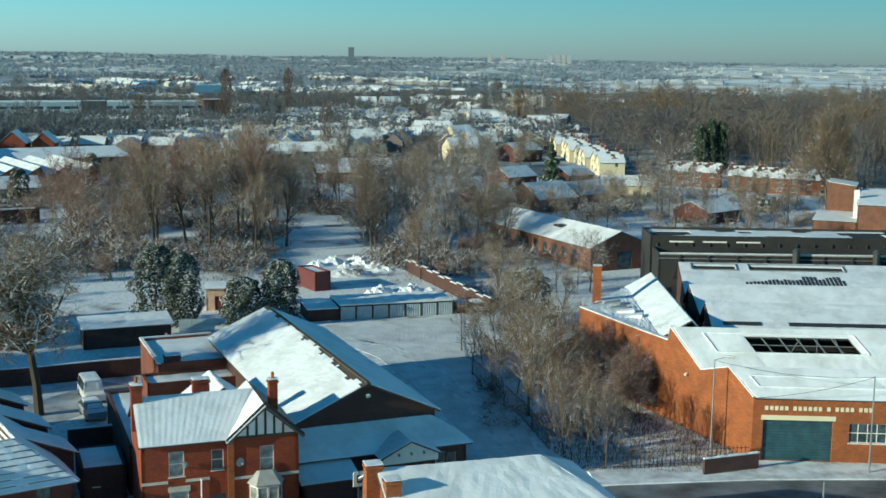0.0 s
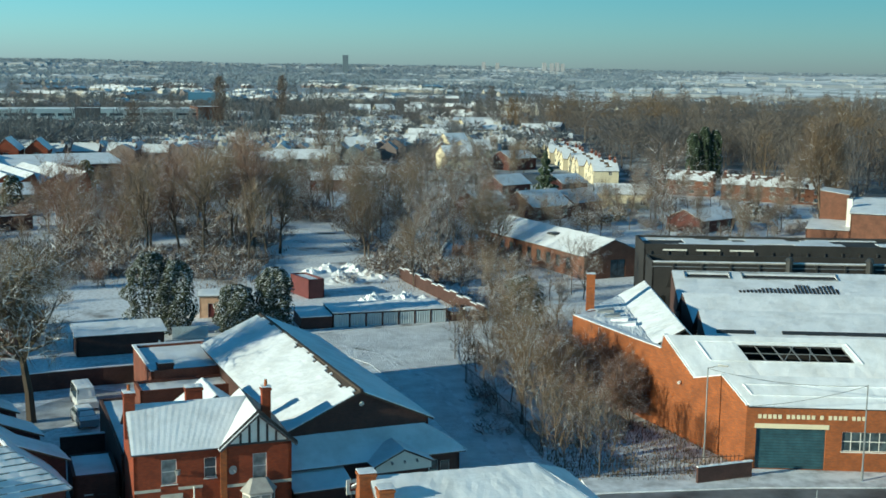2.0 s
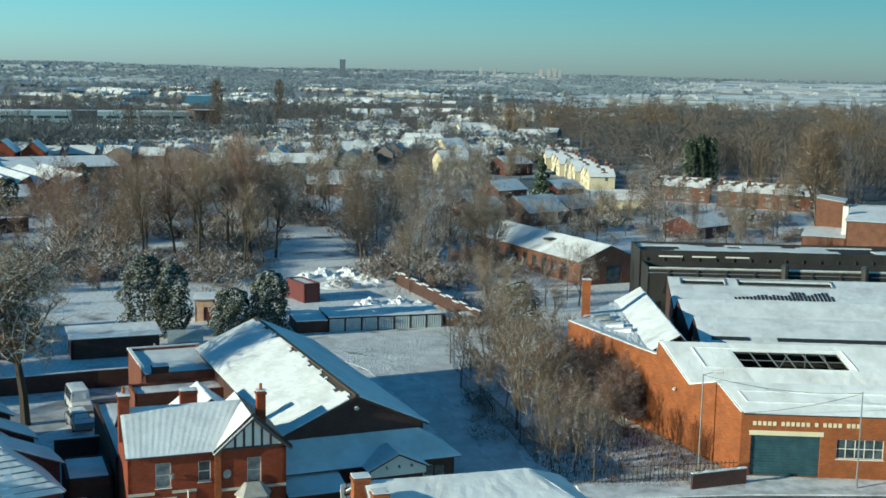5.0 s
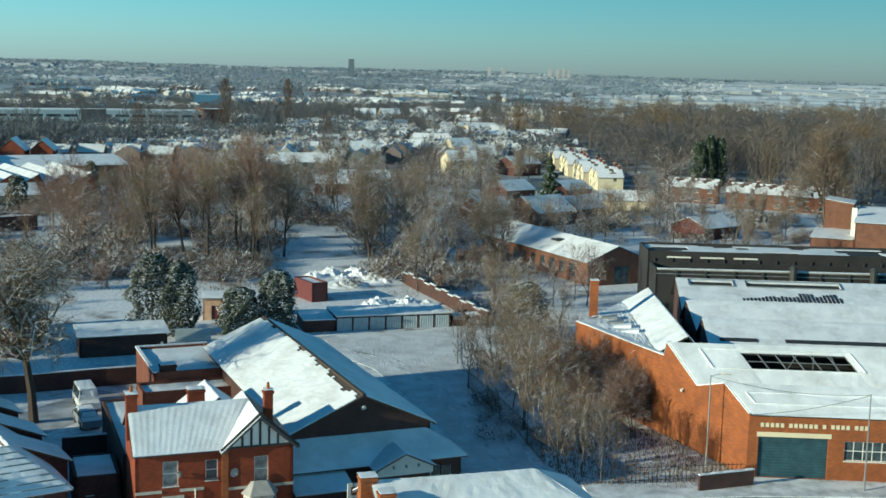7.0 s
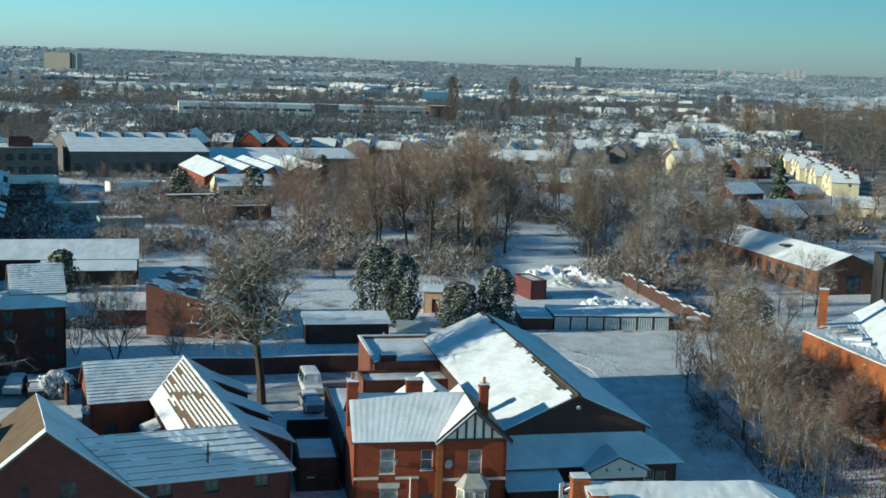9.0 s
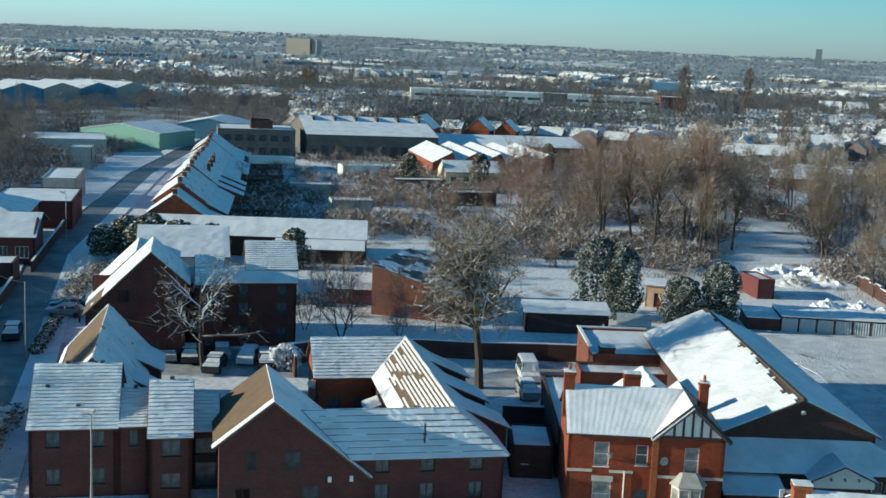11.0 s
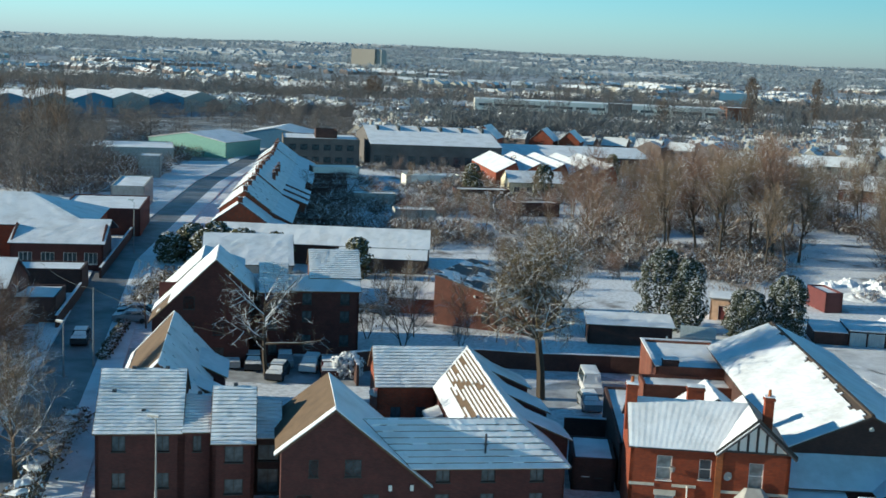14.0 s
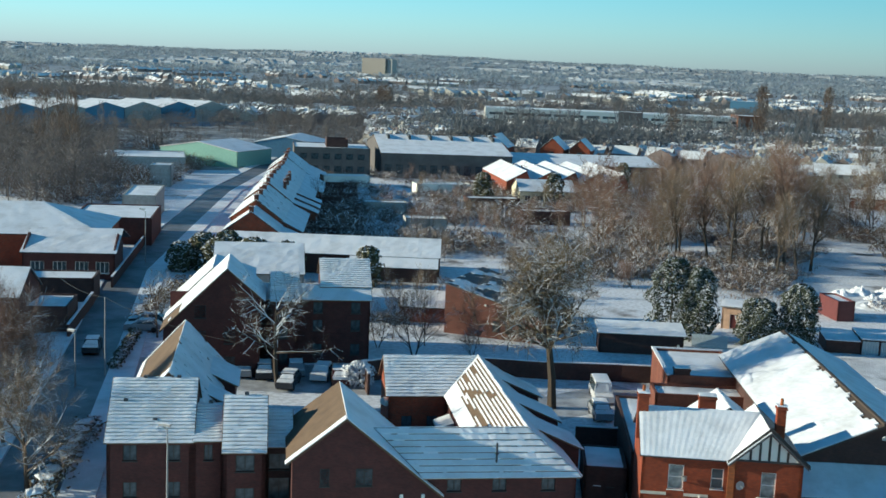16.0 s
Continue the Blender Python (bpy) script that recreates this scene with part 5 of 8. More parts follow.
old_workshop()
house("outbuilding", -66.0, 132.0, 20, 6.0, 5.0, 2.2, 3.6, "small brick outbuilding with a snowy roof beside the old workshop", "outbuilding", "x", wall=BRICK_MID)
ob = thing("outbuilding", pose(-39.5, 130.5, 0, 0, 0, 22), "long low dark outbuilding with a pale snowy lean-to roof", "outbuilding")
add_walls(ob, 0, 9.6, 0, 4.0, 2.4, BRICK_DARK)
add_roof(ob, [([(-0.3, -0.35, 2.42), (9.9, -0.35, 2.42), (9.9, 4.3, 2.95), (-0.3, 4.3, 2.95)], {})], GREY, th=0.1, step=0.5, down=0.1)
Geo().tube((9.0, -0.02, 1.2), (9.0, -0.1, 1.2), 0.15, 0.15, 8).part("vent", WHITE, ob)
pf = thing("fence", pose(-30.9, 139.6, 0, 0, 0, 14), "pale boarded yard fence and gate between the evergreens", "fence")
bd = Geo().box(0, 0.16, 0, 0.04, 0.05, 1.6).mesh("board", DOOR_PALE)
for k in range(23):
    link_part("board", bd, pf, "", pose(k * 0.18, 0.004 * (k % 3), 0.03 * (k % 2)))
Geo().box(0, 4.15, 0.05, 0.1, 0.4, 0.5).part("rail", GREY, pf)

# ---- terrace along the main road ----
def terrace():
    kinds = {}
    for i, k in enumerate((0, 1, 1, 1, 3, 3, 3, 1, 1, 2, 2, 2, 1, 1, 2)):
        m = pose(-108.0 - 3.86 * i - 0.012 * i * i, 161.6 + 7.22 * i, 0, 0, 0, 28.1)
        if k in kinds:
            copy_thing(kinds[k], m)
            continue
        ze, zr = ((4.3, 7.2), (5.2, 8.2), (4.9, 7.8), (5.5, 8.7))[k]
        t = kinds[k] = thing("terraced_house", m, ("low red brick end house with a snowy roof", "red brick terraced house with snowy roof and tall chimney", "narrow red brick terraced house with a snowy rear wing", "tall red brick terraced house with snow and roof vents")[k], "house", "terrace along the road")
        add_walls(t, -4.2, 4.2, 0, 8.18, ze, BRICK_RED, [("W", 2.2, ze - 2.0, 1.0, 1.4, DARK1), ("W", 5.8, ze - 2.0, 1.0, 1.4, DARK1), ("W", 2.2, 0.7, 1.4, 1.5, DARK1), ("E", 6.4, 2.6, 0.9, 1.2, DARK1)], "y", zr)
        add_roof(t, gable_faces(-4.2, 4.2, 0, 8.18, ze, zr + 0.1, "y", 0.3, 0.02, ({}, {"melt": worn(3)} if k == 1 else {})), (SLATE, TILE)[k % 2], step=0.5)
        add_chimney(t, 0.0, 0.5, zr - 1.0, zr + 0.9, 0.7, 0.6, 2, BRICK_MID)
        if k == 3:
            add_chimney(t, 2.6, 7.5, ze, zr - 0.4, 0.6, 0.8, 2, BRICK_MID)
        ln, y1, lo = ((8.6, 8.0, 2.3), (7.6, 8.0, 3.1), (9.0, 8.0, 2.5), (9.2, 5.0, 3.2))[k]      # rear range under a lean-to roof
        top = ze - 0.25
        Geo().prism([(4.2, 0.2), (ln, 0.2), (ln, y1), (4.2, y1)], 0, [top - 0.2, lo - 0.1, lo - 0.1, top - 0.2]).part("rear_wall", BRICK_MID, t)
        add_roof(t, [([(ln + 0.25, 0.0, lo - 0.05), (ln + 0.25, y1 + 0.15, lo - 0.05), (4.15, y1 + 0.15, top), (4.15, 0.0, top)], {})], SLATE, name="rear_roof", step=0.6, down=0.1)
        if k == 3:
            Geo().prism([(4.2, 5.2), (6.8, 5.2), (6.8, 8.0), (4.2, 8.0)], 0, [2.6, 2.1, 2.1, 2.6]).part("scullery_wall", BRICK_MID, t)
            add_roof(t, [([(7.0, 5.1, 2.15), (7.0, 8.1, 2.15), (4.2, 8.1, 2.8), (4.2, 5.1, 2.8)], {})], SLATE, name="scullery_roof", step=0.6, down=0.1)
        Geo().box(4.4, 17, 8.0, 8.15, 0, 1.7).part("yard_wall", BRICK_DARK, t)


terrace()

# ---- left of the road ----
def left_shops():
    t = thing("workshop", M33 @ pose(-62, 181, 0), "brick workshop with a broad snowy hipped roof beside the road", "workshop")
    add_walls(t, 0, 38, 0, 20, 5.0, BRICK_RED)
    add_roof(t, hip_faces(0, 38, 0, 20, 5.0, 8.5), SLATE, step=1.4)
    t = thing("workshop", M33 @ pose(-33.5, 171.3, 0), "low brick workshop with a shallow snowy roof beside the road", "workshop")
    add_walls(t, 0, 12.5, 0, 9.5, 4.0, BRICK_BROWN, [("S", x, 1.0, 1.8, 1.6, {"style": "white", "bars": 2}) for x in (2, 5, 8, 10.8)], "x", 6.0)
    add_roof(t, gable_faces(0, 12.5, 0, 16, 4.0, 6.2, "x", 0.3, 0.3), SLATE, step=0.9)
    flat_house("shop", *W(-32, 203.5), 33, 13, 18, 4.4, "flat-roofed brick shop under snow beside the road", "shop", wall=BRICK_BROWN)
    flat_house("shop", *W(-27, 231), 33, 6.2, 19, 5.0, "tall flat-roofed shop with a snowy roof", "shop", wall=GREY)
    t = thing("house", pose(*W(-27.2, 137.0), 0, 0, 0, 27), "brick house with a sunlit snowy gabled roof beside the main road", "house")
    add_walls(t, -16, 0, 0, 8, 4.6, BRICK_BROWN, [("E", 3.9, 2.8, 1.2, 1.2, DARK1), ("E", 3.9, 0.8, 1.2, 1.2, DARK1), ("S", 13, 2.8, 1.2, 1.2, DARK1)], "x", 7.0)
    add_roof(t, gable_faces(-16, 0, 0, 8, 4.6, 7.1, "x", 0.3, 0.2), SLATE)
    # row out of view, added to cast shade over road and forecourt
    for k in range(6):
        house("terraced_house", -140 + 8.9 * k, 107 - 9.3 * k, -46.3, 12.87, 9, 6.6, 9.6, "unseen brick terraced house added to shade the main road", "house", "x", (), BRICK_BROWN, group="terrace along the main road")
    flat_house("garage", *W(-27.6, 138.5), 33, 5.4, 7.5, 2.8, "flat-roofed brick garage under snow", "garage", wall=BRICK_DARK)
    flat_house("garage", *W(-31.5, 155.5), 33, 9.8, 6.0, 2.95, "dark flat-roofed workshop with snow along its parapet", "workshop", wall=BRICK_DARK)
    g = Geo()
    for a, b in (((-21.6, 136), (-21.6, 155)), ((-20.6, 166), (-20.2, 204))):
        g.obox(W(*a), W(*b), 0.3, 0, 1.5)
    w = g.part("roadside_wall", BRICK_DARK, None)
    tagged(w, "dark brick wall along the pavement with snow on top", "wall")
    g = Geo()
    for a, b in (((-21.6, 136), (-21.6, 155)), ((-20.6, 166), (-20.2, 204))):
        g.obox(W(*a), W(*b), 0.31, 1.5, 1.6)
    g.part("snow", SNOW, w)


left_shops()

def big_shed(name, x, y, theta, w, d, ze, zr, wall, label, run="x"):
    return house(name, x, y, theta, w, d, ze, zr, label, "shed", run, (), wall, METAL, dict(step=3.0, th=0.15), o=0.1)


big_shed("industrial_shed", -224, 287, 4, 26, 20, 4.6, 6.8, GREEN_CLAD, "pale green clad industrial shed with a snowy roof", "y")
big_shed("industrial_shed", -217, 326, 20, 20, 24, 4.8, 6.8, BLUE_CLAD, "blue clad industrial shed with a snowy roof", "y")
flat_house("industrial_shed", -218, 253, 38, 23, 22, 3.8, "grey flat-roofed industrial unit under snow", "shed", wall=METAL)
flat_house("industrial_shed", -184, 232, 33, 5, 8, 5.0, "small grey workshop block beside the road", "shed", wall=GREY)
for i in range(7):
    big_shed("industrial_shed", -363 + i * 2.8, 338 + i * 22, 82.7, 22, 34, 7.0, 9.6, BLUE_CLAD if i % 2 else METAL, "grey clad shed in a row with a snowy roof", "y")

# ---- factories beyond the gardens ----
# sooty wall whose base colour is raised to grey for haze
SOOT_HAZE = plain("soot_and_haze_wall", (0.115, 0.105, 0.10), 0.9, vary=0.35, scale=0.3)
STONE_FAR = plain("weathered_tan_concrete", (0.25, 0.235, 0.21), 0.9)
# haze is mixed into this bluish tower cladding colour
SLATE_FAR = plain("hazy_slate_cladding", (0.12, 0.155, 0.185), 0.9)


def mill():
    t = thing("factory", M33 @ pose(31, 333, 0), "brick mill with a long ribbed snowy roof", "factory")
    add_walls(t, 0, 37, 0, 50, 7.0, SOOT_HAZE, [("S", 2 + 3.2 * i, 1.2, 2.0, 2.6, {"style": "dark", "bars": 2, "cross": 2}) for i in range(11)], "x", 10.6)
    add_roof(t, gable_faces(0, 37, 0, 50, 7.0, 10.6, "x", 0.3, 0.2), SLATE, step=1.5)
    for i in range(6):
        Geo().box(3.4 + i * 6.2, 4.0 + i * 6.2, 18, 24.5, 9.0, 10.9).part("rooflight", METAL_DARK, t)
    big_shed("factory", *W(68, 340), 33, 46, 30, 4.5, 6.5, BRICK_BROWN, "low ribbed works roof under snow beside the mill")
    t = flat_house("factory", *W(7, 334), 33, 21, 20, 7.6, "sooty brick factory block with snowy ledges", "factory", wall=SOOT_HAZE,
                   wins=[("S", 2.5 + 3.2 * i, z, 2.0, 1.6, {"style": "dark", "bars": 2}) for i in range(6) for z in (1.2, 4.6)])
    add_walls(t, 9, 15, 4, 12, 10.0, BRICK_DARK, (), None, z0=7.5, name="lift_house")
    t = thing("factory", M33 @ pose(57.5, 287, 0), "red brick workshop with five snowy sawtooth roofs", "factory")
    add_walls(t, 0, 30.5, 0, 34, 4.4, BRICK_RED, [("S", 3 + 4 * i, 1.0, 1.6, 1.8, {"style": "white", "bars": 1}) for i in range(7)], None)
    fcs, ends = [], Geo()
    for i in range(5):
        x0, x1 = i * 6.1, i * 6.1 + 6.1
        fcs.append(([(x0, 34.2, 4.4), (x0, -0.2, 4.4), (x1 - 1.2, -0.2, 7.0), (x1 - 1.2, 34.2, 7.0)], {}))
        ends.add([(x0, 0.02, 4.4), (x1, 0.02, 4.4), (x1 - 1.2, 0.02, 6.9), (x0, 0.3, 4.4), (x1, 0.3, 4.4), (x1 - 1.2, 0.3, 6.9)], [(0, 1, 2), (4, 3, 5), (0, 2, 5, 3), (1, 4, 5, 2)])
        ends.slab([(x1, 0.3, 4.4), (x1, 34, 4.4), (x1 - 1.15, 34, 6.9), (x1 - 1.15, 0.3, 6.9)], 0.1)
    add_roof(t, fcs, SLATE, step=1.5)
    ends.part("saw_gable", BRICK_RED, t)
    house("building", *W(58.5, 276), 33, 13.5, 9.5, 3.4, 5.6, "low cream building with a snowy roof", "building", "x", [("S", 2 + 3 * i, 1, 1.4, 1.2, DARK1) for i in range(3)], CREAM)
    for k, (x, y, w) in enumerate(((-158, 372, 9), (-140, 381, 8), (-131, 385, 7))):
        house("house", x, y, 12, w, 14, 5.4, 9.4 - 0.4 * k, "red brick house with a steep snowy roof", "house", "y", [("S", w / 2, 3.0, 1.4, 1.4, DARK1)], BRICK_RED)
    flat_house("long_building", -262, 622, 24, 150, 26, 8.8, "long pale two-storey works with ribbon windows and a snowy roof", "works", wall=WHITE,
               wins=[("S", 6 + 9 * i, z, 7.4, 1.5, {"style": "white", "bars": 3}) for i in range(16) for z in (1.5, 5.2)])
    flat_house("works_block", -141, 500, 14, 17, 14, 6.2, "blue clad works block with a snowy flat roof", "works", wall=BLUE_CLAD)
    flat_house("works_block", -180, 604, 14, 12, 14, 11.0, "dark clad works tower under snow", "works", wall=SLATE)
    flat_house("works_block", -194, 566, 14, 14, 12, 7.0, "white works office with a snowy roof", "works", wall=WHITE)
    flat_house("works_block", -168, 572, 14, 40, 14, 5.0, "low pale works range with a snowy roof", "works", wall=WHITE, wins=[("S", 3 + 4.6 * i, 1.4, 3.4, 1.6, {"style": "white", "bars": 2}) for i in range(8)])
    flat_house("works_block", -112, 505, 14, 20, 14, 5.0, "low grey works range with a snowy roof", "works", wall=GREY)
    flat_house("works_block", -198, 968, 10, 26, 24, 12.0, "teal clad works hall with a snowy roof", "works", wall=BLUE_CLAD)
    flat_house("brick_building", -133, 676, 24, 14, 20, 10.0, "red brick end block of the works", "building", wall=BRICK_WARM)
    flat_house("tower_block", -961, 1753, -2, 44, 16, 36, "distant pale concrete slab block of flats", "tower block", wall=STONE_FAR)
    flat_house("tower_block", -916, 1756, -2, 9, 16, 35, "distant grey stair tower beside the slab block", "tower block", wall=GREY)
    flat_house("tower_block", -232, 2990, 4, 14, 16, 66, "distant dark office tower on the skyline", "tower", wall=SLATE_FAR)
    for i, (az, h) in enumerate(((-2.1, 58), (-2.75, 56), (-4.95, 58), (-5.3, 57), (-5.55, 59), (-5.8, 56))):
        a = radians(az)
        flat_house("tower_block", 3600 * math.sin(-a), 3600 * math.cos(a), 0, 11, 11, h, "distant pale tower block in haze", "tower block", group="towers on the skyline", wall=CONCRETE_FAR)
    for k, (s_, d_, w_) in enumerate(((20, 250, 9), (44, 262, 12), (36, 290, 14), (26, 225, 8), (52, 240, 10), (14, 305, 12), (90, 262, 9))):
        flat_house("outbuilding", *W(s_, d_), 33 + 4 * (k % 3), w_, 5, 2.6, "low garden outbuilding with a snowy flat roof", "outbuilding", wall=(GREY, BRICK_DARK, WHITE)[k % 3], group="outbuildings behind the terrace")


mill()

# ---- houses to the right ----
def cream_row():
    """The long row of sunlit cream houses that runs away from the view."""
    base = None
    n = 22
    for i in range(n):
        k = i / (n - 1)
        x, y = 45.5 - 12.0 * k + 0.9 * math.sin(i * 2.1), 347 + 205 * k
        m = pose(x, y, 0, 0, 0, 4.5 + (3 if i % 3 == 1 else 0))
        if base is None:
            t = thing("terraced_house", m, "sunlit cream rendered house with a snowy roof", "house", "row of cream houses")
            add_walls(t, 0, 7.4, 0, 6.6, 4.1, CREAM, [("W", 2, 2.7, 1.1, 1.1, DARK1), ("W", 4.8, 2.7, 1.1, 1.1, DARK1), ("W", 2, 0.8, 1.6, 1.3, DARK1), ("S", 5, 2.7, 1.0, 1.1, DARK1)], "x", 6.2)
            add_roof(t, gable_faces(0, 7.4, 0, 6.6, 4.1, 6.2, "x", 0.3, 0.2, ({"melt": lambda u, v, j: u > 0.5 and noise.noise((u * 4, v * 4, 5)) > 0.25}, {})), TILE, step=0.6)
            add_chimney(t, 6.9, 3.3, 5.4, 7.2, 0.7, 0.7, 2, BRICK_MID)
            base = t
        else:
            copy_thing(base, m)


cream_row()
HOUSES = [  # x, y, angle, width, depth, eave, ridge, wall
    (-33, 428, 15, 12, 9, 5, 8, CREAM), (3, 386, 20, 10, 9, 5, 8, CREAM), (10, 420, 20, 12, 9, 5, 8, CREAM), (5, 455, 30, 9, 9, 5, 8.5, CREAM), (24, 392, 40, 12, 9, 4.0, 6.2, BRICK_BROWN),
    (-30, 340, 8, 16, 9, 3.0, 4.6, GREY), (-33, 318, 8, 14, 9, 3.0, 4.6, BRICK_MID), (21, 258, 40, 12, 10, 3.2, 6.2, BRICK_BROWN), (31, 268, 44, 10, 9, 3.2, 5.6, BRICK_BROWN), (10, 262, 40, 9, 9, 3.0, 5.4, BRICK_BROWN),
    (38, 286, -5, 13, 8, 3.6, 5.6, CREAM), (17, 306, 40, 10, 8, 3.4, 5.6, BRICK_BROWN), (33, 312, 38, 9, 8, 3.4, 5.4, BRICK_BROWN), (-58, 808, 6, 14, 10, 5.5, 9, CREAM), (-40, 812, 20, 13, 10, 5.5, 9, CREAM),
    (-22, 818, 0, 12, 10, 5.5, 9, CREAM), (-6, 560, 10, 42, 10, 5.0, 7.0, CREAM), (-48, 470, 12, 14, 9, 5, 8, BRICK_BROWN), (-12, 500, -5, 16, 9, 5, 8, BRICK_MID), (40, 560, 5, 12, 9, 5, 8, CREAM),
    (14, 620, 20, 12, 9, 5, 8, CREAM), (-60, 360, 10, 16, 10, 4.5, 7, STONE), (-50, 372, 10, 16, 10, 4.5, 7, STONE), (-70, 350, 15, 14, 9, 5, 8, STONE), (44, 200, -6, 24, 12, 3.2, 3.9, GREY), (54, 242, 40, 11, 9, 2.6, 4.4, BRICK_BROWN)]
for k, (x, y, th, w, d, ze, zr, wl) in enumerate(HOUSES):
    lab = {CREAM.name: "cream rendered house with a snowy roof", BRICK_MID.name: "red brick house with a snowy roof", BRICK_BROWN.name: "brown brick house with a snowy roof", GREY.name: "low grey building with a snowy roof", STONE.name: "pale house with a snowy roof among bare trees"}[wl.name]
    nw = int(w / 3.2)
    house("house", x, y, th, w, d, ze, zr, lab, "house", "x", [("S", (i + 0.5) * w / nw, z, 1.2, 1.2, DARK1) for i in range(nw) for z in ((0.8, 3.1) if ze > 4.4 else (0.9,))], wl, TILE if k % 2 else SLATE, dict(step=1.5))

def brick_terrace():
    base = None
    for i in range(6):
        m = pose(59.5 + i * 6.4 + (1.2 if i > 1 else 0), 322 - i * 3.6 - (6 if i > 1 else 0), 0, 0, 0, -18)
        if base is None:
            t = thing("terraced_house", m, "red brick terraced house with patchy snow on the roof", "house", "brick terrace by the wood")
            add_walls(t, 0, 7.6, 0, 8, 4.2, BRICK_WARM, [("S", x, z, 1.3, 1.0, DARK1) for x in (2.0, 5.6) for z in (0.7, 2.8)], "x", 6.2)
            add_roof(t, gable_faces(0, 7.6, 0, 8, 4.2, 6.3, "x", 0.3, 0.02, ({"melt": lambda u, v, j: noise.noise((u * 2.2, v * 2.0, 6)) + 0.4 * noise.noise((u * 9, v * 7, 2)) > 0.05}, {})), RUST_TILE, step=0.35)
            add_chimney(t, 0.6, 4.0, 5.4, 6.9, 0.7, 0.6, 2, BRICK_BROWN)
            base = t
        else:
            copy_thing(base, m)


brick_terrace()

def right_brick():
    t = thing("works", pose(77.2, 240, 0, 0, 0, -22), "orange brick works with a tall stair block and pale chimney", "works")
    Geo().prism([(0, 0), (5.4, 0), (5.4, 8), (0, 8)], 0, [9.3, 8.6, 8.6, 9.3]).part("stair_wall", BRICK_WARM, t)
    add_roof(t, [([(-0.1, -0.1, 9.32), (5.5, -0.1, 8.62), (5.5, 8.1, 8.62), (-0.1, 8.1, 9.32)], {})], GREY, name="stair_roof", down=0.08)
    add_walls(t, 6.6, 34, -14, 4, 6.4, BRICK_WARM, [("W", 5 + 4 * i, 2.2, 1.6, 2.2, {"style": "dark", "bars": 2, "cross": 1}) for i in range(3)], None, name="hall_wall")
    add_roof(t, [([(6.4, 4.2, 7.8), (6.4, -14.2, 6.5), (34, -14.2, 6.5), (34, 4.2, 7.8)], {})], SLATE, name="hall_roof", step=0.8)
    add_walls(t, -1.5, 6.5, -12, -0.1, 2.9, BRICK_WARM, (), None, name="annex_wall")
    add_roof(t, [([(-1.7, -12.2, 2.95), (6.5, -12.2, 2.95), (6.5, -0.1, 3.5), (-1.7, -0.1, 3.5)], {})], SLATE, name="annex_roof", step=0.8)
    Geo().box(5.5, 6.5, -8, -7.0, 0, 8.6).part("chimney_stack", WHITE, t, "white rendered stack")
    return t


right_brick()

# ---- yard things ----
hut = flat_house("hut", -17.6, 166.4, 32, 2.4, 6.0, 2.5, "red painted site hut with snow on its flat roof", "hut", wall=RED_PAINT)
def kiosk():
    t = thing("hut", pose(-30.2, 152.5, 0, 0, 0, 10), "small cream-pink hut with a red door and snowy roof", "hut")
    add_walls(t, 0, 2.6, 0, 2.6, 2.9, PINK, [("S", 1.5, 0.02, 0.9, 1.9, {"style": "white", "bars": 0, "sill": False, "pane": RED_PAINT})])
    add_roof(t, [([(-0.25, -0.25, 2.95), (2.85, -0.25, 2.95), (2.85, 2.85, 3.25), (-0.25, 2.85, 3.25)], {})], GREY, step=0.4)


kiosk()

def garages():
    base = None
    for i in range(7):
        m = pose(-12.6 + i * 2.03, 147.6 + i * 0.62, 0, 0, 0, 17.0)
        t = thing("lockup_garage", m, "lock-up garage with a pale blue-grey door and snowy roof", "garage", "row of lock-up garages") if base is None else copy_thing(base, m)
        if base is None:
            Geo().box(0, 0.1, 0, 6, 0, 1.84).box(2.02, 2.12, 0.01, 5.99, 0, 1.84).box(0.1, 2.02, 5.8, 5.95, 0, 1.83).part("wall", BRICK_DARK, t)
            d, n = Geo(), 24
            line = [(0.14 + k * 1.87 / n, 0.02 + (0.035 if k % 4 in (1, 2) else 0.0)) for k in range(n + 1)]
            d.add([(x, y, 0.02) for x, y in line] + [(x, y, 1.62) for x, y in line], [(k, k + 1, n + 2 + k, n + 1 + k) for k in range(n)])
            d.part("door", DOOR_PALE, t, "ribbed pale garage door")
            add_roof(t, [([(0, -0.1, 1.86), (2.13, -0.1, 1.86), (2.13, 6.1, 1.9), (0, 6.1, 1.9)], {})], GREY, step=0.6, inset=0.0, down=0.08, th=0.2, rough=0.06)
            base = t


garages()
w = thing("yard_wall", pose(-16.4, 146.3, 0, 0, 0, 17), "dark brick yard wall beside the lock-up garages under snow", "wall")
Geo().box(0, 3.9, 0.1, 0.5, 0, 1.5).part("wall", BRICK_DARK, w)
Geo().add(*snow_face([(-0.1, 0.0, 1.5), (3.9, 0.0, 1.5), (3.9, 5.5, 1.7), (-0.1, 5.5, 1.7)], th=0.22, step=0.5, inset=0.0, rough=0.07)).part("snow", SNOW, w)
Geo().box(0, 3.8, 0.52, 5.4, 0, 1.48).part("bank", BRICK_DARK, w)
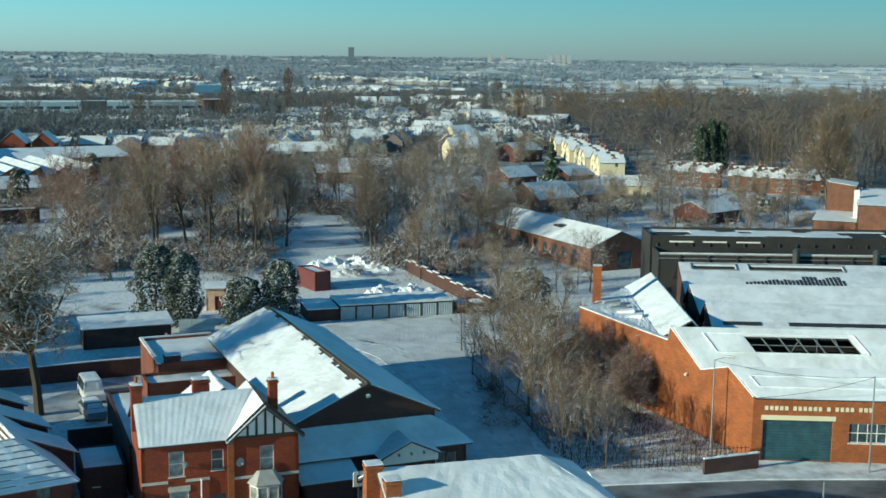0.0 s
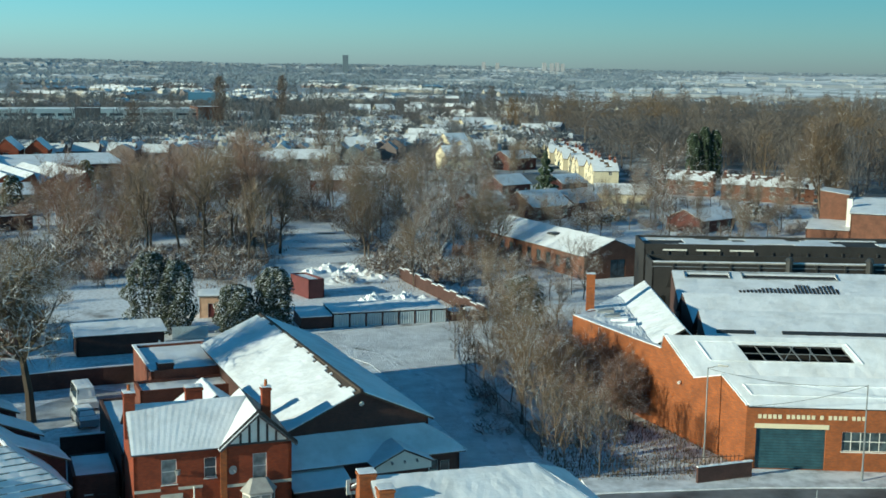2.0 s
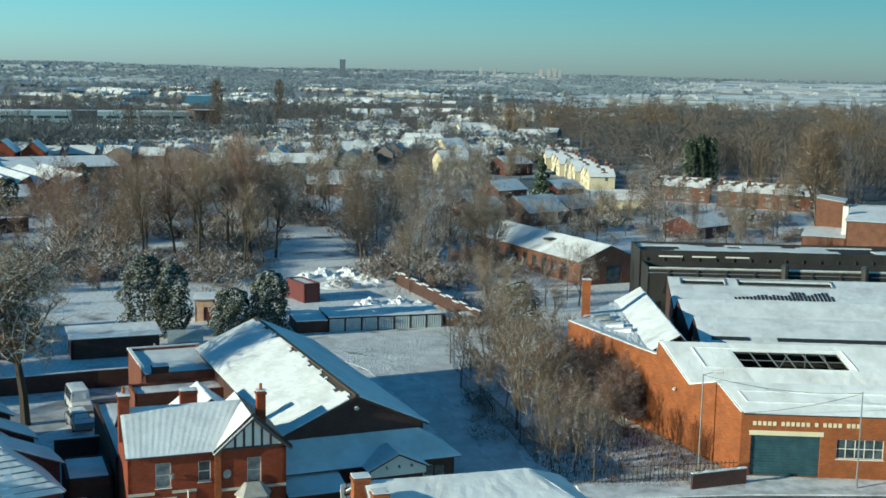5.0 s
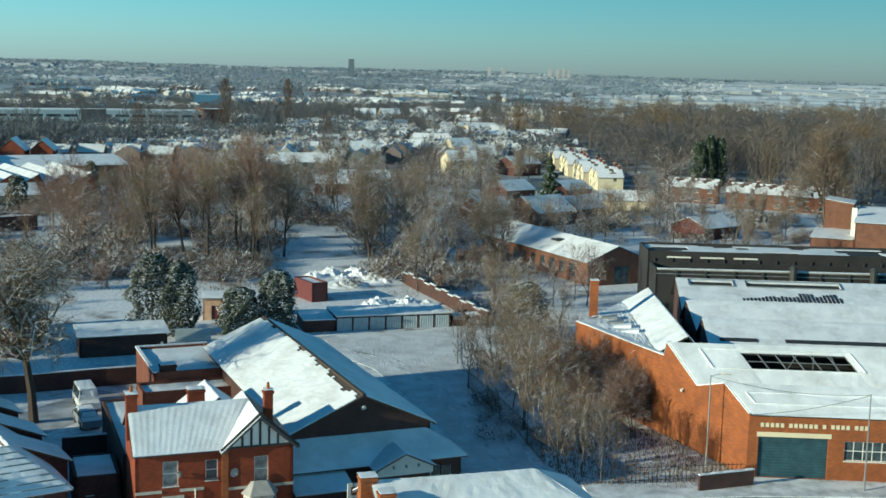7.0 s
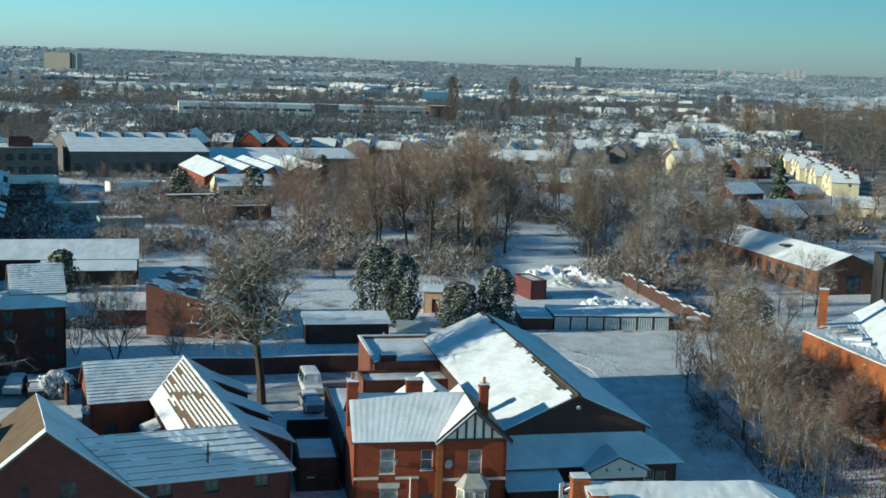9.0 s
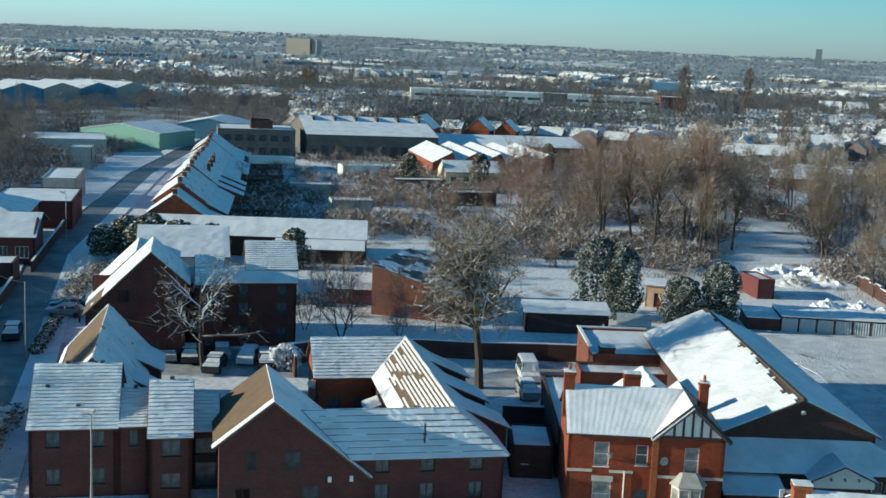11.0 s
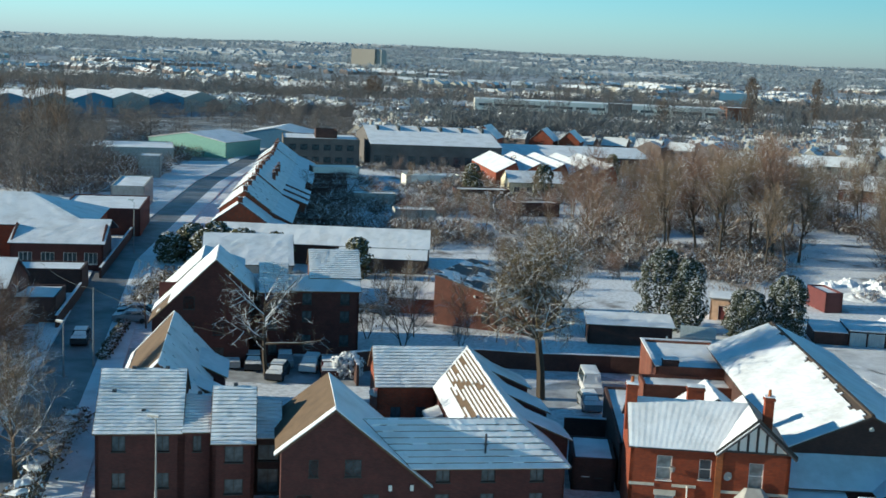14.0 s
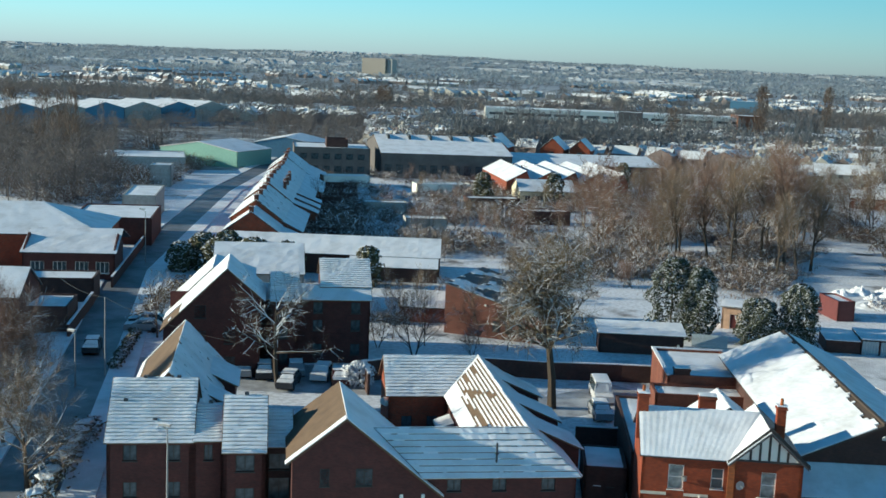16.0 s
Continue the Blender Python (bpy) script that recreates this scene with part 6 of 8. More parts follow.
for k, (px, py, pw) in enumerate(((2.2, 152.6, 1.5), (4.3, 153.4, 1.6))):
    b = thing("skip", pose(px, py, 0, 0, 0, 17), "small red steel skip capped with snow", "skip")
    Geo().prism([(0, 0), (pw, 0), (pw, 2.2), (0, 2.2)], 0, 1.15).part("body", RED_PAINT, b)
    Geo().add(*snow_face([(0, 0, 1.15), (pw, 0, 1.15), (pw, 2.2, 1.15), (0, 2.2, 1.15)], th=0.22, step=0.35, inset=0.0, rough=0.1)).part("snow", SNOW, b)
g = Geo()
for k in range(14):
    a, b = Vector((-5.5 + 0.85 * k, 184 - 2.25 * k)), Vector((-5.5 + 0.85 * (k + 1), 184 - 2.25 * (k + 1)))
    g.obox(a, b, 0.3, 0, 1.7 + 0.3 * (k % 2))
bw = g.part("boundary_wall", BRICK_DARK, None)
tagged(bw, "weathered brick boundary wall with snow along the top", "wall")
s = Geo()
for k in range(14):
    a, b = Vector((-5.5 + 0.85 * k, 184 - 2.25 * k)), Vector((-5.5 + 0.85 * (k + 1), 184 - 2.25 * (k + 1)))
    s.obox(a + Vector((-0.02, 0)), b + Vector((-0.02, 0)), 0.34, 1.7 + 0.3 * (k % 2), 1.8 + 0.3 * (k % 2))
s.part("snow", SNOW, bw)
g = Geo()
for a, b in (((-50.5, 111.5), (-45.8, 113.8)), ((-45.8, 113.8), (-40.7, 115.5)), ((-40.7, 115.5), (-33.4, 119.0)), ((-33.4, 119.0), (-28.5, 121.0))):
    g.obox(a, b, 0.25, 0, 1.8)
yw = g.part("garden_wall", BRICK_DARK, None)
tagged(yw, "dark brick garden wall with snow along the top", "wall")
g = Geo()
for a, b in (((-50.5, 111.5), (-45.8, 113.8)), ((-45.8, 113.8), (-40.7, 115.5)), ((-40.7, 115.5), (-33.4, 119.0)), ((-33.4, 119.0), (-28.5, 121.0))):
    g.obox(a, b, 0.27, 1.8, 1.9)
g.part("snow", SNOW, yw)

# heaps of snow and rubble in the yard
def heap(name, x, y, r, h, mat, label, seed):
    g, n, m = Geo(), 16, 6
    v, f = [], []
    for j in range(m + 1):
        for i in range(n):
            a, q = 2 * math.pi * i / n, j / m
            rr = r * q * (1 + 0.3 * noise.noise((math.cos(a) * 2 + seed, math.sin(a) * 2, q)))
            v.append((rr * math.cos(a), rr * math.sin(a), max(-0.05, h * (1 - q ** 1.4) * (1 + 0.9 * noise.noise((math.cos(a) * q * 5, math.sin(a) * q * 5, seed))) - 0.05)))
    for j in range(m):
        for i in range(n):
            f.append((j * n + i, (j + 1) * n + i, (j + 1) * n + (i + 1) % n, j * n + (i + 1) % n))
    ob = tagged(new(name, g.add(v, f).mesh(name, mat)), label, "mound")
    ob.location = (x, y, 0)
    return ob


for k, (x, y, r, h) in enumerate(((-8.5, 165, 2.4, 1.2), (-4.6, 165.5, 3.0, 1.1), (-2.0, 163, 1.6, 0.7), (-14, 181, 3.8, 0.8), (-8, 184, 3.4, 0.9), (-20, 178, 3.4, 0.8), (-17.3, 191, 2.6, 1.0), (-12.7, 190, 2.2, 1.1), (-8.3, 193, 2.8, 1.2), (-19.7, 188, 2.0, 0.8), (-5.4, 189, 1.8, 0.9), (-15.0, 187, 1.5, 0.7), (-10.5, 187.5, 1.7, 0.8), (-4.0, 168.0, 1.6, 0.9), (-1.6, 166.5, 1.4, 0.7), (-24.5, 186, 2.4, 0.9), (-13.5, 194, 2.0, 0.9))):
    heap("mound", x, y, r, h, SNOW, "mound of lumpy snow in the yard", k * 3.3)

# ---- cars ----
def car(m, paint, label, van=False):
    t = thing("car", m, label, "van" if van else "car")
    L, w = (4.9, 1.9) if van else (4.2, 1.72)
    top = 1.95 if van else 1.42
    prof = [(-L / 2, 0.3), (-L / 2, 0.85), (-L / 2 + 0.95, 0.95), (-L / 2 + (1.25 if van else 1.65), top), (L / 2 - (0.15 if van else 0.75), top), (L / 2 - 0.05, 0.95), (L / 2, 0.85), (L / 2, 0.3)]
    b = Geo()
    n = len(prof)
    ins = [0.0, 0.0, 0.03, 0.17, 0.17, 0.03, 0.0, 0.0]
    b.add([(x, -w / 2 + q, z) for (x, z), q in zip(prof, ins)] + [(x, w / 2 - q, z) for (x, z), q in zip(prof, ins)],
          [tuple(range(n)), tuple(range(2 * n - 1, n - 1, -1))] + [((i + 1) % n, i, n + i, n + (i + 1) % n) for i in range(n)])
    b.part("body", paint, t)
    Geo().add([(prof[2][0] - 0.01 + 0.12, -w / 2 + 0.16, 1.02), (prof[2][0] + 0.11, w / 2 - 0.16, 1.02), (prof[3][0] - 0.10, w / 2 - 0.25, top - 0.09), (prof[3][0] - 0.10, -w / 2 + 0.25, top - 0.09)], [(3, 2, 1, 0)]).part("windscreen", GLASS, t)
    for sy in (-1, 1):
        Geo().add([(prof[2][0] + 0.4, sy * (w / 2 - 0.02), 1.0), (prof[5][0] - 0.25, sy * (w / 2 - 0.02), 1.0), (prof[4][0] - 0.1, sy * (w / 2 - 0.145), top - 0.1), (prof[3][0] + 0.1, sy * (w / 2 - 0.145), top - 0.1)], [(0, 1, 2, 3) if sy < 0 else (3, 2, 1, 0)]).part("side_window", GLASS, t)
        for x in (-L / 2 + 0.8, L / 2 - 0.8):
            Geo().tube((x, sy * (w / 2 - 0.2), 0.32), (x, sy * (w / 2 + 0.01), 0.32), 0.32, 0.32, 12).part("wheel", TYRE, t)
    s = Geo()
    s.add(*snow_face([(prof[3][0] + 0.02, -w / 2 + 0.2, top), (prof[4][0], -w / 2 + 0.2, top), (prof[4][0], w / 2 - 0.2, top), (prof[3][0] + 0.02, w / 2 - 0.2, top)], th=0.1, step=0.3, inset=0.0))
    s.add(*snow_face([(prof[1][0] + 0.05, -w / 2 + 0.08, 0.88), (prof[2][0], -w / 2 + 0.08, 0.98), (prof[2][0], w / 2 - 0.08, 0.98), (prof[1][0] + 0.05, w / 2 - 0.08, 0.88)], th=0.06, step=0.3, inset=0.0))
    s.add(*snow_face([(prof[2][0] + 0.1, -w / 2 + 0.16, 1.02), (prof[3][0] - 0.12, -w / 2 + 0.24, top - 0.08), (prof[3][0] - 0.12, w / 2 - 0.24, top - 0.08), (prof[2][0] + 0.1, w / 2 - 0.16, 1.02)], th=0.05, step=0.25, inset=0.0))
    s.part("snow", SNOW, t, "snow on roof, screen and bonnet")
    return t


CARS = [(-71.6, 98.4, 123, CAR_DARK), (-69.4, 99.2, 123, CAR_DARK), (-67.4, 99.9, 123, CAR_GREY), (-65.2, 100.4, 123, CAR_DARK), (-63.2, 103.2, 303, CAR_GREY), (-60.0, 103.0, 110, CAR_WHITE), (-57.6, 102.4, 123, CAR_RED), (-61.2, 98.6, 110, CAR_DARK), (-78.5, 113.5, 40, CAR_DARK), (-89.4, 112.4, 30, CAR_DARK), (-87.8, 109.6, 30, CAR_GREY)]
names = {CAR_DARK.name: "dark parked car under snow", CAR_GREY.name: "silver parked car under snow", CAR_WHITE.name: "white parked car under snow", CAR_RED.name: "dark red parked car under snow"}
for x, y, a, p in CARS:
    car(pose(x, y, 0.02, 0, 0, a), p, names[p.name])
car(pose(-33.2, 111.5, 0, 0, 0, 115), CAR_WHITE, "white van under snow beside the wall", True)
car(pose(-31.4, 105.5, 0, 0, 0, 118), CAR_GREY, "snow-covered silver car behind the van")
car(pose(-86.0, 98.9, 0.05, 0, 0, 124), CAR_DARK, "dark car on the slushy road")
car(pose(-100.4, 105.2, 0.02, 0, 0, 30), CAR_DARK, "dark estate car on a snowy forecourt")

# ---- lamps, poles and wires ----
def street_lamp(x, y, h, arm, ang, label, bulb=True):
    t = thing("street_lamp", pose(x, y, 0, 0, 0, ang), label, "street lamp")
    Geo().tube((0, 0, 0), (0, 0, 1.2), 0.11, 0.10, 8).tube((0, 0, 1.2), (0, 0, h), 0.075, 0.05, 8).part("pole", METAL, t)
    if bulb:
        Geo().tube((0, 0, h - 0.05), (arm, 0, h + 0.25), 0.04, 0.035, 6).part("arm", METAL, t)
        Geo().box(arm - 0.1, arm + 0.75, -0.16, 0.16, h + 0.20, h + 0.36).part("lantern", GREY, t)
        Geo().add(*snow_face([(arm - 0.1, -0.15, h + 0.36), (arm + 0.75, -0.15, h + 0.36), (arm + 0.75, 0.15, h + 0.36), (arm - 0.1, 0.15, h + 0.36)], th=0.07, step=0.2, inset=0)).part("snow", SNOW, t)
    return t


street_lamp(22.9, 97.8, 7.8, 0.9, -20, "grey street lamp beside the factory wall")
street_lamp(34.2, 92.0, 8.0, 1.0, 180, "dark telegraph pole in front of the factory", False)
street_lamp(-50.2, 65.3, 6.3, -0.5, 10, "pale street lamp in front of the flats")
street_lamp(-78.0, 87.3, 5.2, -0.7, 0, "slim street lamp beside the main road")
street_lamp(-78.4, 92.0, 8.0, 0.6, 0, "wooden telegraph pole beside the main road", False)
street_lamp(-117, 146.5, 8.0, -0.8, 20, "grey street lamp beside the main road")
street_lamp(27.7, 83.0, 2.5, 0.6, 0, "top of a street lamp at the kerb", False)


def wire(a, b, sag, r=0.02):
    g, a, b = Geo(), Vector(a), Vector(b)
    pts = [a.lerp(b, i / 12) - Vector((0, 0, sag * 4 * (i / 12) * (1 - i / 12))) for i in range(13)]
    for p, q in zip(pts, pts[1:]):
        g.tube(p, q, r, r, 4)
    return tagged(new("overhead_wire", g.mesh("overhead_wire", METAL_DARK)), "thin dark overhead wire between poles", "wire")


wire((34.2, 92.0, 7.9), (25.6, 95.0, 5.3), 0.3)
wire((34.2, 92.0, 7.9), (23.0, 97.8, 7.7), 0.5)
wire((-78.4, 92.0, 7.9), (-62, 92, 5.5), 0.6)
wire((-78.4, 92.0, 7.9), (-100, 108, 6.0), 0.6)


def railing(pts, h=1.6, step=0.5, label="dark steel railing fence along the drive", mat=None):
    first = tagged(new("fence"), label, "fence")
    first.location = (pts[0][0], pts[0][1], 0)
    rail, base = Geo(), Geo().tube((0, 0, 0), (0, 0, h), 0.03, 0.03, 4).mesh("paling", mat or METAL_DARK)
    o = Vector(pts[0])
    for a, b in zip(pts, pts[1:]):
        a, b = Vector(a) - o, Vector(b) - o
        for z in (0.25, h - 0.2):
            rail.tube((a.x, a.y, z), (b.x, b.y, z), 0.03, 0.03, 4)
        k = int((b - a).length / step)
        for i in range(k):
            p = a.lerp(b, i / k)
            link_part("paling", base, first, "", pose(p.x, p.y, 0))
    rail.part("rail", mat or METAL_DARK, first)
    return first


railing([(9.2, 97), (7.5, 106), (5.5, 114), (3.2, 122)], 1.9, 0.4)
w = thing("garden_wall", pose(20.9, 91.0, 0, 0, 0, 20), "low dark brick wall with snow along the top before the factory plot", "wall")
Geo().box(0, 5.0, 0, 0.25, 0, 1.4).part("wall", BRICK_DARK, w)
Geo().add(*snow_face([(-0.02, -0.03, 1.4), (5.02, -0.03, 1.4), (5.02, 0.28, 1.4), (-0.02, 0.28, 1.4)], th=0.16, step=0.15, inset=0.0, rough=0.08)).part("snow", SNOW, w)
railing([(13.0, 92.2), (19, 93.4), (25.3, 94.5)], 1.5, 0.35, "weathered paling fence along the pavement", WOOD_BLACK)

# ---- trees ----
def tube_into(v, f, pts, rad, sides):
    k = len(v)
    for i, p in enumerate(pts):
        d = (pts[min(i + 1, len(pts) - 1)] - pts[max(i - 1, 0)]).normalized()
        u = d.orthogonal().normalized()
        w = d.cross(u)
        for s in range(sides):
            a = 2 * math.pi * s / sides
            v.append(tuple(p + (u * math.cos(a) + w * math.sin(a)) * rad[i]))
    for i in range(len(pts) - 1):
        for s in range(sides):
            f.append((k + i * sides + s, k + i * sides + (s + 1) % sides, k + (i + 1) * sides + (s + 1) % sides, k + (i + 1) * sides + s))


def grow(seed, h, trunk_frac=0.3, counts=(9, 7, 6), lengths=(0.55, 0.24, 0.11), spread=55, up=0.25, r0=0.22, twig=0.018, stems=1, droop=0.0, woody=1):
    """A bare tree: two pairs of verts and faces, trunk with limbs, and crown of twigs."""
    rng = random.Random(seed)
    wood, fine = ([], []), ([], [])

    def limb(p, d, length, r, level):
        n = (4, 3, 2, 1)[min(level, 3)]
        pts, rad = [p], [r]
        for i in range(n):
            w_ = 0.16 if level else 0.055
            d = (d + Vector((rng.gauss(0, w_), rng.gauss(0, w_), rng.gauss(0, 0.10) + up * 0.35 - droop * level * 0.12))).normalized()
            p = p + d * (length / n)
            pts.append(p)
            rad.append(max(twig * 0.6, r * (1 - 0.75 * (i + 1) / n)))
        tgt = wood if level <= woody else fine
        if level == len(counts):      # last twigs are flat slivers
            k, side = len(tgt[0]), (Matrix.Rotation(rng.uniform(0, 6.28), 3, d) @ d.orthogonal()).normalized() * r * 0.9
            tgt[0].extend((tuple(pts[0] - side), tuple(pts[0] + side), tuple(pts[-1] + d * length * 0.1)))
            tgt[1].append((k, k + 1, k + 2))
            return
        tube_into(*tgt, pts, rad, (6, 4, 3, 3)[min(level, 3)])
        if level < len(counts):
            m = counts[level]
            for i in range(m):
                q = (trunk_frac if level == 0 else 0.25) + (1 - (trunk_frac if level == 0 else 0.25)) * (i + rng.random()) / m
                x = min(q, 0.999) * n
                a = pts[int(x)].lerp(pts[int(x) + 1], x - int(x))
                dd = (pts[int(x) + 1] - pts[int(x)]).normalized()
                side = (Matrix.Rotation(rng.uniform(0, 2 * math.pi), 3, dd) @ dd.orthogonal()).normalized()
                ang = radians(spread * rng.uniform(0.6, 1.15) * (1.0 if level else (1.15 - 0.5 * q)))
                nd = dd * math.cos(ang) + side * math.sin(ang)
                limb(a, nd, h * lengths[level] * rng.uniform(0.7, 1.2) * (1.0 if level else (1.25 - 0.55 * q)), max(twig, r * (0.55, 0.42, 0.4)[min(level, 2)] * (1.1 - 0.6 * q)), level + 1)

    for s in range(stems):
        a = rng.uniform(0, 6.28)
        lean = 0.05 if stems == 1 else 0.35
        limb(Vector((math.cos(a), math.sin(a), 0)) * (0 if stems == 1 else rng.uniform(0.1, 0.5)) - Vector((0, 0, 0.1)), Vector((math.cos(a) * lean, math.sin(a) * lean, 1)).normalized(), h * 0.72 * rng.uniform(0.85, 1.1), r0, 0)
    return wood, fine


def tree(name, m, spec, twigs, label, bark=None):
    t = thing(name, m, label, "tree")
    wood, fine = spec if isinstance(spec, tuple) else grow(**spec)
    link_part("trunk", from_lists("trunk", *wood, bark or BARK), t)
    link_part("crown", from_lists("crown", *fine, twigs), t)
    return t


def at(x, y, s=1.0, turn=0.0, sz=None):
    return pose(x, y, 0, 0, 0, turn) @ Matrix.Diagonal((s, s, sz or s, 1))


# the three large street and yard trees
tree("bare_tree", at(-36.3, 105.8), dict(seed=5, h=17.0, trunk_frac=0.45, counts=(32, 9, 19), lengths=(0.36, 0.17, 0.10), spread=72, up=0.18, r0=0.5, twig=0.024, woody=2), TWIG_OLIVE, "large bare tree with snow-dusted branches by the parked van", BARK_LIMB)
tree("bare_tree", at(-62.2, 98.2), dict(seed=19, h=10.5, trunk_frac=0.36, counts=(15, 8, 11), lengths=(0.56, 0.18, 0.09), spread=72, up=0.16, r0=0.27, twig=0.013, woody=2), TWIG_SNOWY, "bare spreading tree with snowy branches in the car park", BARK_LIMB)
tree("bare_tree", at(-62.0, 64.3), dict(seed=12, h=8.2, trunk_frac=0.16, counts=(16, 12, 30), lengths=(0.52, 0.25, 0.13), spread=56, up=0.28, r0=0.2, twig=0.014, woody=2), TWIG_BROWN, "bare brown tree with snowy limbs beside the pavement", BARK_SNOWY)
tree("bare_tree", at(-71.0, 71.0), dict(seed=13, h=10.5, trunk_frac=0.15, counts=(20, 13, 48), lengths=(0.5, 0.26, 0.16), spread=52, up=0.3, r0=0.16, twig=0.012), TWIG_RED, "bare russet tree at the edge of the road")
tree("bare_tree", at(-84.5, 108), dict(seed=14, h=6.5, trunk_frac=0.2, counts=(10, 7, 14), spread=55, r0=0.12, twig=0.016), TWIG_SNOWY, "small bare tree with snow on its twigs on the verge")

# growth between the drive and the factory
SPEC_A = grow(21, 11.5, 0.18, (12, 8, 13), (0.48, 0.22, 0.12), 48, 0.35, 0.2, 0.017)
SPEC_B = grow(22, 9.5, 0.12, (12, 8, 13), (0.46, 0.24, 0.13), 50, 0.35, 0.13, 0.016, stems=2)
SPEC_C = grow(23, 5.5, 0.08, (9, 7, 20), (0.5, 0.28, 0.16), 52, 0.3, 0.07, 0.014, stems=4)
SPEC_S = grow(24, 6.0, 0.2, (9, 6, 10), (0.4, 0.22, 0.12), 45, 0.35, 0.06, 0.012)
ta = tree("bare_tree", at(8.2, 107.0, 0.82, 20), SPEC_A, TWIG_TAN, "bare tan tree in scrub beside the drive")
tb = tree("bare_tree", at(10.5, 112.5, 0.9, 20), SPEC_B, TWIG_TAN, "many-stemmed bare tree in scrub beside the drive")
for x, y, s, r in ((11.5, 123, 0.8, 200), (8.5, 131, 0.8, 130)):
    copy_thing(ta, at(x, y, s, r))
for x, y, s, r in ((9.3, 119, 0.85, 300), (6.5, 126, 0.8, 60), (10.0, 140, 0.9, 220), (15, 131, 0.7, 33)):
    copy_thing(tb, at(x, y, s, r))
tc = tree("shrub", at(17.2, 110.5, 1.0), SPEC_C, TWIG_RED, "dense brown shrub against the factory wall")
tc["category"] = "shrub"
for x, y, s, r in ((15.8, 113.5, 1.1, 50), (18.3, 107.2, 0.85, 120), (14.2, 117.5, 1.05, 210), (13.0, 121.5, 0.9, 290), (16.5, 108.5, 0.9, 20), (12.5, 114.0, 0.9, 77), (15.0, 110.0, 0.8, 170)):
    copy_thing(tc, at(x, y, s, r))
ts = tree("sapling", at(12.0, 94.5), SPEC_S, TWIG_TAN, "thin bare sapling beside the fence")
for x, y, s, r in ((10.3, 96.0, 1.1, 50), (13.0, 97.5, 0.9, 100), (9.3, 99.5, 1.15, 10), (14.5, 95.0, 0.7, 300), (11.2, 101.5, 0.9, 170), (8.2, 103.0, 0.8, 33), (6.2, 110.5, 0.9, 80), (5.2, 116.0, 0.85, 190), (3.4, 121.5, 1.0, 15), (12.6, 104.5, 1.0, 240), (15.2, 100.0, 0.8, 60), (7.6, 114.5, 1.1, 300), (4.6, 126.0, 1.0, 140), (2.4, 132.0, 1.1, 210), (13.4, 92.9, 0.9, 22), (10.8, 93.6, 1.0, 133)):
    copy_thing(ts, at(x, y, s, r))

for x, y, s, r in ((-62, 122.5, 1.0, 10), (-57.5, 121.8, 1.2, 70), (-52.5, 126.0, 1.0, 150), (-67, 124.5, 0.9, 230), (-48.5, 124.8, 1.1, 20), (-71.5, 128, 1.0, 99)):
    copy_thing(ts, at(x, y, s * 1.15, r))
tg = tree("sapling", at(-56.2, 116.5, 0.75), SPEC_B, TWIG_DARK, "dark bare sapling in the garden behind the flats", BARK_DARK)
for x, y, s, r in ((-61.5, 118.0, 0.6, 40), (-50.6, 119.5, 0.5, 250)):
    copy_thing(tg, at(x, y, s, r))

# tall grove and the belt of trees behind the yard
SPEC_T = [grow(31 + i, 20, 0.40, (16, 9, 17), (0.34, 0.17, 0.10), 48, 0.36, 0.30, 0.020) for i in range(2)]
SPEC_W = [grow(41 + i, 13, 0.2, (11, 8, 15), (0.46, 0.22, 0.13), 50, 0.3, 0.17, 0.020) for i in range(3)]
rng = random.Random(77)
tall = [tree("tall_tree", at(-38, 196, 1, 0), SPEC_T[0], TWIG_BROWN, "tall bare tree in the belt behind the yard", BARK_DARK), tree("tall_tree", at(-30, 200, 1.05, 50), SPEC_T[1], TWIG_RED, "tall bare russet tree in the belt behind the yard", BARK_DARK)]
for x, y, s in ((-43, 202, 0.95), (-47, 196, 0.85), (-35, 207, 1.05), (-27, 208, 0.9), (-33, 214, 1.0), (-41, 216, 1.0), (-50, 210, 0.9), (-28.5, 203, 0.8), (-30, 192, 0.75), (-55, 220, 0.9), (-38, 228, 1.0), (-31, 225, 0.85), (-46, 232, 0.9)):
    copy_thing(rng.choice(tall), at(x, y, s, rng.uniform(0, 360), s * rng.uniform(0.9, 1.1)))
belt = [tree("bare_tree", at(-60, 196), SPEC_W[0], TWIG_RED, "bare russet tree in the belt behind the gardens"), tree("bare_tree", at(-12, 205), SPEC_W[1], TWIG_BROWN, "bare brown tree in the belt behind the yard"),
        tree("bare_tree", at(-5, 214), SPEC_W[2], TWIG_DARK, "dark bare tree with snow-dusted twigs in the belt behind the yard", BARK_DARK)]
for x, y, k, s_, r_ in ((46.3, 236, 2, 0.85, 40), (-3.6, 190, 2, 0.85, 10), (0.9, 195, 2, 0.95, 120), (5.6, 199, 1, 0.9, 200), (3.0, 206, 2, 0.95, 300), (-1.5, 204, 2, 0.9, 77), (9.0, 204, 2, 0.85, 30), (16.3, 167, 2, 0.5, 60), (40.0, 246, 1, 0.6, 160), (62, 262, 2, 0.6, 10), (70, 268, 1, 0.6, 90)):
    copy_thing(belt[k], at(x, y, s_, r_))
gold = tree("tall_tree", at(80.0, 247.4, 1.1, 40, 1.22), SPEC_T[1], TWIG_TAN, "tall golden-brown bare tree before the brick terrace")
copy_thing(gold, at(83.0, 250, 0.9, 130))
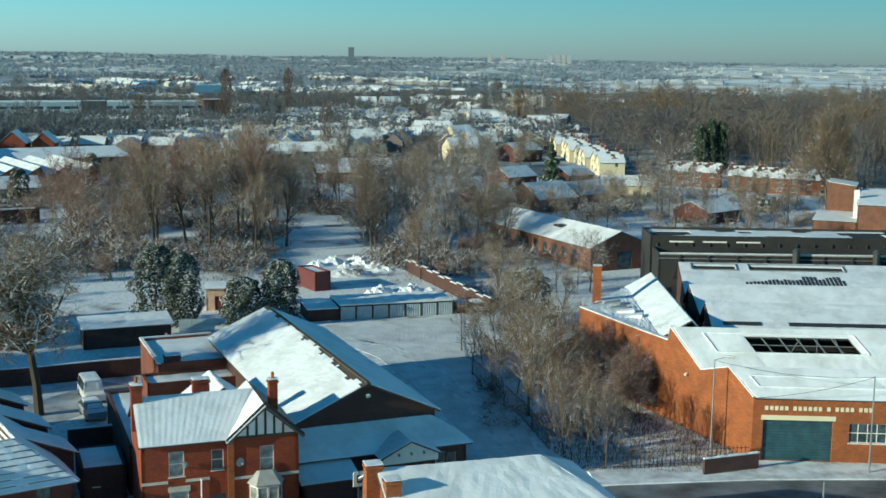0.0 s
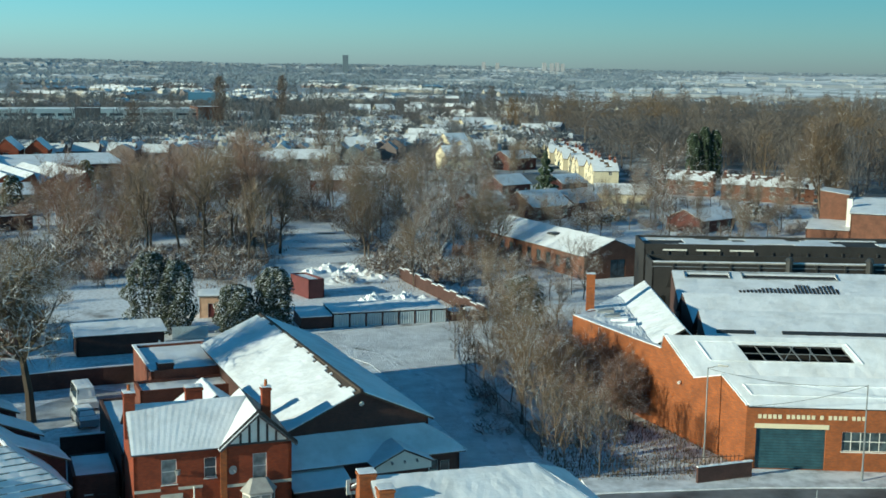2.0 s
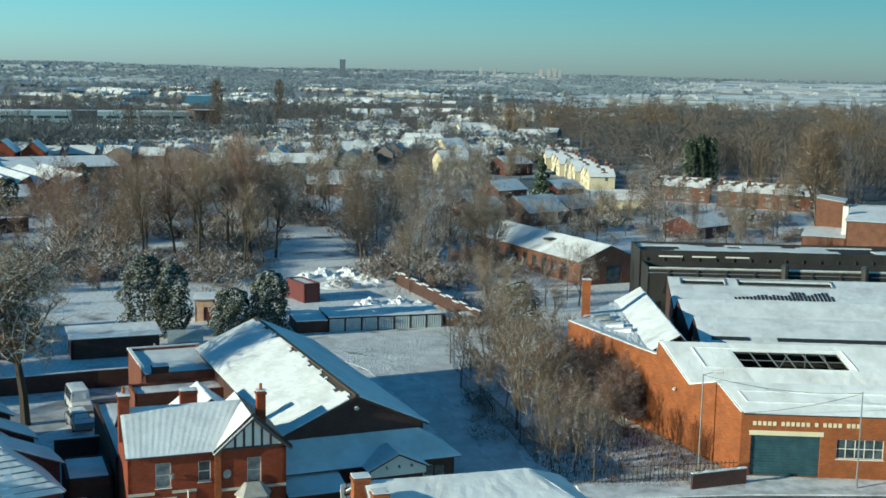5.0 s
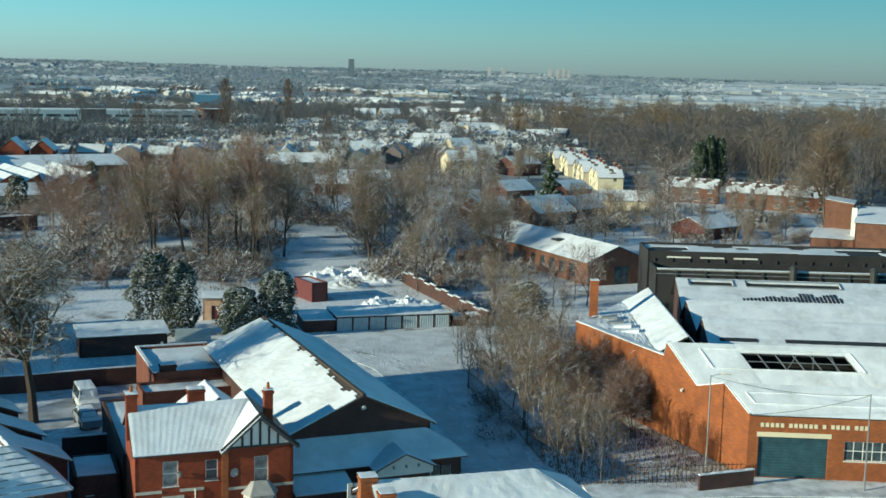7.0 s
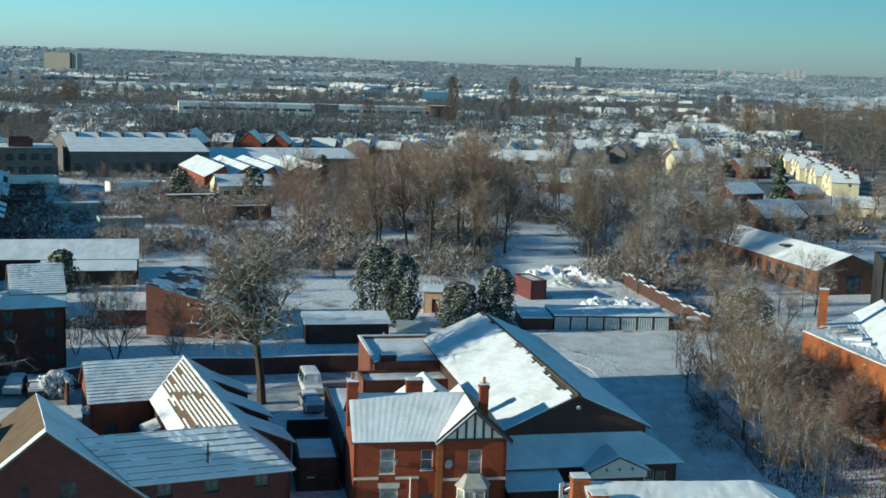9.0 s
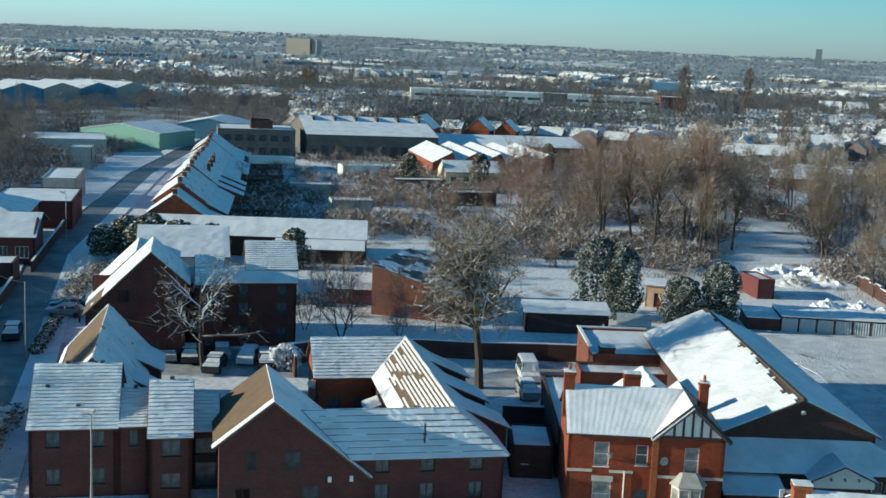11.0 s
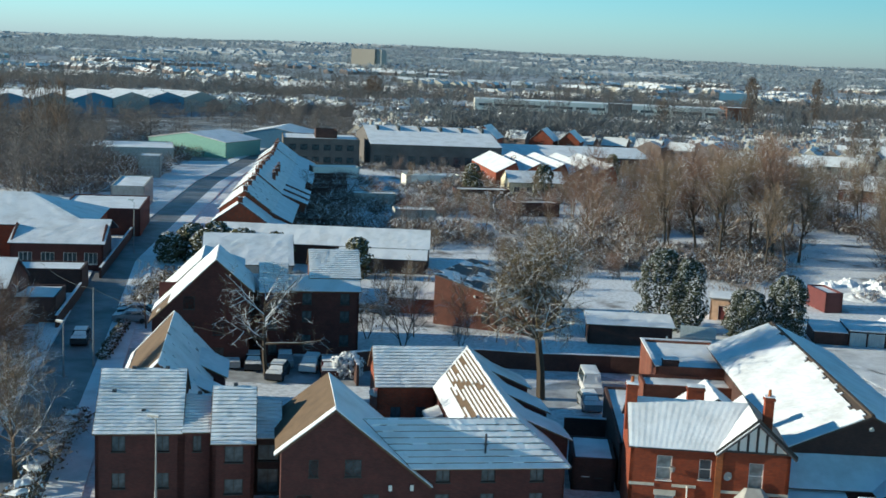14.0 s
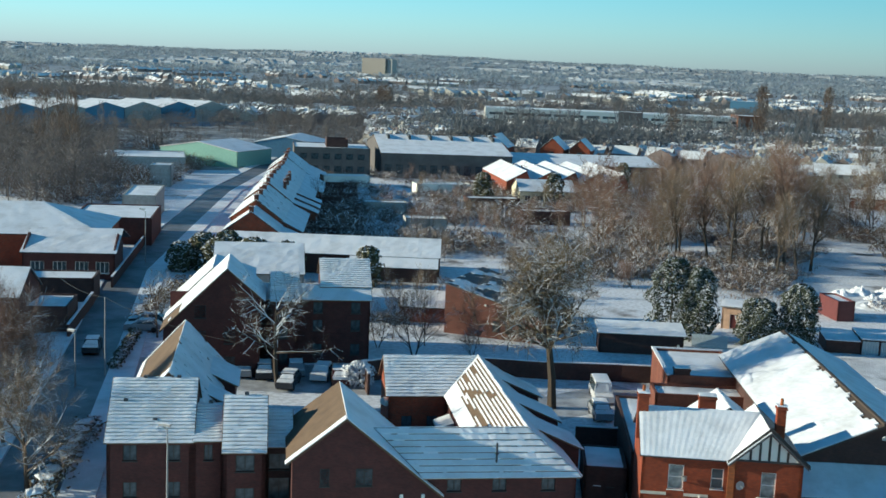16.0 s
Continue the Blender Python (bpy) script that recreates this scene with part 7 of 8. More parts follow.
for x, y, s_, r_ in ((50.6, 266, 1.25, 30), (48.8, 264, 1.0, 130), (10.1, 300, 1.1, 80), (14.0, 292, 0.9, 200)):
    copy_thing(belt[2], at(x, y, s_, r_))
spots = []
for x0, x1, y0, y1, n, pick, lo, hi in ((-112, -48, 190, 262, 44, (0, 0, 1), 0.6, 1.0), (-24, 12, 196, 262, 26, (1, 2, 1), 0.7, 1.1), (-100, -52, 176, 192, 8, (1, 2), 0.5, 0.8), (-70, -30, 230, 300, 16, (0, 1), 0.7, 1.0),
                                        (-8, 10, 160, 196, 7, (2, 1), 0.5, 0.8), (10, 22, 150, 178, 6, (1, 2), 0.4, 0.65), (-140, -100, 205, 300, 16, (1, 2, 0), 0.6, 0.95), (-80, -62, 130, 165, 7, (1, 2), 0.4, 0.6),
                                        (30, 90, 232, 296, 34, (1, 2), 0.45, 0.75), (16, 60, 205, 250, 14, (1, 2), 0.45, 0.7), (-60, 30, 300, 420, 30, (1, 2, 1), 0.6, 0.9), (-40, -12, 252, 284, 22, (2, 1), 0.6, 1.0)):
    for _ in range(n):
        x, y = rng.uniform(x0, x1), rng.uniform(y0, y1)
        if any((x - a) ** 2 + (y - b) ** 2 < 9 for a, b in spots) or (abs(x + 18.5 + 0.14 * (y - 200)) < 5.5 and 180 < y < 250):
            continue
        spots.append((x, y))
        s = rng.uniform(lo, hi) * (0.5 if x < -0.33 * y else 1.0)
        copy_thing(belt[rng.choice(pick)], at(x, y, s, rng.uniform(0, 360), s * rng.uniform(0.85, 1.2)))
# brambles and low scrub under the belt
for _ in range(8):
    x, y = rng.choice(((rng.uniform(-110, -30), rng.uniform(180, 215)), (rng.uniform(-14, 14), rng.uniform(150, 205)), (rng.uniform(-58, -30), rng.uniform(152, 186))))
    if -26 < x < -6 and y < 178 or (-45 < x < -28 and 150 < y < 172):
        continue
    copy_thing(tc, at(x, y, rng.uniform(0.35, 0.75), rng.uniform(0, 360)))


def evergreen(name, m, h, w, seed, mat, label, shape="dome", tufts=4200, size=0.17):
    rng2 = random.Random(seed)
    t = thing(name, m, label, "tree")
    link_part("trunk", Geo().tube((0, 0, -0.1), (0, 0, h * 0.8), 0.16, 0.05, 6).mesh("trunk", BARK), t)
    v, f = [], []
    for _ in range(tufts):
        z = rng2.random() ** 0.85
        if shape == "cone":
            rr = w / 2 * (1 - z) ** 0.85 * (0.75 + 0.4 * math.sin(z * 40))
        else:
            rr = w / 2 * math.sqrt(max(0.02, 1 - (abs(z - 0.38) / 0.64) ** 2.6))
        a = rng2.uniform(0, 2 * math.pi)
        rr *= (1 + 0.62 * noise.noise((math.cos(a) * 2.3 + seed, math.sin(a) * 1.9, z * 5))) * (0.72 + 0.30 * rng2.random() ** 0.5)
        c = Vector((rr * math.cos(a), rr * math.sin(a), 0.2 + z * h * 0.97))
        out = Vector((math.cos(a), math.sin(a), rng2.uniform(0.1, 0.9))).normalized()
        s = size * rng2.uniform(0.6, 1.3)
        e1 = (Matrix.Rotation(rng2.uniform(0, 6.28), 3, out) @ out.orthogonal()).normalized()
        e2 = out.cross(e1)
        k = len(v)
        v += [tuple(c + out * s * 0.7), tuple(c + e1 * s), tuple(c - e1 * 0.5 * s + e2 * 0.85 * s), tuple(c - e1 * 0.5 * s - e2 * 0.85 * s)]
        f += [(k, k + 1, k + 2), (k, k + 2, k + 3), (k, k + 3, k + 1)]
    link_part("crown", from_lists("crown", v, f, mat), t)
    return t


evergreen("evergreen_tree", at(-34.8, 144.5), 9.8, 5.2, 1, LEAF, "tall dark evergreen flecked with snow behind the annex")
evergreen("evergreen_tree", at(-31.2, 143.6), 9.0, 4.0, 2, LEAF, "dark evergreen flecked with snow behind the annex")
evergreen("evergreen_tree", at(-24.0, 143.2), 6.0, 4.6, 3, LEAF, "rounded dark evergreen flecked with snow behind the hall")
evergreen("evergreen_tree", at(-19.6, 145.0), 8.0, 4.2, 4, LEAF, "upright dark evergreen flecked with snow behind the hall")
evergreen("evergreen_tree", at(11.2, 148.0), 6.6, 5.0, 5, LEAF, "snow-laden dark shrub tree near the workshop", tufts=2400)
evergreen("conifer", at(26, 286), 13.5, 6.8, 6, LEAF_GREEN, "dark conical fir among the houses", "cone", 1500, 0.5)
for k, (x, y, h, w) in enumerate(((79.5, 372, 14, 5.5), (83, 373, 16, 5.5), (86.5, 374, 15, 5))):
    evergreen("conifer", at(x, y), h, w * 0.75, 7 + k, LEAF_GREEN, "tall green conifer at the edge of the wood", tufts=1500, size=0.4)
for k, (x, y, h, w) in enumerate(((-101.5, 144, 5.6, 4.6), (-98.5, 148, 5.4, 4.4), (-94, 150, 5.0, 4.6), (-80.6, 150.5, 5.6, 3.6), (-107.0, 147.5, 5.4, 4.2), (-104.6, 150.5, 5.6, 4.4), (-108.6, 144.2, 4.2, 3.4), (-93, 264, 8, 4), (-86, 296, 9, 4), (-110, 262, 7, 4))):
    evergreen("evergreen_tree", at(x, y), h, w, 20 + k, LEAF_OLIVE, "rounded evergreen between the houses", tufts=700, size=0.36)


# hedge beside the pavement
def hedge(pts, w, h, label, seed):
    rng2, v, f = random.Random(seed), [], []
    for a, b in zip(pts, pts[1:]):
        a, b = Vector(a), Vector(b)
        d = (b - a).normalized()
        nn = Vector((-d.y, d.x))
        for _ in range(int((b - a).length * 55)):
            t = rng2.random()
            gap = noise.noise((a.x * 0.3 + t * (b - a).length * 0.35, 2, seed))
            p = a.lerp(b, t) + nn * rng2.gauss(0, w / 3)
            z = h * rng2.random() * (0.75 + 0.5 * gap)
            c, s = Vector((p.x, p.y, max(0.0, z))), rng2.uniform(0.1, 0.24)
            e1 = Vector((rng2.gauss(0, 1), rng2.gauss(0, 1), rng2.gauss(0, 0.5))).normalized()
            e2 = e1.orthogonal().normalized()
            k = len(v)
            v += [tuple(c + e1.cross(e2) * s * 0.7), tuple(c + e1 * s), tuple(c - e1 * 0.5 * s + e2 * 0.85 * s), tuple(c - e1 * 0.5 * s - e2 * 0.85 * s)]
            f += [(k, k + 1, k + 2), (k, k + 2, k + 3), (k, k + 3, k + 1)]
    return tagged(new("hedge", from_lists("hedge", v, f, TWIG_SNOWY)), label, "hedge", kind="stuff")


hedge([(-57.5, 59.5), (-61, 65), (-68.4, 78.6)], 1.9, 1.3, "straggling snowy hedge along the pavement", 1)
for k in range(14):        # snow lying on the hedge in clumps
    q = (k + 0.5) / 14
    clump = Geo().add(*snow_face([(-0.5, -0.6, 0), (0.5, -0.55, 0.05), (0.55, 0.6, 0.0), (-0.5, 0.5, 0.08)], th=0.2, step=0.2, inset=0.0, rough=0.12, seed=k))
    snow = new("snow_clump", clump.mesh("snow_clump", SNOW))
    snow.matrix_world = pose(-57.9 - 10.2 * q, 59.8 + 18.2 * q, 1.0 + 0.2 * math.sin(k * 2.3), 0, 0, 47 * k)
    tagged(snow, "clump of snow lying on the hedge", "snow")
hedge([(-76, 128), (-64, 131)], 1.4, 1.6, "dark garden shrubs dusted with snow", 6)
for k in range(9):         # clipped bushes capped with snow beside the pavement
    q = k / 8
    bush = evergreen("bush", at(-79.4 - 7.6 * q, 94.6 + 12.6 * q), 0.7, 1.25, 60 + k % 3, LEAF_OLIVE, "low rounded bush capped with snow", "dome", 110, 0.16)
    bush["category"] = "bush"
    Geo().add(*snow_face([(-0.42, -0.4, 0.66), (0.4, -0.42, 0.68), (0.42, 0.4, 0.7), (-0.4, 0.42, 0.68)], th=0.12, step=0.2, inset=0.0, rough=0.08)).part("snow", SNOW, bush)
ball = evergreen("bush", at(-55.5, 102.6), 2.3, 2.7, 71, SNOW, "rounded bush thick with snow in the car park", "dome", 900, 0.15)
ball["category"] = "bush"
for k, (x, y, h, w) in enumerate(((31.5, 252.5, 3.0, 5.0), (35.5, 255, 2.6, 4.0), (69.8, 265.5, 3.4, 5.4), (74, 268, 2.8, 4.2), (58, 262, 2.6, 4.0), (40, 262, 2.8, 4.6))):
    bush = evergreen("bush", at(x, y), h, w, 80 + k, TWIG_SNOWY, "rounded garden bush thick with snow", "dome", 420, 0.32)
    bush["category"] = "bush"
hedge([(-90, 112), (-97, 125), (-102, 137)], 2.5, 1.6, "straggling snowy hedge and shrubs beside the road", 3)

# weeds and rough grass on the plot beside the factory
def weeds(x0, x1, y0, y1, n, hmax, label, seed, inside=None):
    rng2, v, f = random.Random(seed), [], []
    for _ in range(n):
        x, y = rng2.uniform(x0, x1), rng2.uniform(y0, y1)
        if inside and not inside(x, y):
            continue
        h, a, r = hmax * rng2.uniform(0.3, 1.0), rng2.uniform(0, 6.28), rng2.uniform(0.02, 0.06)
        lx, ly = rng2.gauss(0, 0.25) * h, rng2.gauss(0, 0.25) * h
        k = len(v)
        v += [(x + r * math.cos(a), y + r * math.sin(a), 0), (x + r * math.cos(a + 2.1), y + r * math.sin(a + 2.1), 0), (x + r * math.cos(a + 4.2), y + r * math.sin(a + 4.2), 0), (x + lx, y + ly, h)]
        f += [(k, k + 1, k + 3), (k + 1, k + 2, k + 3), (k + 2, k, k + 3)]
    return tagged(new("weeds", from_lists("weeds", v, f, TWIG_TAN)), label, "weeds", kind="stuff")


weeds(9, 25.5, 91.5, 108, 5200, 0.42, "dead weeds and rough grass poking through the snow", 5, lambda x, y: y < 108 - (x - 20.4) * 2.1 and x > 9.5 + (97 - y) * 0.3)
weeds(-60, 10, 172, 215, 4500, 0.8, "dead brambles poking through the snow under the trees", 6, lambda x, y: not (-26 < x < -8))
weeds(-46, -28, 168, 180, 500, 0.4, "dead grass tufts on the snowy plot", 7)

# ---- far woods and the town to the horizon ----
def scatter(name, templates, places, mats, label, category):
    """Many copies of small meshes joined into one object. templates: (verts, faces, material index per face)."""
    V, F, I, k = [], [], [], 0
    T = [(np.array(v), f, ix) for v, f, ix in templates]
    for ti, x, y, z, s, sz, a in places:
        v, f, ix = T[ti]
        c, si = math.cos(a), math.sin(a)
        p = np.empty_like(v)
        p[:, 0] = x + s * (v[:, 0] * c - v[:, 1] * si)
        p[:, 1] = y + s * (v[:, 0] * si + v[:, 1] * c)
        p[:, 2] = z + sz * v[:, 2]
        V.append(p)
        F += [tuple(i + k for i in q) for q in f]
        I += ix
        k += len(v)
    me = bpy.data.meshes.new(name)
    me.from_pydata(np.concatenate(V).tolist(), [], F)
    for m in mats:
        me.materials.append(m)
    me.polygons.foreach_set("material_index", I)
    me.update()
    return tagged(new(name, me), label, category, kind="stuff")


def brush(seed, n, h, w, length, width, column=False, low=0.12):
    """A distant bare tree: trunk, a few limbs and a cloud of fine twigs."""
    rng2, v, f = random.Random(seed), [], []
    tube_into(v, f, [Vector((0, 0, -0.5)), Vector((0, 0, h * 0.7))], [0.24, 0.08], 3)
    for i in range(n):
        z = low + (1 - low) * rng2.random() ** (0.9 if column else 0.75)
        a = rng2.uniform(0, 6.28)
        q = (z - 0.5) / 0.54
        wide = w / 2 * math.sqrt(max(0.05, 1 - q * q)) * (1 + 0.45 * noise.noise((math.cos(a) * 1.4 + seed, math.sin(a) * 1.4, z * 3)))
        rr = wide * math.sqrt(rng2.random())
        c = Vector((rr * math.cos(a), rr * math.sin(a), z * h * 0.93))
        d = Vector((math.cos(a) * (0.2 if column else 0.8), math.sin(a) * (0.2 if column else 0.8), rng2.uniform(0.1, 1.2))).normalized()
        side = (Matrix.Rotation(rng2.uniform(0, 6.28), 3, d) @ d.orthogonal()).normalized() * width * rng2.uniform(0.6, 1.3) / 2
        L = length * rng2.uniform(0.6, 1.4)
        k = len(v)
        v += [tuple(c - side), tuple(c + side), tuple(c + d * L)]
        f.append((k, k + 1, k + 2))
    return v, f, [0] * len(f)


woods = [brush(i, 430, 15, 10.5, 1.9, 0.16, False, 0.03) for i in range(3)] + [brush(5, 420, 20, 4.6, 2.2, 0.14, True, 0.04)]
rng = random.Random(5)
pl = []
while len(pl) < 620:
    y = 395 + 640 * rng.random() ** 1.3
    x = rng.uniform(62 + 0.02 * (y - 395), 0.47 * y)
    s = rng.uniform(0.7, 1.15)
    pl.append((rng.choice((0, 1, 2, 0, 1, 2, 0, 1, 2, 3)), x, y, 0, s * 1.35, s * rng.uniform(0.85, 1.15), rng.uniform(0, 6.28)))
for i in range(26):
    pl.append((3, 98 + rng.uniform(-8, 40), 300 + rng.uniform(-15, 60), 0, 1.1, rng.uniform(0.75, 1.0), rng.uniform(0, 6)))
for i in range(34):
    k = i / 33
    pl.append((3, 22 + 28 * k + rng.uniform(-1.5, 1.5), 690 - 120 * k + rng.uniform(-8, 8), 0, 1.0, rng.uniform(0.75, 1.05), rng.uniform(0, 6)))
for i in range(34):
    pl.append((rng.choice((0, 1, 2)), rng.uniform(98, 190), rng.uniform(330, 400), 0, 0.9, rng.uniform(0.7, 1.0), rng.uniform(0, 6)))
WOOD_TONES = [TWIG_WOOD, TWIG_STAND, TWIG_MID]
for k in range(3):       # stands of three kinds of tree
    some = [q for q in pl if (0 if abs(noise.noise((q[1] / 45, q[2] / 60, 1))) < 0.17 else 1 if noise.noise((q[1] / 45, q[2] / 60, 1)) > 0 else 2) == k]
    scatter("woodland", woods, some, [WOOD_TONES[k]], ("wide bare brown woodland behind the houses", "stand of bare tan trees in the woodland", "stand of bare grey trees in the woodland")[k], "woodland")
pl = []
for i in range(190):       # wood left of the main road
    y = rng.uniform(186, 330)
    x = -y * rng.uniform(0.82, 1.2) - 6
    if x < -172 - 0.36 * (y - 205) and not (-232 < x and 240 < y < 262):
        pl.append((rng.choice((0, 1, 2, 0, 1, 2, 3)), x, y, 0, rng.uniform(0.6, 0.9), rng.uniform(0.5, 0.85), rng.uniform(0, 6)))
scatter("woodland", woods, pl, [TWIG_MID], "bare dark woodland on the far side of the road", "woodland")
pl = []
for i in range(230):       # thick wood between the sheds and the works
    y = rng.uniform(318, 620)
    x = -y * rng.uniform(0.50, 0.95)
    if -345 + 0.1 * (y - 330) > x and y < 520 or (-235 < x and y < 365):
        continue
    pl.append((rng.choice((0, 1, 2)), x, y, 0, rng.uniform(0.6, 0.9), rng.uniform(0.35, 0.6), rng.uniform(0, 6)))
scatter("woodland", woods, pl, [TWIG_MID], "bare woodland behind the industrial sheds", "woodland")
clump = [brush(70 + i, 240, 15, 11.5, 2.2, 0.24, False, 0.03) for i in range(3)] + [brush(75, 260, 20, 4.2, 2.4, 0.22, True, 0.02)]
pl = []
while len(pl) < 1150:       # clumps between the works and the near town
    r, az = rng.uniform(395, 900), rng.uniform(-2, 48)
    x, y = -r * math.sin(radians(az)), r * math.cos(radians(az))
    if noise.noise((x / 70, y / 70, 2)) < -0.10 or (az > 33 and r < 640 and rng.random() < 0.25) or (8 < az < 25 and r < 650 and rng.random() < 0.8):
        continue
    s_ = rng.uniform(0.4, 0.62) if r < 660 else rng.uniform(0.5, 0.85)
    pl.append((rng.choice((0, 1, 2, 0, 1, 2, 0, 1, 2, 3)), x, y, 0, s_ * 1.15, s_, rng.uniform(0, 6)))
scatter("woodland", clump, pl, [TWIG_MID], "clumps of bare grey-brown trees among the works", "woodland")
# single tall poplars that stand over the town
poplar = brush(77, 900, 20, 4.6, 2.0, 0.13, True, 0.02)
for k, (x, y, h, w_) in enumerate(((-120, 478, 19, 1.25), (-96.7, 540, 29, 1.3), (-83, 648, 28, 1.2), (-36, 380, 19.5, 1.0), (82.7, 252, 23.5, 0.95), (86, 258, 19, 0.9), (95.9, 309, 20, 0.9), (91, 300, 17, 0.8), (40, 890, 22, 1.4), (-160, 900, 26, 1.6),
                                   (-133, 1050, 27, 1.7), (-353, 674, 18, 2.6), (-346, 660, 15, 2.2), (-288, 293, 20, 1.2), (-229, 245, 22, 1.0), (-221, 242, 21, 0.9), (-214, 239, 22.5, 0.9), (-30, 372, 14, 0.9))):
    t = tagged(new("poplar", from_lists("poplar", *poplar[:2], TWIG_HAZEL)), "tall narrow bare poplar standing over the roofs", "tree", "tall poplars")
    t.matrix_world = pose(x, y, 0, 0, 0, 40 * k) @ Matrix.Diagonal((w_, w_, h / 20, 1))


def hut_mesh(w, d, ze, zr, panes=True):
    v = [(-w / 2, -d / 2, -3), (w / 2, -d / 2, -3), (w / 2, d / 2, -3), (-w / 2, d / 2, -3), (-w / 2, -d / 2, ze), (w / 2, -d / 2, ze), (w / 2, d / 2, ze), (-w / 2, d / 2, ze), (-w / 2, 0, zr), (w / 2, 0, zr)]
    f = [(0, 1, 5, 4), (1, 2, 6, 9, 5), (2, 3, 7, 6), (3, 0, 4, 8, 7), (4, 5, 9, 8), (6, 7, 8, 9)]
    ix = [0, 0, 0, 0, 1, 1]
    if not panes:
        return v, f, ix
    for x in np.arange(-w / 2 + 1.6, w / 2 - 2, 3.2):      # windows on two storeys, and a door
        for z in (0.9, 3.2) if ze > 4.4 else (0.9,):
            k = len(v)
            v += [(x, -d / 2 - 0.05, z), (x + 1.4, -d / 2 - 0.05, z), (x + 1.4, -d / 2 - 0.05, z + 1.3), (x, -d / 2 - 0.05, z + 1.3)]
            f.append((k, k + 1, k + 2, k + 3))
            ix.append(2)
    if w < 20:       # chimney stack on the ridge
        k, c, q = len(v), w / 2 - 1.0, 0.45
        v += [(c + a * q, b * q, z) for z in (zr - 1.2, zr + 1.2) for a, b in ((-1, -1), (1, -1), (1, 1), (-1, 1))]
        f += [(k, k + 1, k + 5, k + 4), (k + 1, k + 2, k + 6, k + 5), (k + 2, k + 3, k + 7, k + 6), (k + 3, k, k + 4, k + 7), (k + 4, k + 5, k + 6, k + 7)]
        ix += [0] * 5
    return v, f, ix


def free(x, y, r, az):
    if r < 900 and -22 < az < -3.2 and x > 55:
        return False
    if y < 700 and -2.6 < az < 1.0 and r < 420:
        return False
    if az < 4 and r < 900 and rng.random() < 0.7:
        return False
    if 590 < r < 700 and 7 < az < 25:
        return False
    if r < 415 and 3 < az < 37:
        return False
    if r < 600 and az > 28:
        return False
    return r > 400


# distant walls and roof snow have haze greyed into their base colours
FAR_WALL = [plain("distant_cream_walls", (0.42, 0.40, 0.35), 0.9), plain("distant_brick_walls", (0.19, 0.155, 0.145), 0.9), plain("distant_hazed_walls", (0.30, 0.32, 0.34), 0.9)]
SNOW_FAR = snow_material("dulled_far_snow", (0.76, 0.78, 0.80), (0.40, 0.42, 0.44), 0.26, 0.02)
# farthest roofs carry haze as a dull blue-grey base colour
HAZE_ROOF = snow_material("distant_hazed_roofs", (0.52, 0.56, 0.60), (0.34, 0.37, 0.40), 0.3, 0.01)
# mid-distance tree grey leans blue so that it carries some haze
TWIG_TOWN = thin_twigs("haze_grey_town_twigs", (0.155, 0.165, 0.175))
# hill trees paled and blued to stand in for haze
TWIG_HILL = thin_twigs("hazed_hill_twigs", (0.30, 0.345, 0.38))
town = [hut_mesh(10, 8, 5, 8.2), hut_mesh(14, 8, 5, 8), hut_mesh(24, 10, 6, 8.5), hut_mesh(44, 24, 7, 8.6)]
hills = [hut_mesh(11, 8, 4.5, 7.5, False), hut_mesh(22, 9, 5, 7.5, False), hut_mesh(60, 30, 7, 8.5, False)]
rng = random.Random(9)
lists, far_roofs, between = ([], []), [], []
n = 0
while n < 2700:       # streets of houses, back to back, with gardens between
    r = 1 / rng.uniform(1 / 2100, 1 / 430)
    az = rng.uniform(-23, 49)
    x, y = -r * math.sin(radians(az)), r * math.cos(radians(az))
    if noise.noise((x / 190, y / 190, 4)) < -0.05 or (az < -4 and r > 1000 and rng.random() < 0.93):
        continue
    turn = round(noise.noise((x / 400, y / 400, 8)) * 5) * 0.35 + rng.choice((0, math.pi / 2)) + rng.uniform(-0.1, 0.1)
    c, si = math.cos(turn), math.sin(turn)
    wall, kind, gap = rng.random() < 0.5, rng.choice((0, 0, 0, 1)), rng.uniform(11, 16)
    rows_n, m = rng.choice((1, 2)), rng.randrange(3, 8)
    if rng.random() < 0.10:
        kind, m, rows_n, gap = rng.choice((2, 3)), 1, 1, 30
    for j in range(rows_n):
        for i in range(m):
            u, v = (i - m / 2) * gap + rng.uniform(-1, 1), (j - 0.5) * 30 * (rows_n - 1) + rng.uniform(-1.5, 1.5)
            px, py = x + u * c - v * si, y + u * si + v * c
            pr, pz = math.hypot(px, py), math.degrees(math.atan2(-px, py))
            if not free(px, py, pr, pz) or rng.random() < 0.12:
                continue
            z = rng.uniform(0.78, 1.0)
            lists[0 if wall else 1].append((kind, px, py, hill(px, py) - 0.3, 0.95 * rng.uniform(0.85, 1.1), z * 0.9, turn + (math.pi if si < 0 else 0)))
            n += 1
            if rng.random() < 0.8:
                between.append((px - 14 * si + rng.uniform(-5, 5), py + 14 * c + rng.uniform(-5, 5)))
for k in range(2):
    scatter("distant_town", town, lists[k], [FAR_WALL[k], SNOW_FAR, GLASS], ("distant streets of cream houses with snowy roofs", "distant streets of brick houses with snowy roofs")[k], "town")
far_tree = [brush(50 + i, 90, 9, 9, 2.0, 0.42) for i in range(2)] + [brush(60, 90, 17, 3.4, 2.2, 0.34, True)]
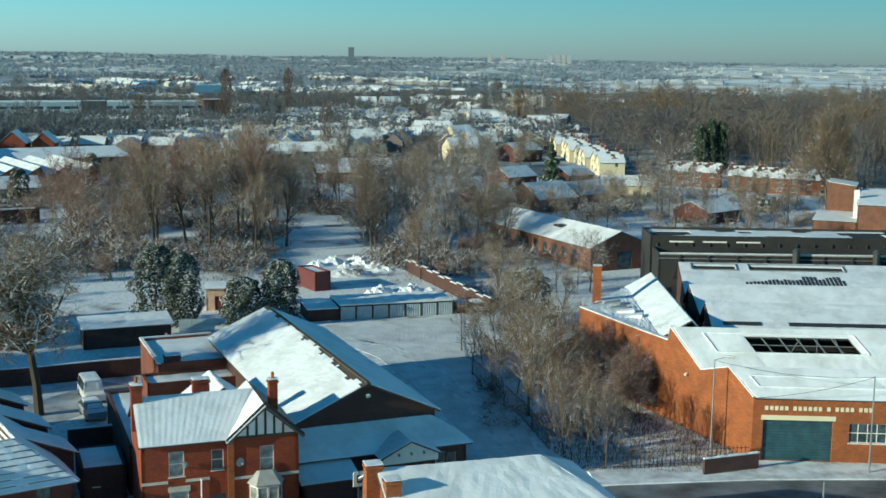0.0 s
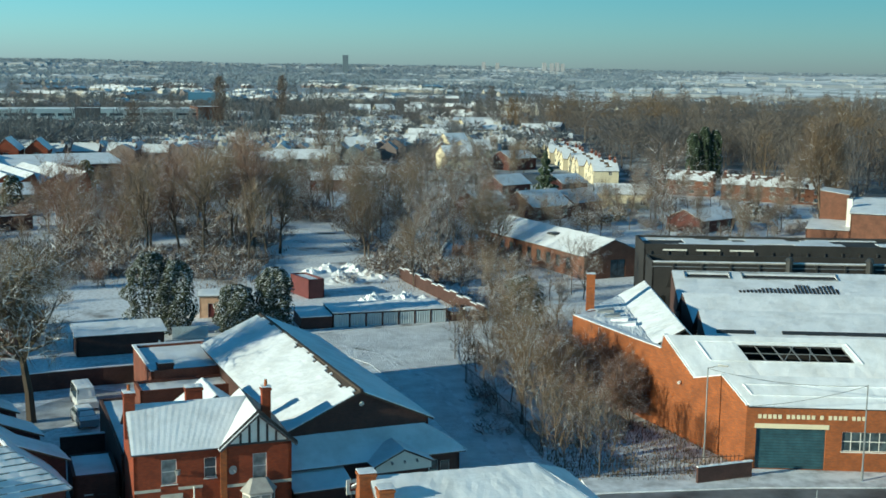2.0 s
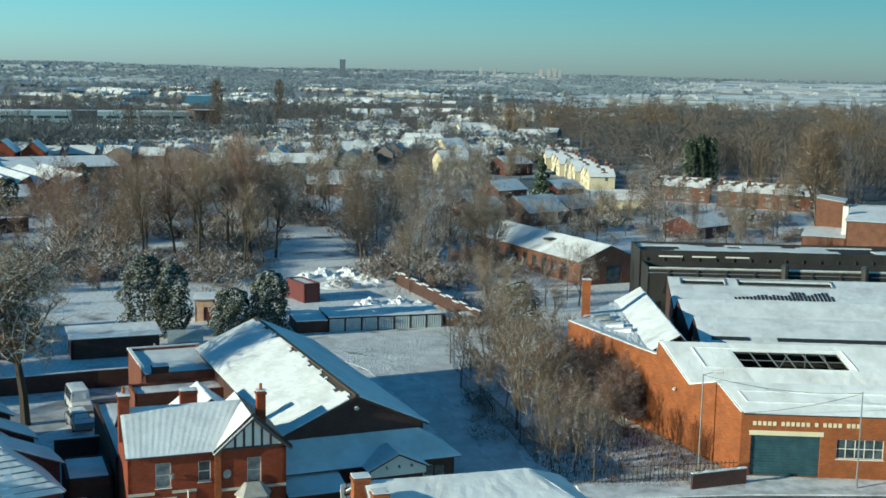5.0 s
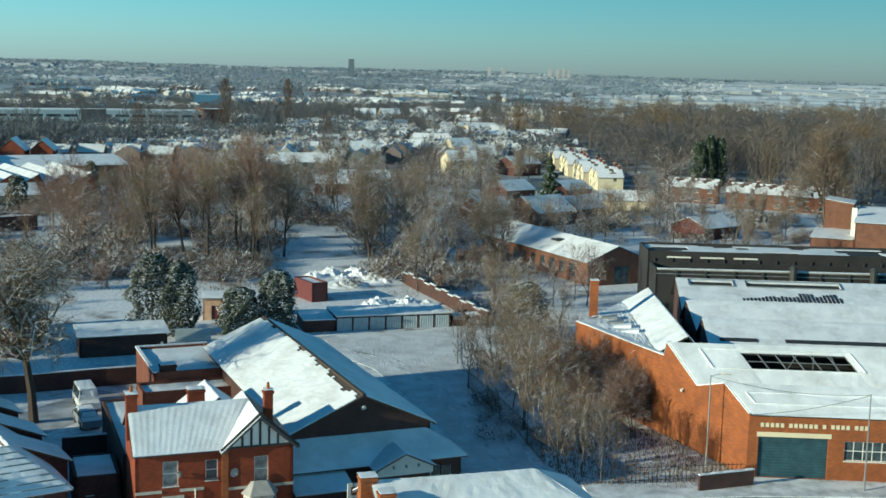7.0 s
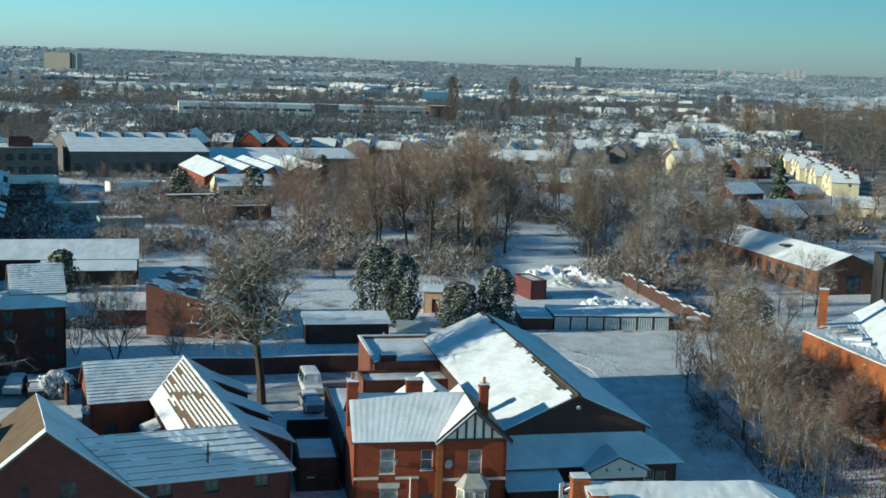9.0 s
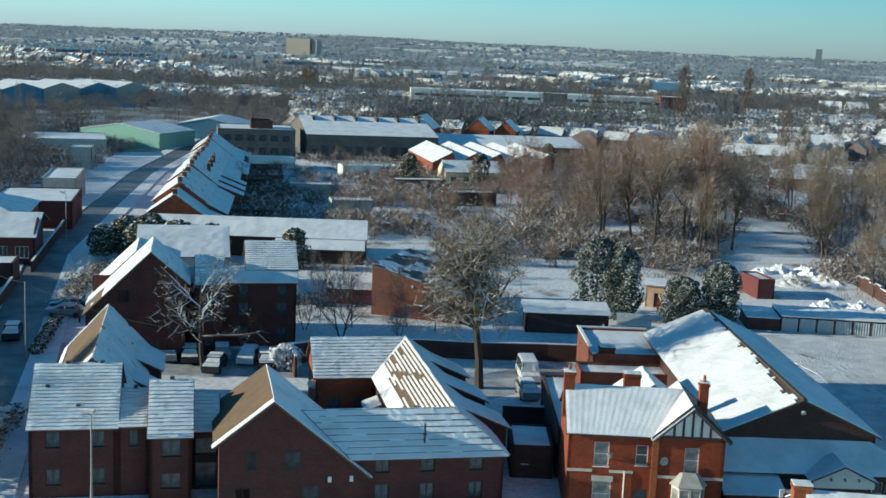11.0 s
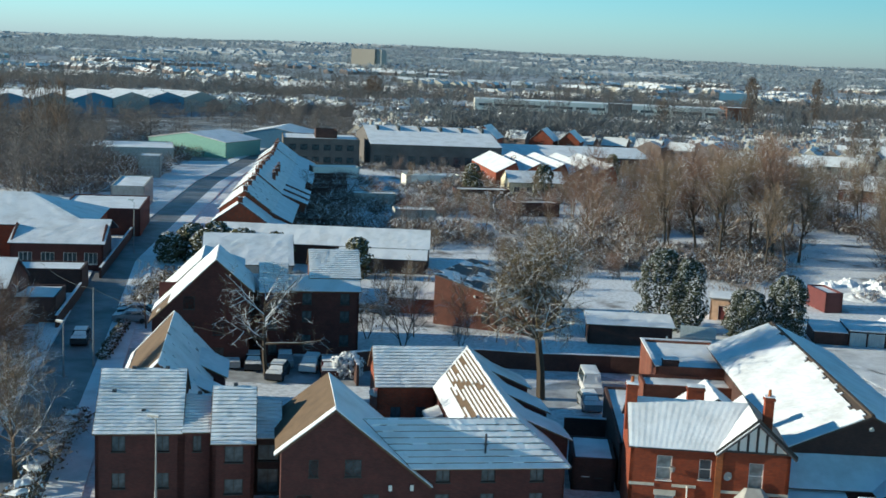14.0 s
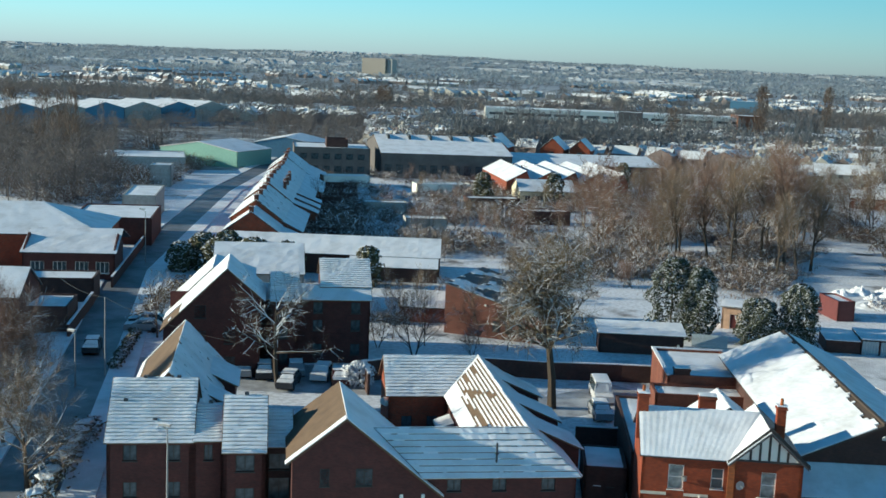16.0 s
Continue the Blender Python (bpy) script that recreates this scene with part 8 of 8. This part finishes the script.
near_trees = [(rng.choice((0, 1, 0, 1, 0, 1, 0, 1, 2)), x, y, hill(x, y), rng.uniform(0.45, 0.9), rng.uniform(0.5, 0.95), rng.uniform(0, 6.28)) for x, y in between if free(x, y, math.hypot(x, y), math.degrees(math.atan2(-x, y)))]
while len(near_trees) < 5200:       # groves between the streets
    r = 1 / rng.uniform(1 / 2100, 1 / 430)
    az = rng.uniform(-23, 49)
    x, y = -r * math.sin(radians(az)), r * math.cos(radians(az))
    if not free(x, y, r, az) or noise.noise((x / 190, y / 190, 4)) > 0.02 or noise.noise((x / 60, y / 60, 9)) < -0.15 or (az < -4 and r > 1050 and rng.random() < 0.8):
        continue
    sc = rng.uniform(0.6, 1.15)
    near_trees.append((2 if rng.random() < 0.06 else rng.choice((0, 1)), x, y, hill(x, y), sc, sc * rng.uniform(0.8, 1.1), rng.uniform(0, 6.28)))
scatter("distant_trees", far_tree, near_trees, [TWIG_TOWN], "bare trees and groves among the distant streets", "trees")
# far slopes: broad woods and strips of roofs
groves = [brush(90 + i, 34, 8, 34, 7.0, 1.9) for i in range(3)]
pl, pr = [], []
while len(pl) < 5000 or len(pr) < 1600:
    r, az = rng.uniform(1800, 4700), rng.uniform(-13, 49)
    x, y = -r * math.sin(radians(az)), r * math.cos(radians(az))
    q = noise.noise((x / 420, y / 420, 7)) + 0.4 * noise.noise((x / 130, y / 130, 3))
    if q < 0.16 and len(pl) < 5000:
        pl.append((rng.randrange(3), x, y, hill(x, y), rng.uniform(0.7, 1.4), rng.uniform(0.5, 0.95), rng.uniform(0, 6.28)))
    elif q > 0.10 and len(pr) < 1600:
        big = rng.random()
        pr.append((2 if big < 0.05 else 1 if big < 0.25 else 0, x, y, hill(x, y), rng.uniform(0.8, 1.1), rng.uniform(0.6, 0.9), rng.choice((0.0, 1.57)) + rng.uniform(-0.2, 0.2)))
# hedgerows and copses between the snowy fields
for r0 in (1080, 1230, 1400, 1640, 1950, 2350, 2900, 3500, 4200):
    for i in range(int(r0 * 0.45 / 16)):
        az = -23 + 21 * (i * 16) / (r0 * 0.37) + rng.uniform(-0.3, 0.3)
        if az > -2 or noise.noise((az / 2.2, r0 / 90, 4)) < -0.02:
            continue
        r = r0 * (1 + 0.05 * noise.noise((az / 4, r0, 1)))
        x, y = -r * math.sin(radians(az)), r * math.cos(radians(az))
        pl.append((rng.randrange(3), x, y, hill(x, y), rng.uniform(0.5, 0.9), rng.uniform(0.4, 0.8) if r0 < 3000 else 0.7, rng.uniform(0, 6.28)))
for i in range(260):        # woods along the skyline
    r, az = rng.uniform(3700, 4600), rng.uniform(-23, -8)
    x, y = -r * math.sin(radians(az)), r * math.cos(radians(az))
    pl.append((rng.randrange(3), x, y, hill(x, y), rng.uniform(0.8, 1.5), rng.uniform(0.6, 1.0), rng.uniform(0, 6.28)))
for i in range(40):
    r, az = rng.choice((1500, 1560, 2500, 2600, 3300)) + rng.uniform(-30, 30), rng.choice((rng.uniform(-20, -14), rng.uniform(-20, -3)))
    x, y = -r * math.sin(radians(az)), r * math.cos(radians(az))
    pr.append((rng.choice((1, 2)), x, y, hill(x, y), 1.0, 0.8, rng.uniform(-0.3, 0.3)))
scatter("distant_trees", groves, pl, [TWIG_HILL], "woods and hedgerows on the far slopes, paled as by haze", "trees")
scatter("distant_town", hills, pr, [FAR_WALL[2], HAZE_ROOF], "distant houses and sheds on the far slopes, roofs greyed as by haze", "town")


def low_brush(seed, n, h, w, r):
    """Low tangled scrub, many stems from the ground."""
    rng2, v, f = random.Random(seed), [], []
    for _ in range(n):
        a, b = rng2.uniform(0, 6.28), rng2.uniform(0, 6.28)
        q = w / 2 * math.sqrt(rng2.random())
        p0 = Vector((q * math.cos(a) * 0.8, q * math.sin(a) * 0.8, -0.1 + 0.55 * h * rng2.random()))
        d = Vector((0.6 * math.cos(b), 0.6 * math.sin(b), rng2.uniform(0.0, 1.0))).normalized()
        side = (Matrix.Rotation(rng2.uniform(0, 6.28), 3, d) @ d.orthogonal()).normalized() * r
        k = len(v)
        v += [tuple(p0 - side), tuple(p0 + side), tuple(p0 + d * h * rng2.uniform(0.25, 0.6))]
        f.append((k, k + 1, k + 2))
    return v, f, [0] * len(f)


scrub = [low_brush(80 + i, 150, 3.4, 5.0, 0.05) for i in range(3)]
rng = random.Random(15)
pl = []
for x0, x1, y0, y1, n, lo, hi in ((-112, -28, 174, 196, 190, 0.5, 1.0), (-14, 6, 176, 196, 70, 0.5, 0.9), (-60, -28, 184, 232, 130, 0.6, 1.1), (-125, -30, 186, 300, 560, 0.7, 1.5), (-20, 16, 188, 300, 210, 0.7, 1.4), (-58, -44, 150, 188, 40, 0.4, 0.7), (3, 14, 128, 188, 45, 0.5, 0.9), (-150, -98, 200, 300, 90, 0.6, 1.2), (4, 14, 99, 130, 40, 0.3, 0.6),
                                  (14, 95, 205, 298, 190, 0.4, 0.8), (-60, 20, 300, 430, 200, 0.6, 1.2), (-85, -63, 122, 160, 22, 0.35, 0.6), (-120, -60, 300, 430, 130, 0.6, 1.3), (60, 105, 345, 395, 70, 0.5, 1.0), (-245, -172, 188, 250, 260, 0.8, 1.5), (-58, -30, 176, 200, 60, 0.6, 1.1), (-40, -12, 252, 275, 90, 0.8, 1.4), (18, 80, 205, 262, 90, 0.4, 0.8), (-285, -186, 200, 330, 330, 0.8, 1.6), (-230, -120, 330, 460, 200, 0.6, 1.3), (-185, -130, 200, 330, 90, 0.5, 1.0)):
    for _ in range(n):
        x, y = rng.uniform(x0, x1), rng.uniform(y0, y1)
        if (x < -125 and y < 330 and x > -170 - 0.40 * (y - 205) and x < -102 - 0.62 * (y - 160)) or noise.noise((x / 14, y / 14, 6)) < -0.25 or (abs(x + 18.5 + 0.14 * (y - 200)) < 5.0 and 180 < y < 250) or (-50 < x < -28 and 145 < y < 176):
            continue
        s = rng.uniform(lo, hi)
        pl.append((rng.randrange(3), x, y, 0, s, s, rng.uniform(0, 6.28)))
scatter("scrub", scrub, pl, [TWIG_DARK], "dense dark scrub and brambles flecked with snow", "scrub")
